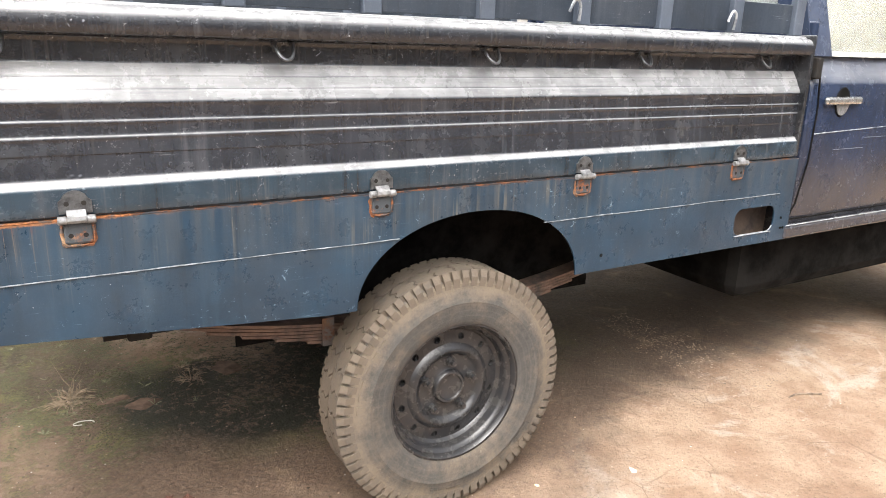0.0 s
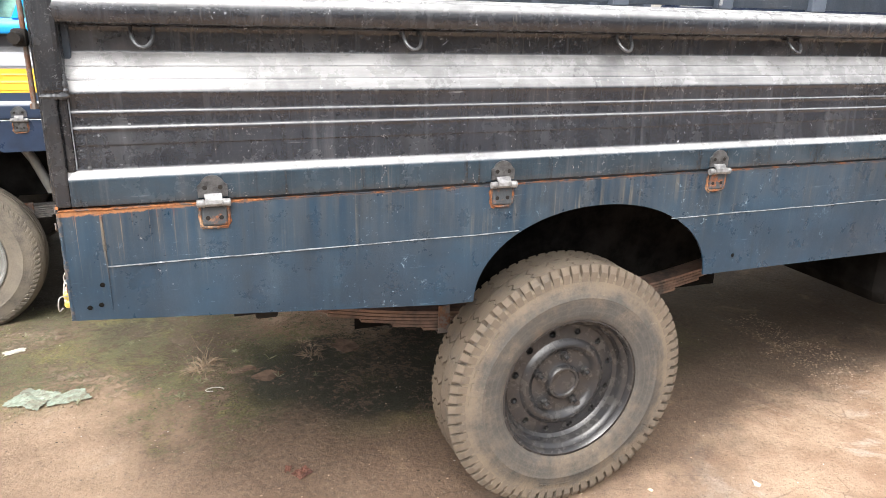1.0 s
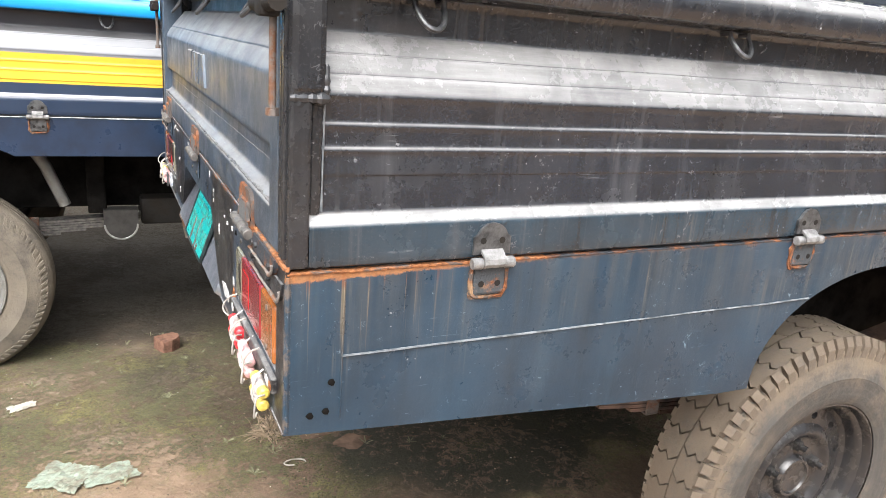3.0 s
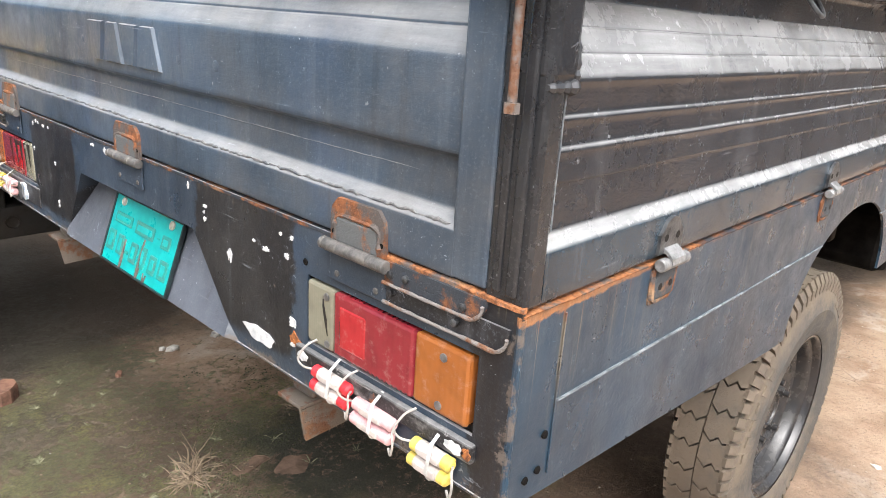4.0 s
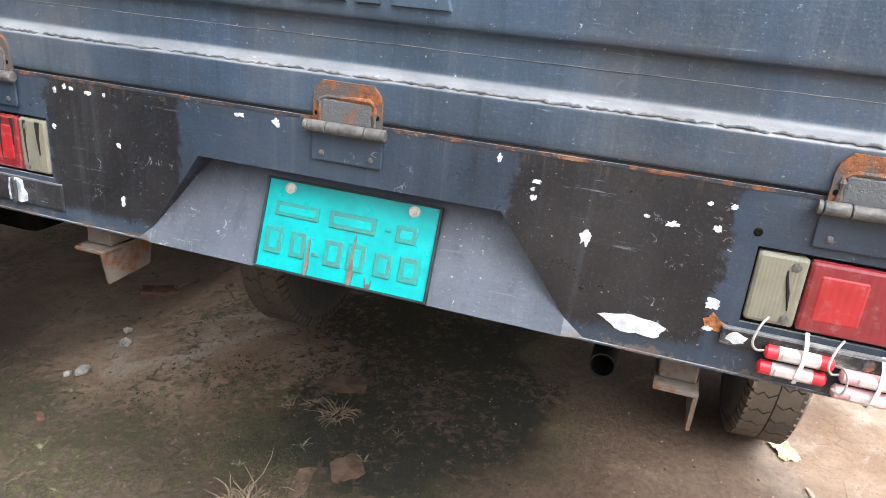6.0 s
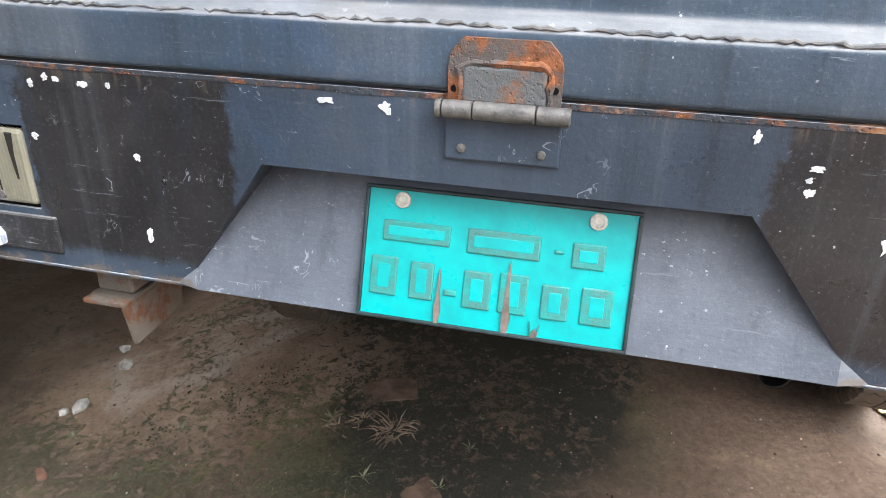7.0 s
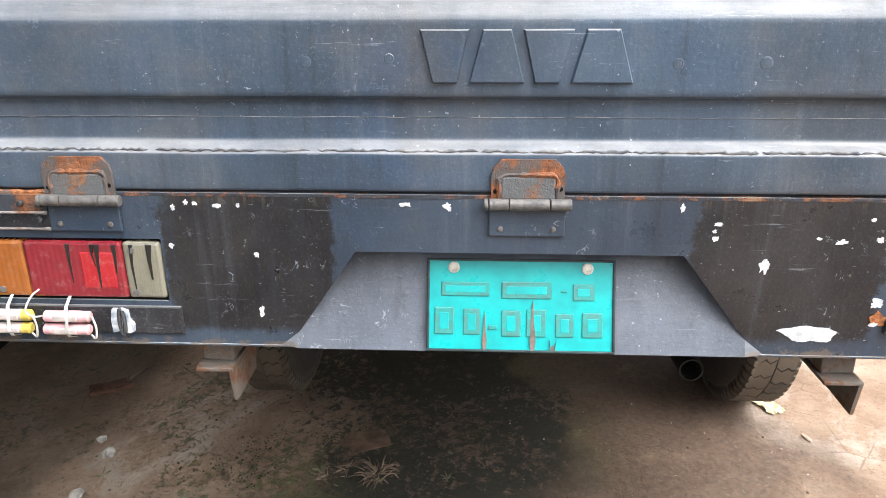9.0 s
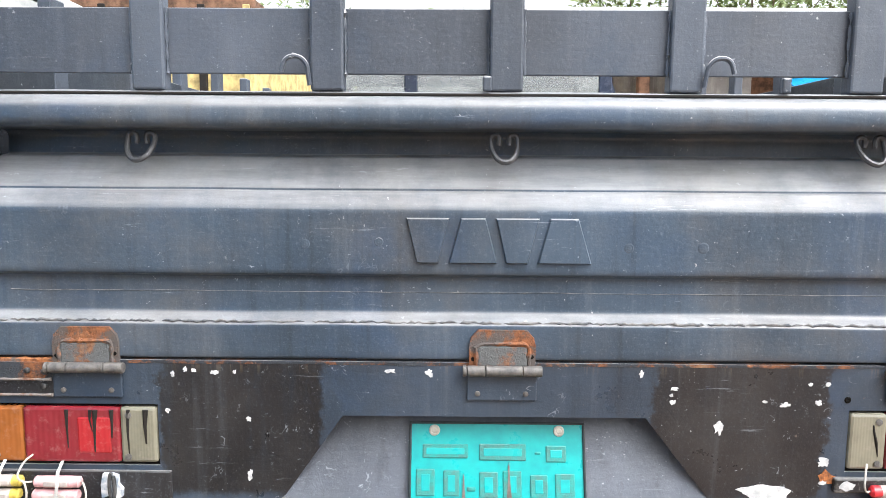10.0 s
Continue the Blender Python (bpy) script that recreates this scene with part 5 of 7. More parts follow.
def stakes(truck, post_mat, board_mat):
    """Steel stakes with wide flat bars between them, above the drop sides and the tailgate."""
    xs = [0.33 * k for k in range(9)]
    for near in (True, False):
        y = 0.052 if near else BED_W - 0.052
        for x in xs:
            stake_post(truck, (max(0.035, x), y), (0.05, 0.028), 1.4455, 1.645, post_mat)
        for a, b in zip(xs, xs[1:]):
            s = Shape().box((max(0.06, a + 0.025), y + (0.004 if near else -0.012), 1.452), (b - 0.025, y + (0.012 if near else -0.004), 1.549), 0.0015)
            part("stake_board", s, mat_side_board, truck)
    ys = [0.0825 + 0.2775 * k for k in range(7)]
    for y in ys:
        stake_post(truck, (0.045, y), (0.03, 0.052), 1.4445, 1.86, post_mat)
    for a, b in zip(ys, ys[1:]):
        part("stake_board", Shape().box((0.044, a + 0.026, 1.471), (0.052, b - 0.026, 1.571), 0.0015), board_mat, truck)
    for y, k in ((ys[4] + 0.03, 1), (ys[2] - 0.03, -1)):
        pts = [(0.026, y - 0.004 * k, 1.452), (0.024, y - 0.002 * k, 1.47), (0.022, y, 1.483), (0.02, y + 0.008 * k, 1.4925), (0.018, y + 0.02 * k, 1.495), (0.018, y + 0.032 * k, 1.489), (0.018, y + 0.038 * k, 1.472)]
        part("rope_hook", Shape().tube(flowing(pts, 3), 0.0038, 8), post_mat, truck)
    # lumpy weld beads up the edges of the stakes
    for y in ys:
        for k in (-1, 1):
            n = 16
            part("weld_bead", Shape().tube([(0.040 + rnd(-0.001, 0.001), y + k * 0.0275, 1.470 + 0.0066 * i) for i in range(n)], 0.0032, 6, [rnd(0.3, 1.25) for _ in range(n)]), post_mat, truck)
    for x in (1.625, 2.285):
        pts = [(x, 0.03, 1.455), (x - 0.002, 0.024, 1.49), (x - 0.012, 0.02, 1.508), (x - 0.028, 0.018, 1.510), (x - 0.04, 0.018, 1.492), (x - 0.046, 0.018, 1.478)]
        part("rope_hook", Shape().tube(flowing(pts, 3), 0.0042, 8), mat_edge, truck, "bent bare rod hook")
    for y in (0.945, 0.485):
        part("stake_bolt", Shape().box((0.024, y - 0.007, 1.4445), (0.034, y + 0.007, 1.468), 0.003), post_mat, truck)


def drop_sides(truck, material, post_mat, hinge_mats, ring_mat, own=True):
    prof = side_profile()
    for near in (True, False):
        pf = prof if near else [(BED_W - d, z) for d, z in prof]
        side = part("drop_side", pressed_panel(pf, (0.03, 2.69), "x", seed=1.0 if near else 5.0), material, truck, "black pressed steel drop side, streaked and dusty" if own else "striped pressed steel drop side")
        if not near:
            continue
        post = Shape().box((0.0, -0.004, 1.245), (0.047, 0.06, 1.60), 0.010)
        lower = Shape().box((0.001, -0.002, 1.0195), (0.030, 0.055, 1.300), 0.005)
        part("lower_post", lower, post_mat, side)
        part("post_filler", Shape().box((0.0285, 0.008, 1.09), (0.0465, 0.05, 1.300), 0.005), post_mat, side)
        weld = Shape().tube([(0.001 + 0.0055 * i, 0.0005, 1.243 + 0.004 * wob(i, 3, 1, 2)) for i in range(10)], 0.0062, 8, [0.5, 1.0, 0.75, 1.1, 0.8, 1.2, 0.9, 1.45, 1.2, 0.7])
        weld.tube([(0.0475 + 0.001 * wob(i, 7, 2, 1.3), 0.0025, 1.238 + 0.0052 * i) for i in range(10)], 0.0052, 8, [0.6, 1.1, 0.8, 1.2, 0.7, 1.1, 0.9, 0.6, 0.8, 0.4])
        part("post_weld", weld, mat_ring, side, "lumpy painted weld")
        part("corner_post", post, post_mat, side)
        seam = Shape().tube([(0.0480 + 0.0010 * wob(i, 4, 2, 0.8), 0.011, 1.095 + 0.0145 * i) for i in range(11)], 0.0016, 6, [rnd(0.4, 1.3) for _ in range(11)])
        part("post_seam", seam, mat_seam if own else post_mat, side)
        part("end_strip", Shape().box((2.682, -0.002, 1.02), (2.70, 0.07, 1.45), 0.004), post_mat, side)
        for x in (0.305, 0.995, 1.663, 2.368):
            side_hinge(side, x, hinge_mats)
        for x in (0.195, 0.767, 1.337, 1.903, 2.477):
            tie_ring(side, x, "x", 0.036, ring_mat, rnd(-0.05, 0.05))


def tailgate(truck):
    gate = part("tailgate", pressed_panel(gate_profile(), (0.10, BED_W - 0.10), "y", seed=9.0, dent=0.0016), mat_gate, truck, "slate-blue pressed steel tailgate with plain embossed shapes")
    for k in (0, 1):
        a, b = (0.052, 0.104) if k == 0 else (BED_W - 0.104, BED_W - 0.052)
        part("end_strip", Shape().box((-0.001, a, 1.0272), (0.06, b, 1.446), 0.004), mat_gate, gate)
    # embossed maker's mark as four plain wedges, broad end up and down by turns
    for y0, y1, t0, t1 in ((1.069, 1.001, 1.052, 1.018), (1.003, 0.926, 0.984, 0.945), (0.930, 0.861, 0.913, 0.879), (0.865, 0.779, 0.846, 0.801)):
        up = t0 < y0 and (y0, y1) in ((1.069, 1.001), (0.930, 0.861))
        top, low = ((y0, y1), (t0, t1)) if up else ((t0, t1), (y0, y1))
        z0, z1 = 1.179, 1.2505
        out = [(low[0], z0), (low[1], z0), (top[1], z1), (top[0], z1)]
        cy, cz = sum(p[0] for p in out) / len(out), sum(p[1] for p in out) / len(out)
        ring0 = [(0.008, y, z) for y, z in out]
        ring1 = [(0.0015, cy + (y - cy) * 0.92, cz + (z - cz) * 0.94) for y, z in out]
        part("embossed_shape", Shape().sweep([ring0, ring1]), mat_gate, gate)
    # dimples and plugged bolt holes
    for y, z, r in ((1.226, 1.208, 0.011), (1.111, 1.212, 0.009), (0.722, 1.205, 0.011), (0.607, 1.206, 0.012), (1.60, 1.145, 0.011), (1.135, 1.122, 0.006), (1.125, 1.145, 0.006), (0.79, 1.122, 0.006), (0.705, 1.124, 0.007), (0.62, 1.121, 0.006)):
        x = 0.007 if z > 1.16 else 0.023
        r *= 0.85
        s = Shape().lathe([(r, 0.0008), (r * 0.8, -0.0003), (r * 0.55, -0.0001), (r * 0.3, -0.0007), (0.0004, -0.0005)], 14)
        part("plugged_hole", s, mat_gate, gate, at=Matrix.Translation((x, y, z)) @ Matrix.Rotation(radians(-90), 4, "Z"))
    # lumpy weld bead and chipped sealer along the ledge
    rng = random.Random(4)
    bead = Shape()
    y = 0.11
    while y < BED_W - 0.12:
        n = rng.randint(8, 46)
        pts = [(0.0032 + rng.uniform(-0.0010, 0.0010), y + 0.006 * i, 1.0860 + rng.uniform(-0.0018, 0.0014)) for i in range(n + 1)]
        bead.tube(pts, 0.0019, 7, [0.25] + [rng.choice((0.45, 0.8, 1.0, 1.15, 1.35)) for _ in range(n - 1)] + [0.25])
        y += 0.006 * n + rng.choice((0.002, 0.004, 0.012))
    tagged(part("weld_bead", bead, mat_bead, gate, "chipped pale sealer along the ledge"), kind="stuff")
    part("weld_bead", lip_y(0.16, BED_W - 0.13, 1.1305, 0.0184), mat_bead, gate)
    for y in (0.2565, 0.917, 1.572):
        rear_hinge(gate, y, (mat_brown_rust, mat_knuckle, mat_rear))
    # solid dark strip in place of the shaded gap above the rail
    part("rail_gap", Shape().box((0.0255, 0.10, 1.4372), (0.034, BED_W - 0.10, 1.4412), 0.001), mat_black, gate, "dark strip for the shade in the gap above the rail")
    for y in (0.349, 0.917, 1.484):
        tie_ring(gate, y, "y", 0.030, mat_ring, 0.02)
    # latch rods at both ends
    for y, k in ((0.028, 1), (BED_W - 0.028, -1)):
        s = Shape().tube([(-0.014, y, 1.222), (-0.014, y + 0.001, 1.30), (-0.014, y, 1.43)], 0.0048, 10)
        part("latch_nut", Shape().tube([(-0.014, y, 1.217), (-0.014, y, 1.227)], 0.0085, 6), mat_rod, gate)
        part("latch_rod", s, mat_rod, gate, "rusty latch rod")
        h = Shape().tube([(-0.022, y - 0.06 * k, 1.352), (-0.022, y + 0.062 * k, 1.350)], 0.011, 10)
        h.box((-0.034, y - 0.016, 1.335), (-0.008, y + 0.016, 1.368), 0.005)
        part("latch_bar", h, mat_black, gate)
        strip = Shape().box((-0.004, y - 0.018, 1.03), (0.03, y - 0.004, 1.44), 0.003)
        strip.box((-0.002, y + 0.004, 1.03), (0.03, y + 0.016, 1.438), 0.003)
        part("frame_strip", strip, mat_post, gate)
    return gate


def lip_y(y0, y1, z, x):
    n = round((y1 - y0) / 0.03)
    return Shape().tube([(x + 0.003, y0 + (y1 - y0) * i / n, z + 0.0012 * wob(i, 2, 1, 0.7)) for i in range(n + 1)], 0.0006, 5)


def own_truck():
    truck = thing("pickup_truck", "old navy and black pickup truck with stake bed on dirt", "pickup truck")
    # lower side sheets with their seams
    for near in (True, False):
        bm = skirt_mesh(arch_low)
        if not near:
            bmesh.ops.transform(bm, matrix=pose(0, BED_W, 0) @ Matrix.Diagonal((1, -1, 1, 1)), verts=bm.verts)
            bmesh.ops.reverse_faces(bm, faces=bm.faces)
        skirt = part("side_skirt", bm, mat_skirt, truck, "navy skirt sheet with rust runs and a wheel arch")
        if near:
            part("sheet_seam", lip(0.081, 1.05, 0.8875, -0.0030, 0.0024, seed=1.0), mat_seam, skirt, "rubbed pale sheet edge")
            part("sheet_seam", lip(1.527, 2.63, 0.885, -0.0030, 0.0030, seed=4.0), mat_seam, skirt, "rubbed pale sheet edge")
            part("sheet_seam", Shape().tube([(0.081 + 0.001 * wob(i, 1, 1), -0.001, 0.79 + 0.0104 * i) for i in range(21)], 0.0013, 5), mat_skirt, skirt)
            edge = [(0.0035 + 0.0012 * wob(i, 2, 7, 0.7), 0.0025, 0.779 + 0.0096 * i) for i in range(25)]
            part("corner_edge", Shape().tube(edge, 0.0052, 8, [0.9 + 0.25 * wob(i, 5, 3, 0.6) for i in range(25)]), mat_skirt, skirt)
            rings = []
            for i in range(340):
                x = 0.002 + 0.00796 * i
                z = 1.0138 + 0.0016 * wob(x, 1, 1, 14) + 0.0012 * wob(x, 1, 5, 60)
                d = 0.0008 + 0.0012 * abs(wob(x, 3, 2, 10)) + 0.0016 * abs(wob(x, 3, 9, 55)) + 0.0015 * max(0.0, 1 - x / 0.3)
                rings.append([(x, 0.012, z + 0.001), (x, -d, z), (x, -d * 0.8, z - 0.0018), (x, 0.0, z - 0.003)])
            part("rusty_edge", Shape().sweep(rings[:52]), mat_edge_rust, skirt, "orange rusted top edge")
            part("rusty_edge", Shape().sweep(rings[51:]), mat_dark_rust, skirt, "thin brown rusted top edge")
            part("filler_lip", Shape().tube([(2.40 + 0.021 * i, -0.001, 0.7425 + 0.001 * wob(i, 1, 1)) for i in range(11)], 0.0022, 6), mat_skirt, skirt)
            for x, z in ((0.037, 0.799), (0.060, 0.803), (0.067, 0.848), (1.766, 0.753), (2.66, 0.79), (2.665, 0.75), (2.68, 0.75)):
                hole = Shape().prism([((0.0052 + 0.0018 * wob(i, x * 9, z, 0.9)) * math.cos(i * 0.5236), (0.0052 + 0.0018 * wob(i, x * 7, z, 0.9)) * math.sin(i * 0.5236)) for i in range(12)], "y", -0.0008, 0.002)
                part("bolt_hole", hole, mat_void, skirt, at=pose(x, -0.0016, z))
    part("filler_box", Shape().box((2.34, 0.075, 0.69), (2.68, 0.13, 0.90), 0.006), mat_spring_dark, truck)
    drop_sides(truck, mat_side, mat_post, (mat_hinge, mat_bright, mat_rust_heavy), mat_hinge)
    # fixed rear sheet
    rear = part("rear_panel", rear_panel_mesh(), mat_rear, truck, "dented dark rear panel with black touch-up paint")
    part("plate_bay", plate_bay(), mat_bay, rear, "sloping sheet behind the plate, grey lightened for the sky")
    flakes = ((0.571, 0.921, 0.020, 0.028), (0.49, 0.813, 0.105, 0.036), (0.402, 0.863, 0.026, 0.019), (0.646, 0.961, 0.012, 0.010), (0.644, 0.983, 0.016, 0.008), (0.648, 0.972, 0.008, 0.006),
              (0.415, 0.962, 0.014, 0.012), (0.43, 0.992, 0.010, 0.007), (0.402, 0.992, 0.012, 0.008), (0.468, 0.958, 0.022, 0.010), (0.50, 0.963, 0.010, 0.006), (0.697, 1.006, 0.010, 0.014), (1.031, 1.005, 0.016, 0.015),
              (1.094, 1.008, 0.022, 0.008), (1.319, 0.927, 0.010, 0.011), (1.319, 0.834, 0.010, 0.022), (1.372, 1.003, 0.016, 0.008), (1.34, 1.004, 0.007, 0.008), (1.405, 1.006, 0.010, 0.008), (1.418, 1.008, 0.008, 0.01), (1.438, 1.0, 0.008, 0.012), (1.448, 0.94, 0.010, 0.01), (0.40, 0.83, 0.02, 0.01))
    for i, (y, z, w, h) in enumerate(flakes):
        paint_flake(y, z, w, h, rear, mat_white_chip, i)
    edge = Shape()
    rings = []
    for i in range(180):
        y = 0.003 + (BED_W - 0.006) * i / 179
        rings.append([(-0.0008 - 0.0022 * abs(wob(y, 5, 1, 16)), y, 1.0222), (0.01, y, 1.0232), (0.01, y, 1.0195), (-0.0008, y, 1.0178 - 0.003 * abs(wob(y, 2, 4, 9)))])
    part("rusty_edge", edge.sweep(rings), mat_dark_rust, rear, "brown rusted top edge")
    part("lower_lip", Shape().box((-0.0015, 0.0, 0.7725), (0.02, BED_W, 0.7765), 0.001), mat_rear, rear)
    for k in (0, 1):
        y = (lambda v: v) if k == 0 else (lambda v: BED_W - v)
        a, b = sorted((y(0.045), y(0.385)))
        part("bumper_bar", Shape().box((-0.0085 if k == 0 else -0.004, a, 0.8155 if k == 0 else 0.792), (0.002, b, 0.8405), 0.003), mat_scuff if k == 0 else mat_bar_black, rear, "scuffed black bar below the lamp")
        if k == 0:
            for u, w, coat, note in ((0.365, 0.030, mat_white_chip, "white primer where the bar is rubbed"), (0.070, 0.040, mat_white_chip, "white primer where the bar is rubbed"), (0.052, 0.018, mat_rust, "rusted bar end"), (0.215, 0.016, mat_rust_heavy, "rust spot on the bar")):
                rim_pts = [(u + w / 2 * (0.8 + 0.45 * wob(i, u * 40, 2, 0.8)) * math.cos(i * 0.3927), 0.828 + 0.0095 * (0.8 + 0.4 * wob(i, u * 30, 6, 0.8)) * math.sin(i * 0.3927)) for i in range(16)]
                part("bar_scuff", Shape().prism(rim_pts, "x", -0.0092, -0.008), coat, rear, note)
        # two bent trays, one over the other, each with a rounded outer end
        for low, high, end, x, coat, note in ((0.992, 1.0185, 0.046, -0.006, mat_dark_rust, "dark strip with rust bleeding through"), (0.966, 0.9955, 0.012, -0.0035, mat_bar_black, "black bent strip")):
            curve = [(y(u), v) for u, v in [(0.203, low)] + arc(end + 0.020, low + 0.020, 0.020, -90, -180, 8)]
            part("guide_strip", Shape().prism(curve + [(y(end), high), (y(0.203), high)], "x", x, 0.0), coat, rear, note)
            line = [(y(0.203 - 0.012 * i), low) for i in range(12)] + curve[1:]
            lip_path = [(x - 0.0030 + 0.0012 * wob(i, low, k, 0.6), u, v + 0.0007 * wob(i, k, low, 0.8)) for i, (u, v) in enumerate(line)]
            part("strip_lip", Shape().tube(lip_path, 0.0030, 8, [0.8 + 0.35 * wob(i, 3, low, 0.9) for i in range(len(line))]), mat_strip_lip, rear, "rubbed bent steel lip")
        c0, c1 = sorted((y(-0.002), y(0.21)))
        s = Shape()
        s.sweep([[(0.004, c0 + (c1 - c0) * i / 20, 1.0175), (-0.0015 - 0.003 * abs(wob(i, k, 2, 0.8)), c0 + (c1 - c0) * i / 20, 1.0180 + 0.002 * wob(i, k, 12, 0.8)), (-0.0015 - 0.003 * abs(wob(i, k, 7, 0.8)), c0 + (c1 - c0) * i / 20, 1.0225), (0.004, c0 + (c1 - c0) * i / 20, 1.0245 + 0.002 * wob(i, k, 4, 0.9))] for i in range(21)])
        part("rusty_corner", s, mat_edge_rust, rear, "flaking orange rust in the corner")
        for dy, dz in ((0.192, 1.004), (0.165, 1.006), (0.075, 1.002), (0.190, 0.981), (0.085, 0.980)):
            part("strip_bolt", Shape().tube([(-0.003, y(dy), dz), (-0.0095, y(dy), dz), (-0.0105, y(dy), dz)], 0.0048, 8, [1, 1, 0.7]), mat_hinge, rear)
        # angle-iron lugs below
        c = y(0.42)
        lug = Shape().box((0.005, c - 0.03, 0.722), (0.13, c + 0.03, 0.728), 0.001)
        lug.box((0.03, c - 0.026, 0.7285), (0.12, c + 0.026, 0.774), 0.004)
        f = c - 0.03 * (1 if k == 0 else 1)
        lug.sweep([[(0.006, f, 0.7215), (0.128, f, 0.7215), (0.118, f, 0.668), (0.016, f, 0.664)], [(0.006, f + 0.006, 0.7215), (0.128, f + 0.006, 0.7215), (0.118, f + 0.006, 0.668), (0.016, f + 0.006, 0.664)]])
        part("angle_lug", lug, mat_lug, rear, "rusty angle-iron lug")
    part("rust_patch", Shape().prism([(0.372, 0.838), (0.386, 0.842), (0.398, 0.853), (0.402, 0.845), (0.408, 0.842), (0.404, 0.832), (0.390, 0.828), (0.378, 0.830)], "x", -0.0016, 0.001), mat_rust, rear, "rusted bare patch beside the lamp")
    for dy in (0.37, 0.30):
        part("bolt_hole", Shape().lathe([(0.0004, 0.0), (0.004, -0.0008), (0.0055, 0.0006)], 10), mat_void, rear, at=Matrix.Translation((-0.0012, dy, 0.967)) @ Matrix.Rotation(radians(-90), 4, "Z"))
    torn = [(1.523, 0.799), (1.531, 0.796), (1.545, 0.800), (1.556, 0.797), (1.557, 0.818), (1.553, 0.837), (1.538, 0.8375), (1.529, 0.834), (1.5285, 0.82), (1.522, 0.812)]
    part("sticker", Shape().prism(torn, "x", -0.0105, -0.0005), mat_sticker, rear, "torn white sticker")
    tail_light(truck, 0.363, False)
    tail_light(truck, BED_W - 0.363, True)
    number_plate(truck)
    tailgate(truck)
    stakes(truck, mat_stake, mat_board)
    bed_frame(truck, True)
    pipe = Shape().lathe([(0.026, -0.1), (0.026, 1.2), (0.0225, 1.2), (0.0225, -0.1)], 20, closed=True)
    part("exhaust_pipe", pipe, mat_black, truck, at=Matrix.Translation((0.46, 0.535, 0.545)) @ Matrix.Rotation(radians(-90), 4, "Z"))
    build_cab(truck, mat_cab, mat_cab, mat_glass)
    for x in (1.270, 4.45):
        add_wheel(truck, x, 0.110, -1, WHEEL, mat_rim, mat_tyre, mat_rim, 0.370, (1.004, 0.86, 1.004), 0.011)
        add_wheel(truck, x, BED_W - 0.180, 1, WHEEL, mat_rim, mat_tyre, mat_rim, 0.370, (1.004, 0.86, 1.004), 0.011)
    return truck


own_truck()


# ---------------------------------------------------------------- the neighbour, parked alongside
def striped_paint():
    """Fresh livery in level bands: black recess, grey-white, yellow, navy, blue rail. The ledge and upturned faces are
    paler.
    """
    s = Shade("striped_side_paint")
    z = s.axis("Z")
    c = s.mix(s.band(z, 1.0855, 1.0945, 0.001), (0.012, 0.026, 0.056), (0.36, 0.38, 0.42))
    c = s.mix(s.ramp(z, 1.130, 1.132), c, (0.66, 0.41, 0.035))
    c = s.mix(s.ramp(z, 1.233, 1.235), c, (0.21, 0.22, 0.245))
    c = s.mix(s.ramp(z, 1.302, 1.304), c, (0.02, 0.022, 0.03))
    c = s.mix(s.ramp(z, 1.378, 1.382), c, (0.008, 0.30, 0.72))
    upturned = s.calc("MULTIPLY", s.ramp(s.upward(), 0.3, 0.8), 0.25)
    c = s.mix(upturned, c, (0.5, 0.5, 0.5))
    return s.done(c, s.ramp(s.noise(12, 5), 0.3, 0.7, (0.28, 0.42)), 0.0, s.bump(s.noise(6, 3), 0.2, 0.008))


mat_stripes = striped_paint()
mat_navy2 = plain("neighbour_navy", (0.012, 0.026, 0.056), 0.33, 0, 0.2, 8)
mat_blue = plain("bright_blue_paint", (0.008, 0.30, 0.72), 0.35, 0, 0.15, 8)
mat_net = plain("green_board", (0.22, 0.40, 0.30), 0.6, 0, 0.3, 10)
mat_streak = old_paint("streaky_grey_paint", (0.20, 0.20, 0.195), (0.5, 0.5, 0.48), 0.4, (), None, 0.55, 2.2, (22, 22, 1.0))
mat_dull_glass = plain("dirty_window", (0.16, 0.165, 0.16), 0.35, 0, 0.5, 14, 0.1, (0.4, 0.4, 0.39))


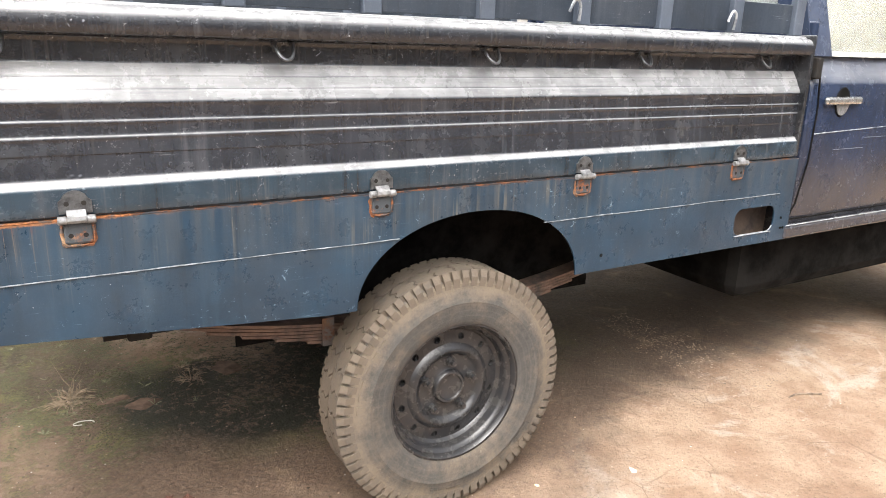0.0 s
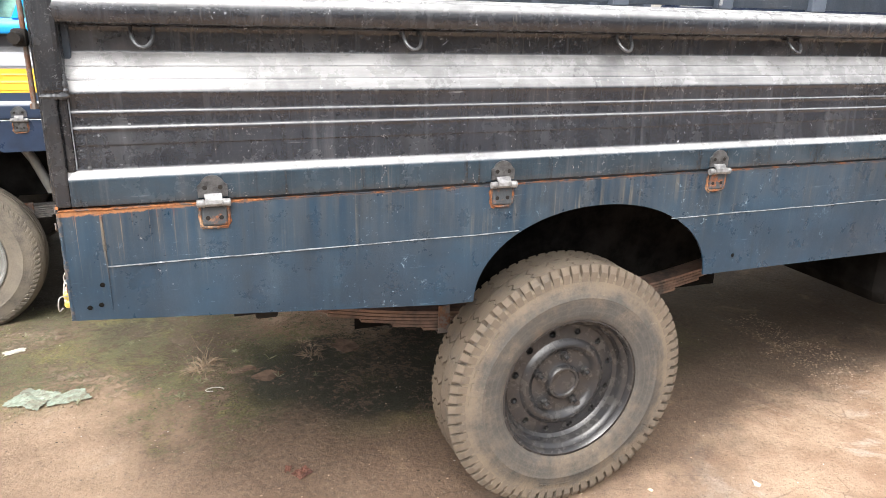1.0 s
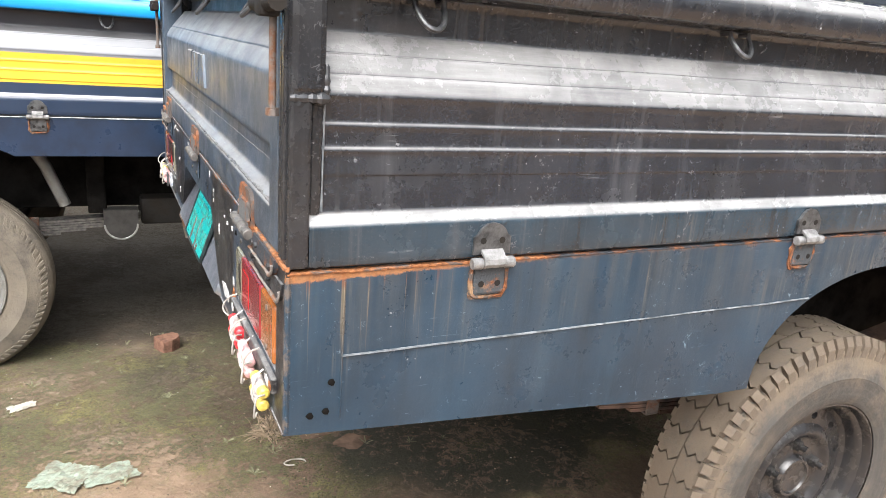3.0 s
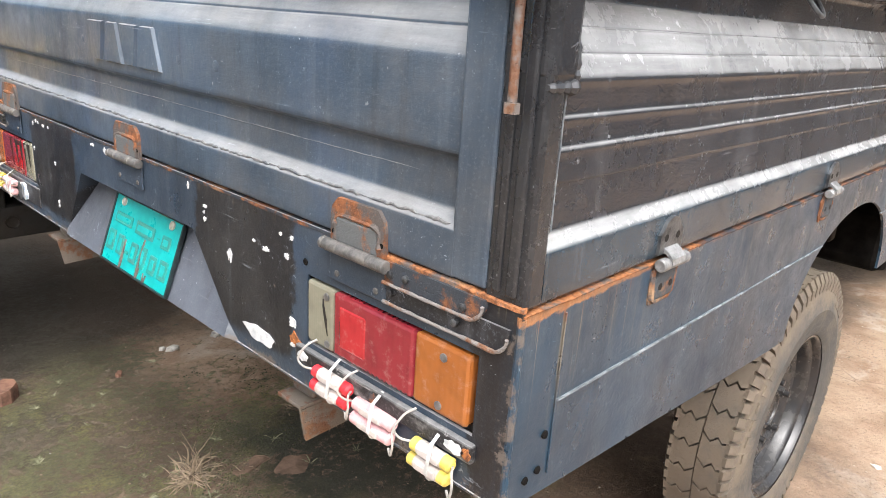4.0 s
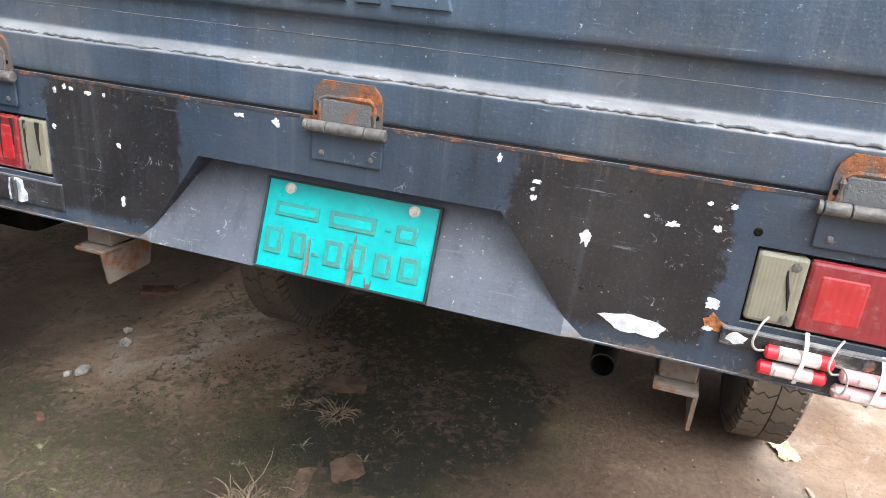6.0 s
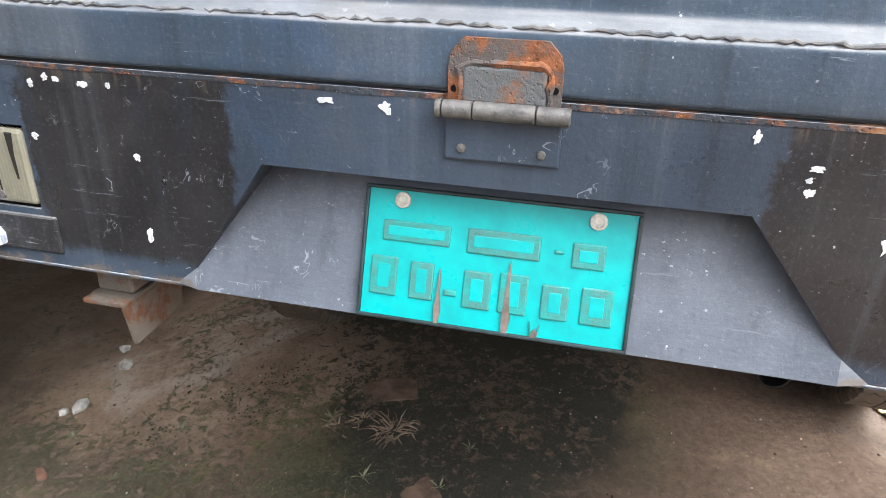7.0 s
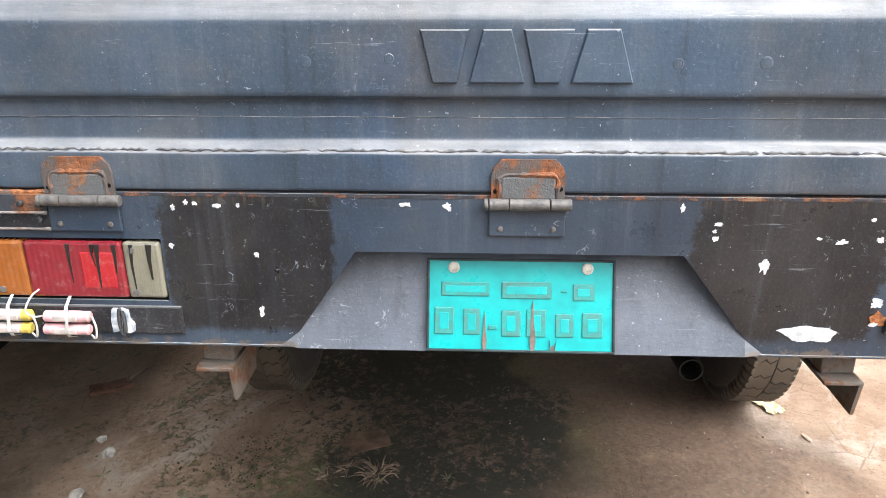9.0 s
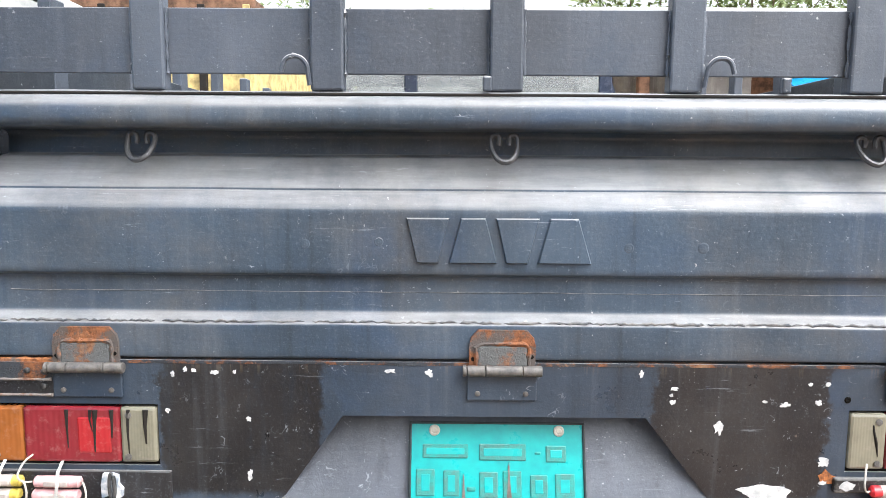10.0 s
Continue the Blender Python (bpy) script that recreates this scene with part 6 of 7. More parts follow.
def neighbour():
    truck = thing("pickup_truck", "blue and yellow striped pickup truck parked beside", "pickup truck", pose(-2.067, 2.05, -0.072))

    def low(x):
        u = (x - 1.27) / 0.30
        return 0.872 + (0.046 * (1 - u * u) ** 0.5 if abs(u) < 1 else 0)

    skirt = part("side_skirt", skirt_mesh(low, False), mat_navy2, truck, "navy skirt sheet")
    part("sheet_seam", lip(0.0, 2.7, 1.0135, -0.003, 0.004), mat_edge, skirt)
    bm = skirt_mesh(low, False)
    bmesh.ops.transform(bm, matrix=pose(0, BED_W, 0) @ Matrix.Diagonal((1, -1, 1, 1)), verts=bm.verts)
    bmesh.ops.reverse_faces(bm, faces=bm.faces)
    part("side_skirt", bm, mat_navy2, truck, "navy skirt sheet")
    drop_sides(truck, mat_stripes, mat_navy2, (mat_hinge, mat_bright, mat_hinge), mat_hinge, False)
    for k in range(26):
        x = 0.1 + 0.1 * k
        s = Shape().sweep([[(x + dx + sh, y, z) for dx, y in ((-0.012, 0.02), (0.012, 0.02), (0.012, 0.045), (-0.012, 0.045))] for sh, z in ((0.0, 1.445), (0.12, 1.70))])
        part("slanted_bar", s, mat_blue, truck)
    part("top_rail", Shape().box((0.0, 0.01, 1.70), (2.7, 0.055, 1.745), 0.006), mat_blue, truck)
    part("backing_board", Shape().box((0.02, 0.056, 1.446), (2.68, 0.064, 1.70), 0.002), mat_net, truck)
    part("rear_panel", Shape().box((0.0, 0.0, 0.776), (0.02, BED_W, 1.44), 0.006), mat_navy2, truck)
    bed_frame(truck, False)
    part("mudguard_stay", Shape().tube([(1.62, 0.2, 0.87), (1.66, 0.2, 0.80), (1.72, 0.2, 0.64)], 0.022, 10), mat_rim_grey, truck)
    part("spring_hanger", Shape().box((1.80, 0.20, 0.60), (1.87, 0.27, 0.87), 0.008), mat_void, truck)
    cup = [(1.855, 0.62), (1.985, 0.62), (1.985, 0.56)] + arc(1.92, 0.56, 0.062, 0, -180, 12)[1:] + [(1.855, 0.56)]
    part("hanger_cup", Shape().prism(cup, "y", 0.165, 0.235), mat_cup, truck, "half-round spring hanger")
    part("hanger_cup_rim", Shape().tube([(u, 0.163, v) for u, v in arc(1.92, 0.56, 0.062, 0, -180, 14)], 0.004, 6), mat_rim_grey, truck)
    box = Shape().box((2.0, 0.24, 0.535), (2.62, 0.50, 0.65), 0.012)
    box.lathe([(0.001, 0.001), (0.018, 0.0), (0.022, -0.006), (0.024, 0.0)], 16, (2.22, 0.239, 0.595))
    # plain plate for the dark frame here, added to block light gaps
    part("inner_panel", Shape().box((0.35, 0.33, 0.60), (2.72, 0.345, 0.96), 0.003), mat_void, truck, "dark plate inside the skirt that blocks light gaps")
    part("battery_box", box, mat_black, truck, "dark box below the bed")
    # added block that shades the ground below this cab too
    part("underbody", Shape().box((2.74, 0.26, 0.42), (4.9, BED_W - 0.10, 0.70), 0.05), mat_void, truck, "added dark block that shades the ground under the cab")
    build_cab(truck, mat_navy2, mat_streak, mat_dull_glass, False)
    for x in (WHEEL_X, 4.45):
        add_wheel(truck, x, WHEEL_Y, -1, PLAIN_WHEEL, mat_rim_grey, mat_tyre_old, mat_rim_grey)
        add_wheel(truck, x, BED_W - WHEEL_Y, 1, PLAIN_WHEEL, mat_rim_grey, mat_tyre_old, mat_rim_grey)


neighbour()


# ---------------------------------------------------------------- plastic marker lights tied below the lamps
def marker_lights(y0, y1, z, cap, label, body=None):
    """Two small plastic lamps, one over the other, held by a cable tie, with loops of flex."""
    th = thing("marker_light", label, "marker light", None, "marker lights")
    a, b = max(y0, y1), min(y0, y1)
    for i, dz in enumerate((0.0, -0.022)):
        zz, sh = z + dz, 0.004 * i
        y_a, y_b = a + sh, b + sh
        n = y_a - y_b
        s = Shape().tube([(-0.013, y_a, zz), (-0.013, y_a - 0.003, zz), (-0.013, y_b + 0.003, zz), (-0.013, y_b, zz)], 0.0092, 12, [0.6, 1, 1, 0.6])
        tube = part("light_body", s, cap, th)
        win = Shape().box((-0.0235, y_b + n * 0.24, zz - 0.005), (-0.017, y_a - n * 0.24, zz + 0.005), 0.002)
        part("light_window", win, mat_milk, tube)
        sleeve = Shape().tube([(-0.013, y_b + n * 0.2, zz), (-0.013, y_a - n * 0.2, zz)], 0.0095, 12)
        part("light_sleeve", sleeve, body or mat_milk, tube)
    c = (a + b) / 2 - 0.004
    loop = [(-0.004, c, z + 0.030), (-0.02, c, z + 0.018), (-0.0245, c, z), (-0.0245, c + 0.003, z - 0.022), (-0.019, c + 0.003, z - 0.033), (-0.002, c + 0.003, z - 0.040)]
    part("cable_tie", Shape().sweep([[(x - 0.0005, y - 0.0024, zz), (x - 0.0005, y + 0.0024, zz), (x + 0.0012, y + 0.0024, zz + 0.0005), (x + 0.0012, y - 0.0024, zz + 0.0005)] for x, y, zz in loop]), mat_tie, th)
    for e, k in ((a, 1), (b, -1)):
        pts = [(-0.013, e, z), (-0.024, e + 0.012 * k, z + 0.004 * k), (-0.028, e + 0.018 * k, z + 0.016 * k), (-0.018, e + 0.012 * k, z + 0.034), (-0.006, e + 0.004 * k, z + 0.042)] if k > 0 else \
              [(-0.013, e, z), (-0.026, e - 0.01, z + 0.002), (-0.03, e - 0.015, z - 0.012), (-0.03, e - 0.012, z - 0.028), (-0.024, e - 0.002, z - 0.026)]
        part("flex", Shape().tube(flowing(pts), 0.0016, 6), mat_wire, th)
    return th


marker_lights(0.331, 0.252, 0.822, mat_redcap, "pair of red and white plastic marker lights")
marker_lights(0.243, 0.166, 0.811, mat_pink, "pair of pink plastic marker lights", mat_pink)
marker_lights(0.133, 0.066, 0.806, mat_yellowcap, "pair of yellow and white plastic marker lights")
marker_lights(1.661, 1.586, 0.825, mat_pink, "pair of pink plastic marker lights", mat_pink)
marker_lights(1.752, 1.680, 0.826, mat_yellowcap, "pair of yellow and white plastic marker lights")
wire = thing("wire_loop", "grey wire loop round the tube below the lamp", "wire")
part("loop", Shape().tube([(-0.018, 1.535 + 0.004 * math.sin(a), 0.82 + 0.022 * math.cos(a)) for a in (0.4 * i for i in range(15))], 0.003, 6), mat_hinge, wire)


# ---------------------------------------------------------------- litter and plants on the ground
mat_straw = plain("dry_straw", (0.235, 0.18, 0.125), 0.8, 0, 0.3, 30)
mat_weed = plain("weed_green", (0.165, 0.16, 0.10), 0.7, 0, 0.35, 30, 0.1, (0.10, 0.105, 0.055))
mat_brick = plain("broken_brick", (0.155, 0.078, 0.052), 0.9, 0, 0.3, 30, 0.6)
mat_clay = plain("muddy_tile", (0.125, 0.08, 0.055), 0.85, 0, 0.3, 14, 0.4)
mat_chalk = plain("pale_stone", (0.44, 0.42, 0.385), 0.85, 0, 0.25, 30, 0.5)
mat_paper = plain("dirty_paper", (0.37, 0.35, 0.30), 0.8, 0, 0.2, 25)
mat_wrap = plain("pale_green_wrap", (0.175, 0.21, 0.17), 0.5, 0, 0.35, 26, 0.3, (0.155, 0.14, 0.105))
mat_leaf = plain("fallen_leaf", (0.11, 0.045, 0.03), 0.75, 0, 0.35, 25)
mat_card = plain("yellow_card", (0.72, 0.62, 0.36), 0.7, 0, 0.15, 20)
mat_pebble = plain("yard_pebble", (0.30, 0.22, 0.165), 0.9, 0, 0.4, 20, 0.5)
mat_dry_bit = plain("brown_litter", (0.115, 0.085, 0.06), 0.9, 0, 0.5, 40)
mat_twig = plain("grey_twig", (0.19, 0.14, 0.10), 0.9, 0, 0.3, 40)


def on_ground(x, y, lift=0.0):
    return (x, y, ground_height(x, y) + lift)


def lump(size, seed, flat=1.0, rough=0.35):
    rng = random.Random(seed)
    bm = bmesh.new()
    bmesh.ops.create_icosphere(bm, subdivisions=1, radius=0.5)
    off = rng.uniform(0, 50)
    for v in bm.verts:
        k = 0.92 + rough * 2.1 * noise.noise(v.co * 3.4 + Vector((off, 0, 0)))
        v.co = Vector((v.co.x * size[0] * k, v.co.y * size[1] * k, v.co.z * size[2] * k))
    return bm


def stone(name, x, y, size, seed, material, label, category="stone"):
    bm = lump(size, seed)
    ob = part(name, bm, material)
    ob.matrix_basis = pose(*on_ground(x, y, size[2] * 0.28), 0, 0, seed * 47)
    return tagged(ob, label, category)


def slab(name, x, y, size, turn, seed, material, label, category):
    """A broken flat piece with chipped outline."""
    rng = random.Random(seed)
    out = []
    for u, v in ((-1, -1), (-0.2, -1.05), (0.6, -0.95), (1, -0.8), (1.05, 0), (0.95, 0.9), (0.3, 1), (-0.6, 1.05), (-1, 0.8), (-1.03, 0)):
        out.append((u * size[0] / 2 * rng.uniform(0.7, 1.12), v * size[1] / 2 * rng.uniform(0.7, 1.12)))
    ring = [[(u * k, v * k, z + rng.uniform(-0.002, 0.002)) for u, v in out] for z, k in ((-0.01, 1.0), (size[2] * 0.8, 1.0), (size[2], 0.94))]
    ob = part(name, Shape().sweep(ring), material)
    ob.matrix_basis = pose(*on_ground(x, y), rng.uniform(-3, 3), rng.uniform(-3, 3), turn)
    return tagged(ob, label, category)


def sheet(name, x, y, w, h, turn, seed, material, label, category, crumple=0.012):
    """A crumpled thin sheet with a torn edge."""
    rng = random.Random(seed)
    n = 26
    bm = bmesh.new()
    rows = []
    for j in range(n + 1):
        row = []
        for i in range(n + 1):
            u, v = i / n - 0.5, j / n - 0.5
            edge = 1 + 0.30 * noise.noise(Vector((math.cos(math.atan2(v, u)) * 1.6, math.sin(math.atan2(v, u)) * 1.6, seed))) + 0.10 * noise.noise(Vector((u * 19, v * 19, seed)))
            z = crumple * (0.7 + noise.noise(Vector((u * 5, v * 5, seed * 3.1))) + 0.5 * noise.noise(Vector((u * 13, v * 13, seed))) + 0.42 * abs(noise.noise(Vector((u * 27, v * 27, seed * 1.7)))))
            row.append(bm.verts.new((u * w * edge, v * h * edge, max(0.001, z))))
        rows.append(row)
    for j in range(n):
        for i in range(n):
            bm.faces.new([rows[j][i], rows[j][i + 1], rows[j + 1][i + 1], rows[j + 1][i]])
    bmesh.ops.recalc_face_normals(bm, faces=bm.faces)
    bmesh.ops.solidify(bm, geom=bm.faces[:], thickness=0.0012)
    ob = part(name, bm, material)
    ob.matrix_basis = pose(*on_ground(x, y, 0.003), 0, 0, turn)
    return tagged(ob, label, category)


def blade(s, base, heading, length, width, bend, rng):
    """One thin curved grass blade."""
    pts, p, d = [], Vector(base), Vector((math.cos(heading) * bend, math.sin(heading) * bend, 1)).normalized()
    n = 5
    for i in range(n + 1):
        pts.append(p.copy())
        p = p + d * length / n
        d = (d + Vector((math.cos(heading) * 0.3 * bend, math.sin(heading) * 0.3 * bend, -0.16 * bend)) + Vector((rng.uniform(-0.5, 0.5), rng.uniform(-0.5, 0.5), rng.uniform(-0.25, 0.2)))).normalized()
    s.tube(pts, width, 4, [1, 0.9, 0.8, 0.65, 0.45, 0.15])


def grass_tuft(x, y, count, reach, seed, label, material=None, tall=0):
    rng = random.Random(seed)
    s = Shape()
    for _ in range(count):
        a = rng.uniform(0, 6.283)
        r = rng.uniform(0, reach * 0.5)
        blade(s, (r * math.cos(a), r * math.sin(a), -0.004), a + rng.uniform(-1.3, 1.3), rng.uniform(0.30, 0.85) * reach, rng.uniform(0.0014, 0.0032), rng.uniform(0.4, 3.0), rng)
    for _ in range(tall):
        a = rng.uniform(0, 6.283)
        blade(s, (0, 0, -0.004), a, reach * 1.9, 0.0020, 0.12, rng)
    ob = part("grass_tuft", s, material or mat_straw)
    ob.matrix_basis = pose(*on_ground(x, y))
    return tagged(ob, label, "grass", "grass tufts")


def weed_mesh(seed):
    rng = random.Random(seed)
    s = Shape()
    for k in range(rng.randint(6, 9)):
        a = 2.4 * k + rng.uniform(-0.3, 0.3)
        n, w = rng.uniform(0.020, 0.046), rng.uniform(0.0022, 0.0042)
        d, e = Vector((math.cos(a), math.sin(a), 0)), Vector((-math.sin(a), math.cos(a), 0))
        rise = rng.uniform(0.2, 0.8)
        pts = [Vector((0, 0, 0.001)), d * n * 0.35 + e * w + Vector((0, 0, n * rise * 0.45)), d * n * 0.75 + e * w * 0.7 + Vector((0, 0, n * rise * 0.8)), d * n + Vector((0, 0, n * rise * 0.8)),
               d * n * 0.75 - e * w * 0.7 + Vector((0, 0, n * rise * 0.8)), d * n * 0.35 - e * w + Vector((0, 0, n * rise * 0.45))]
        mid = [d * n * 0.5 + Vector((0, 0, n * rise * 0.55))]
        s.add(pts + mid, [(i, (i + 1) % 6, 6) for i in range(6)])
    me = s.mesh("weed")
    bm = bmesh.new()
    bm.from_mesh(me)
    bmesh.ops.remove_doubles(bm, verts=bm.verts, dist=0.00005)
    bm.to_mesh(me)
    bm.free()
    me.materials.append(mat_weed)
    return me


grass_tuft(0.265, 1.285, 150, 0.105, 1, "tuft of dry straw-coloured grass with a long stalk", None, 2)
grass_tuft(0.715, 1.272, 60, 0.085, 2, "dry flattened grass tuft on damp soil", mat_twig)
grass_tuft(0.698, 1.412, 16, 0.07, 3, "thin dry grass tuft on damp soil")
grass_tuft(0.738, 1.355, 18, 0.055, 4, "thin dry grass tuft beside the wheel track")
grass_tuft(0.38, 1.21, 10, 0.06, 5, "few dry blades lying on the soil")
grass_tuft(-0.22, 1.34, 14, 0.045, 6, "small green and dry tuft", mat_weed)
slab("clay_tile", 0.88, 1.333, (0.105, 0.16, 0.005), 18, 11, mat_clay, "flat reddish-brown tile pressed into the soil", "tile")
slab("clay_tile", 0.51, 1.132, (0.17, 0.10, 0.0015), 40, 12, mat_clay, "flat mud-coloured tile piece on mossy soil", "tile")
slab("clay_tile", 0.41, 1.216, (0.11, 0.06, 0.0015), 10, 15, mat_clay, "narrow broken tile piece on mossy soil", "tile")
slab("brick_piece", 0.005, 2.115, (0.11, 0.09, 0.055), 30, 13, mat_brick, "broken half of a red brick", "brick")
slab("brick_piece", 1.215, 2.33, (0.07, 0.15, 0.02), 25, 14, mat_brick, "thin orange brick shard", "brick")
slab("brick_piece", 0.36, 2.02, (0.035, 0.02, 0.014), 60, 16, mat_brick, "small orange brick chip", "brick")
stone("stone", 0.805, 2.12, (0.055, 0.05, 0.035), 21, mat_chalk, "pale angular stone on the soil")
stone("stone", 0.89, 2.19, (0.035, 0.03, 0.02), 22, mat_chalk, "small pale stone on mossy soil")
stone("stone", 0.615, 2.12, (0.075, 0.045, 0.03), 23, mat_chalk, "crumbled pale stone lump")
stone("stone", 0.585, 2.15, (0.03, 0.025, 0.02), 24, mat_chalk, "small crumbled pale stone")
stone("stone", 1.909, -0.105, (0.034, 0.022, 0.014), 25, mat_chalk, "small pale stone on bare dirt")
stone("stone", 1.57, -0.01, (0.022, 0.013, 0.01), 26, mat_card, "tiny yellowish stone on dirt")
stone("stone", 0.96, -0.05, (0.06, 0.025, 0.012), 27, mat_pebble, "brown clod on bare dirt", "clod")
sheet("paper_scrap", -0.634, 1.75, 0.05, 0.075, 10, 31, mat_paper, "torn white paper scrap on the ground", "paper", 0.004)
sheet("paper_scrap", -0.505, 1.70, 0.08, 0.045, 20, 32, mat_paper, "torn white paper scrap on the ground", "paper", 0.004)
sheet("paper_scrap", -0.83, 1.84, 0.10, 0.05, 35, 33, mat_paper, "torn white paper scrap on the ground", "paper", 0.004)
sheet("plastic_wrap", -0.358, 1.205, 0.14, 0.13, -32, 34, mat_wrap, "crumpled pale green plastic wrap on the ground", "wrapper", 0.006)
sheet("plastic_wrap", -0.238, 1.18, 0.14, 0.09, 8, 38, mat_wrap, "torn flat strip of pale green plastic wrap", "wrapper", 0.0045)
sheet("dead_leaf", -0.442, 0.71, 0.05, 0.04, 50, 39, mat_leaf, "small dark red dead leaf", "leaf", 0.006)
sheet("dead_leaf", 0.53, 0.425, 0.055, 0.04, 30, 35, mat_leaf, "dark red dead leaf", "leaf", 0.006)
sheet("dead_leaf", 0.49, 0.46, 0.03, 0.02, 70, 36, mat_leaf, "dark red dead leaf", "leaf", 0.006)
sheet("card", 1.14, 0.0, 0.09, 0.06, 20, 37, mat_card, "pale yellow card lying by the tyre", "card", 0.01)
stick = part("twig", Shape().tube([(-0.08, 0, 0.004), (-0.03, 0.012, 0.007), (0.02, 0.004, 0.006), (0.085, -0.012, 0.004)], 0.0035, 6), mat_twig)
stick.matrix_basis = pose(*on_ground(2.968, -0.04), 0, 0, -12)
tagged(stick, "thin grey twig on bare dirt", "twig")
stick = part("twig", Shape().tube([(-0.05, 0, 0.007), (-0.018, 0.002, 0.009), (0.014, -0.002, 0.008), (0.05, 0.003, 0.008)], 0.007, 8), mat_twig)
stick.matrix_basis = pose(*on_ground(1.325, 2.27), 0, 0, -20)
tagged(stick, "short thick grey stick", "twig")
curl = part("wire_curl", Shape().tube([(0.035 * math.cos(a), 0.02 * math.sin(a), 0.004 + 0.002 * a) for a in (0.45 * i for i in range(11))], 0.0022, 6), mat_wire)
curl.matrix_basis = pose(*on_ground(0.296, 1.06))
tagged(curl, "short bent piece of pale wire", "wire")

strip = part("bent_strip", Shape().tube([(0.05 * math.cos(a), 0.028 * math.sin(a), 0.006 + 0.003 * math.sin(2 * a)) for a in (0.25 * i - 0.6 for i in range(12))], 0.004, 6), mat_straw)
strip.matrix_basis = pose(*on_ground(1.326, 2.05), 0, 0, 60)
tagged(strip, "curved dry leaf strip on the soil", "leaf strip")

rng = random.Random(77)
weeds = [weed_mesh(k) for k in range(4)]
for k in range(60):
    x, y = rng.uniform(-0.75, 1.1), rng.uniform(1.0, 2.35)
    if y > 2.1 and x > 0.4:
        continue
    ob = part("weed", weeds[k % 4], None)
    ob.matrix_basis = pose(*on_ground(x, y), 0, 0, rng.uniform(0, 360)) @ Matrix.Diagonal((*(rng.uniform(0.35, 0.8),) * 3, 1))
    tagged(ob, "small green weed on mossy soil", "weed", "small weeds")


def scatter(name, count, spots, size, material, label, category, seed, flat=0.5, clump=0.0):
    """Many small bits over stretches of the ground, as one object."""
    rng = random.Random(seed)
    s = Shape()
    for i in range(count):
        x0, x1, y0, y1 = spots[i % len(spots)]
        x, y = rng.uniform(x0, x1), rng.uniform(y0, y1)
        if clump and wob(x, y, seed, 5.0) < clump * rng.uniform(0.2, 1.0):
            continue
        r = rng.uniform(*size)
        z = ground_height(x, y)
        a = rng.uniform(0, 3.14)
        pts = []
        for k in range(6):
            t = a + math.pi * k / 3
            pts.append((math.cos(t) * r * rng.uniform(0.6, 1.2), math.sin(t) * r * rng.uniform(0.5, 1.0)))
        s.sweep([[(x + u, y + v, z - 0.004) for u, v in pts], [(x + u * 0.9, y + v * 0.9, z + r * flat * 0.6) for u, v in pts], [(x + u * 0.4, y + v * 0.4, z + r * flat) for u, v in pts]])
    tagged(part(name, s, material), label, category, "", "stuff")


YARD = [(-0.9, 1.2, 0.6, 2.4), (0.8, 3.6, -0.7, 1.0), (-0.9, 1.0, -0.3, 1.2)]
scatter("pebbles", 420, YARD, (0.0015, 0.005), mat_pebble, "small brown pebbles and clods", "pebbles", 5)
scatter("moss_crumbs", 9000, [(0.25, 1.4, 0.85, 1.65), (0.3, 1.2, 0.95, 1.5), (0.0, 0.9, 1.0, 1.9)], (0.0012, 0.0042), plain("dark_moss", (0.034, 0.038, 0.020), 0.9, 0, 0.5, 9, 0.5, (0.07, 0.062, 0.03)), "crumbs of dark green moss", "moss", 12, 0.5, 0.3)
scatter("grit", 120, YARD, (0.0015, 0.004), mat_chalk, "scattered pale grit", "grit", 6)
scatter("leaf_bits", 420, [YARD[0], YARD[0], YARD[2]], (0.0015, 0.007), mat_dry_bit, "brown bits of leaf and bark", "litter", 7, 0.3)
scatter("crumbled_earth", 1100, [(2.68, 3.08, 0.08, 0.7), (2.76, 3.0, 0.5, 1.05)], (0.0015, 0.006), plain("pale_earth", (0.27, 0.205, 0.15), 0.95, 0, 0.3, 20, 0.5), "pale crumbled earth", "earth", 9, 0.4)


# ---------------------------------------------------------------- beyond the trucks
mat_wall = old_paint("weathered_sheet", (0.30, 0.30, 0.29), (0.55, 0.55, 0.53), 0.3, (), None, 0.6, 2.0, (9, 9, 0.6))
mat_brown = plain("brown_timber", (0.16, 0.085, 0.05), 0.8, 0, 0.4, 8, 0.4)
mat_yellow = plain("yellow_truck_paint", (0.50, 0.39, 0.16), 0.5, 0, 0.3, 6)
mat_bark = plain("bark", (0.11, 0.085, 0.06), 0.95, 0, 0.4, 9, 0.6)
mat_foliage = plain("foliage", (0.075, 0.115, 0.035), 0.6, 0, 0.45, 3, 0.2, (0.13, 0.16, 0.05))


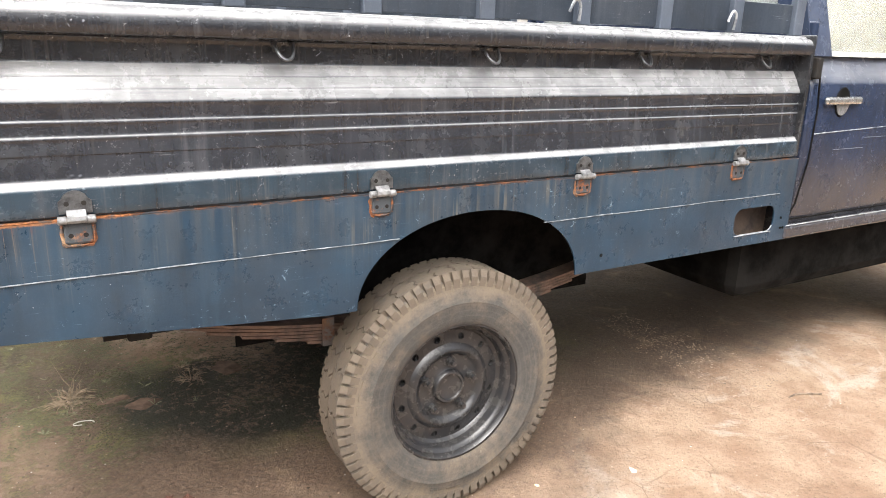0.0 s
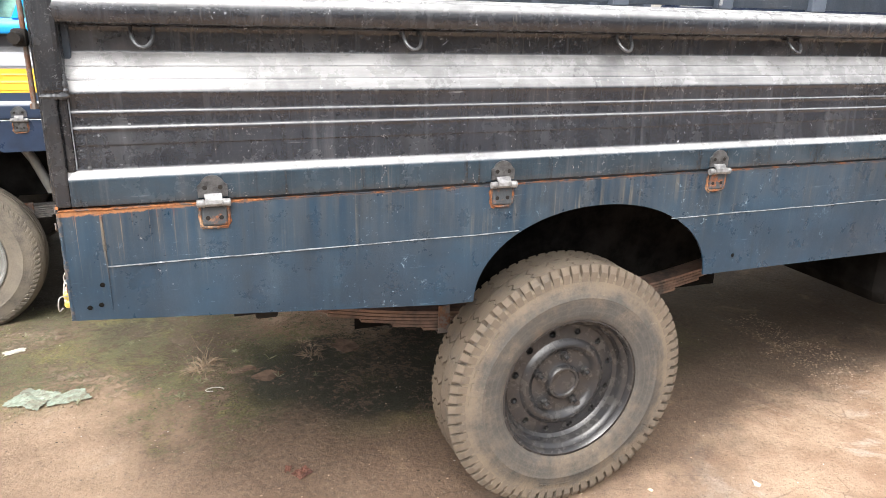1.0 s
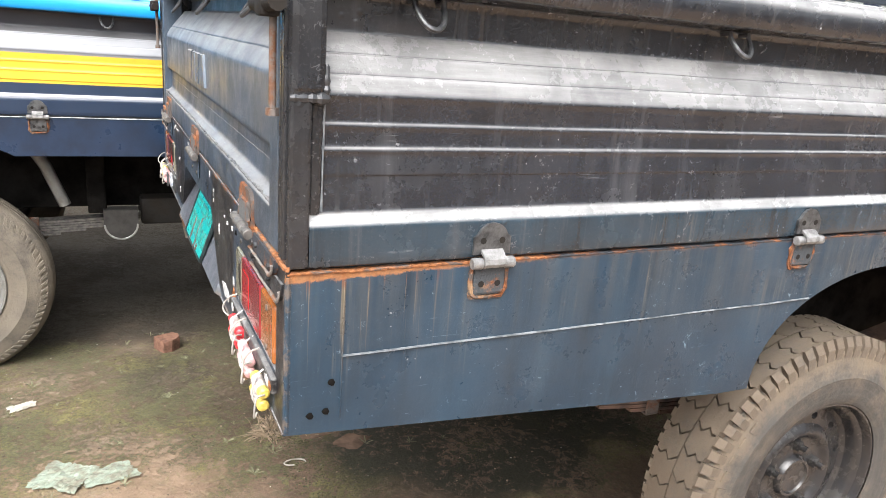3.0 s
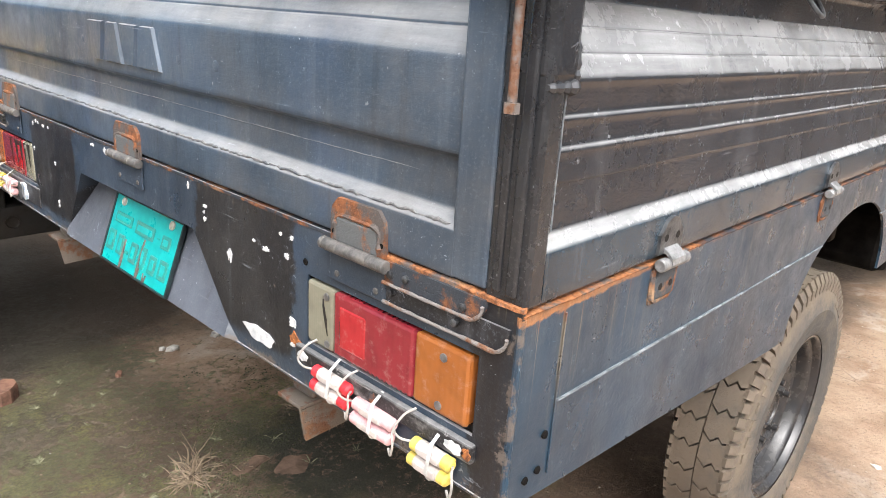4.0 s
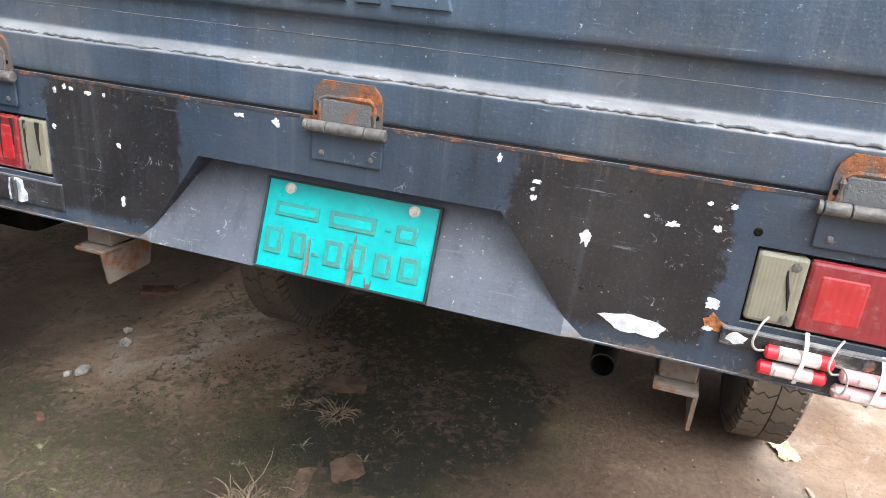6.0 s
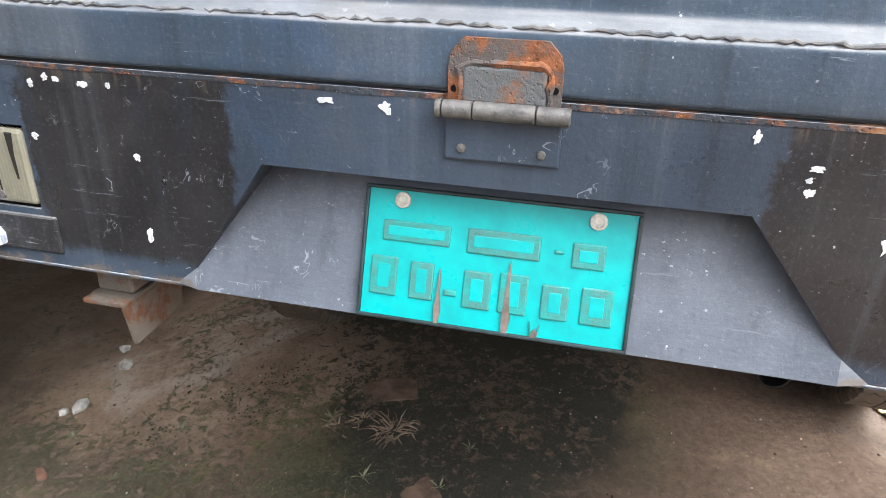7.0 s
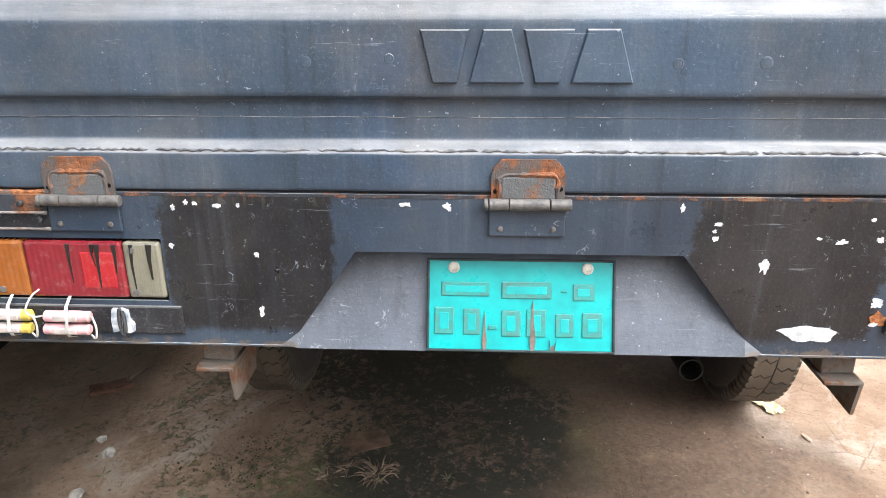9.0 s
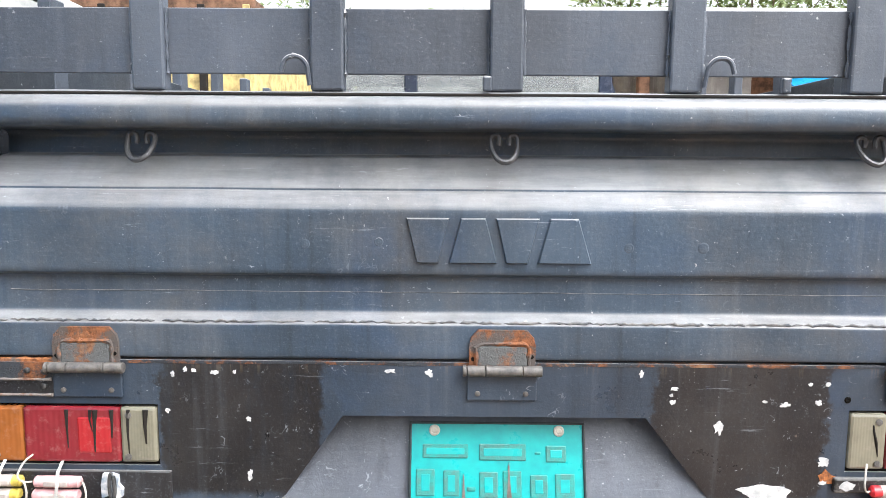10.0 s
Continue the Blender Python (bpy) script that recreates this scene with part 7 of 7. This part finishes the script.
def workshop():
    house = thing("workshop", "low open workshop of grey corrugated sheets and brown posts", "workshop")
    n = 90
    wave = [(9.6 + 0.03 * math.sin(i * 1.7), -7.5 + 0.09 * i) for i in range(n)]
    s = Shape().sweep([[(x, y, z) for x, y in wave] + [(x + 0.02, y, z) for x, y in reversed(wave)] for z in (0, 3.4)])
    part("back_wall", s, mat_wall, house)
    for y in (-6.2, -4.2, -2.0, -1.45, 0.3):
        part("post", Shape().box((8.0, y - 0.07, 0), (8.14, y + 0.07, 3.0), 0.01), mat_brown, house)
    part("roof", Shape().sweep([[(7.4, -7.6, 3.0), (7.4, 0.8, 3.0), (7.4, 0.8, 3.05), (7.4, -7.6, 3.05)], [(9.8, -7.6, 3.6), (9.8, 0.8, 3.6), (9.8, 0.8, 3.65), (9.8, -7.6, 3.65)]]), mat_wall, house)
    part("door", Shape().box((8.9, -3.55, 0), (8.98, -3.0, 2.7), 0.01), mat_brown, house)
    part("shutter", Shape().box((8.5, -3.0, 0), (8.56, -2.0, 2.6), 0.01), mat_wall, house)
    part("awning", Shape().sweep([[(7.3, -4.1, 2.24), (7.3, -3.05, 2.20), (7.3, -3.05, 2.22), (7.3, -4.1, 2.26)], [(7.7, -4.1, 2.46), (7.7, -3.05, 2.34), (7.7, -3.05, 2.36), (7.7, -4.1, 2.48)]]), mat_blue, house, "bright blue awning sheet")


def yellow_truck():
    t = thing("cargo_truck", "tall yellow cargo truck parked farther off", "truck", pose(7.0, 3.2, 0))
    part("cargo_box", Shape().box((0, 0, 1.0), (3.5, 2.2, 3.0), 0.03), mat_yellow, t)
    for y in (0.0, 0.5, 1.05, 1.6, 2.1):
        part("rib", Shape().box((-0.07, y, 1.0), (0.0, y + 0.08, 3.05), 0.01), mat_black if y in (0.5, 1.6) else mat_yellow, t)
    part("ladder_rail", Shape().box((-0.05, -0.05, 3.0), (3.5, 2.25, 3.12), 0.02), mat_brown, t)
    part("bumper", Shape().box((-0.1, 0, 0.55), (0.1, 2.2, 0.75), 0.02), mat_black, t)
    for x in (0.8, 2.8):
        for y in (0.12, 2.05):
            part("tyre", Shape().lathe([(0.2, -0.1), (0.42, -0.12), (0.48, -0.08), (0.48, 0.08), (0.42, 0.12), (0.2, 0.1)], 24), mat_black, t, at=pose(x, y, 0.48))
    part("chassis_rail", Shape().box((0, 0.5, 0.6), (3.5, 1.7, 1.0), 0.02), mat_black, t)


def tree(x, y, height, spread, seed):
    rng = random.Random(seed)
    t = thing("tree", "broad-leaved tree with a loose green crown", "tree", pose(x, y, 0), "trees")
    s = Shape()
    top = Vector((rng.uniform(-0.3, 0.3), rng.uniform(-0.3, 0.3), height * 0.55))
    s.tube([(0, 0, -0.1), (0.05, 0, height * 0.25), top], 0.17, 10, [1.2, 0.9, 0.65])
    tips = []
    for k in range(11):
        a = 2.4 * k
        end = top + Vector((math.cos(a) * spread * rng.uniform(0.5, 1), math.sin(a) * spread * rng.uniform(0.5, 1), height * rng.uniform(0.05, 0.42)))
        start = Vector((0.03, 0, height * rng.uniform(0.3, 0.5)))
        mid = (start + end) / 2 + Vector((0, 0, 0.25))
        s.tube([start, mid, end], 0.06, 6, [1, 0.6, 0.2])
        tips += [mid, end, (mid + end) / 2]
    part("trunk", s, mat_bark, t)
    c = Shape()
    for p in tips:
        size = spread * rng.uniform(0.28, 0.5)
        for _ in range(85):
            d = Vector((rng.gauss(0, 1), rng.gauss(0, 1), rng.gauss(0, 0.8)))
            q = p + d.normalized() * size * rng.uniform(0.3, 1.0)
            u = Vector((rng.gauss(0, 1), rng.gauss(0, 1), rng.gauss(0, 0.6))).normalized() * rng.uniform(0.07, 0.14)
            v = u.orthogonal().normalized() * u.length * 0.45
            c.add([q - u, q + v, q + u, q - v], [(0, 1, 2, 3)])
    part("crown", c, mat_foliage, t, "loose green leaves")


workshop()
yellow_truck()
for k, (x, y, h, r) in enumerate(((21, -4.6, 7.2, 2.2), (20, -8.0, 7.8, 2.4), (26, 0.7, 6.6, 1.8), (24, 6.5, 7.0, 2.2), (23, -13, 8, 2.6))):
    tree(x, y, h, r, k + 3)
pole = thing("lamp_pole", "leaning bare steel pole", "pole")
part("tube", Shape().tube([(9.0, -3.4, 0), (8.6, -5.4, 4.2)], 0.06, 10), mat_wall, pole)


def sky_block_wall(name, a, b, height):
    """Plain plastered wall, added round the yard to block low sky light."""
    d = Vector(b) - Vector(a)
    n = Vector((-d.y, d.x)).normalized() * 0.12
    ring = [(a[0] + n.x, a[1] + n.y), (b[0] + n.x, b[1] + n.y), (b[0] - n.x, b[1] - n.y), (a[0] - n.x, a[1] - n.y)]
    ob = part(name, Shape().prism(ring, "z", -0.1, height), mat_plaster)
    tagged(ob, "plain weathered wall, added to block the low sky", "wall", "", "structure")


mat_plaster = old_paint("weathered_plaster", (0.30, 0.293, 0.28), (0.42, 0.412, 0.40), 0.3, (), None, 0.85, 1.2, (3, 3, 0.4))
sky_block_wall("wall_west", (-7.5, -8.0), (-7.5, 5.8), 2.8)
sky_block_wall("wall_south", (-7.5, -8.0), (16.0, -8.0), 2.8)
sky_block_wall("wall_north", (-7.5, 5.8), (16.0, 5.8), 2.8)
sky_block_wall("wall_east", (16.0, -8.0), (16.0, 5.8), 2.8)
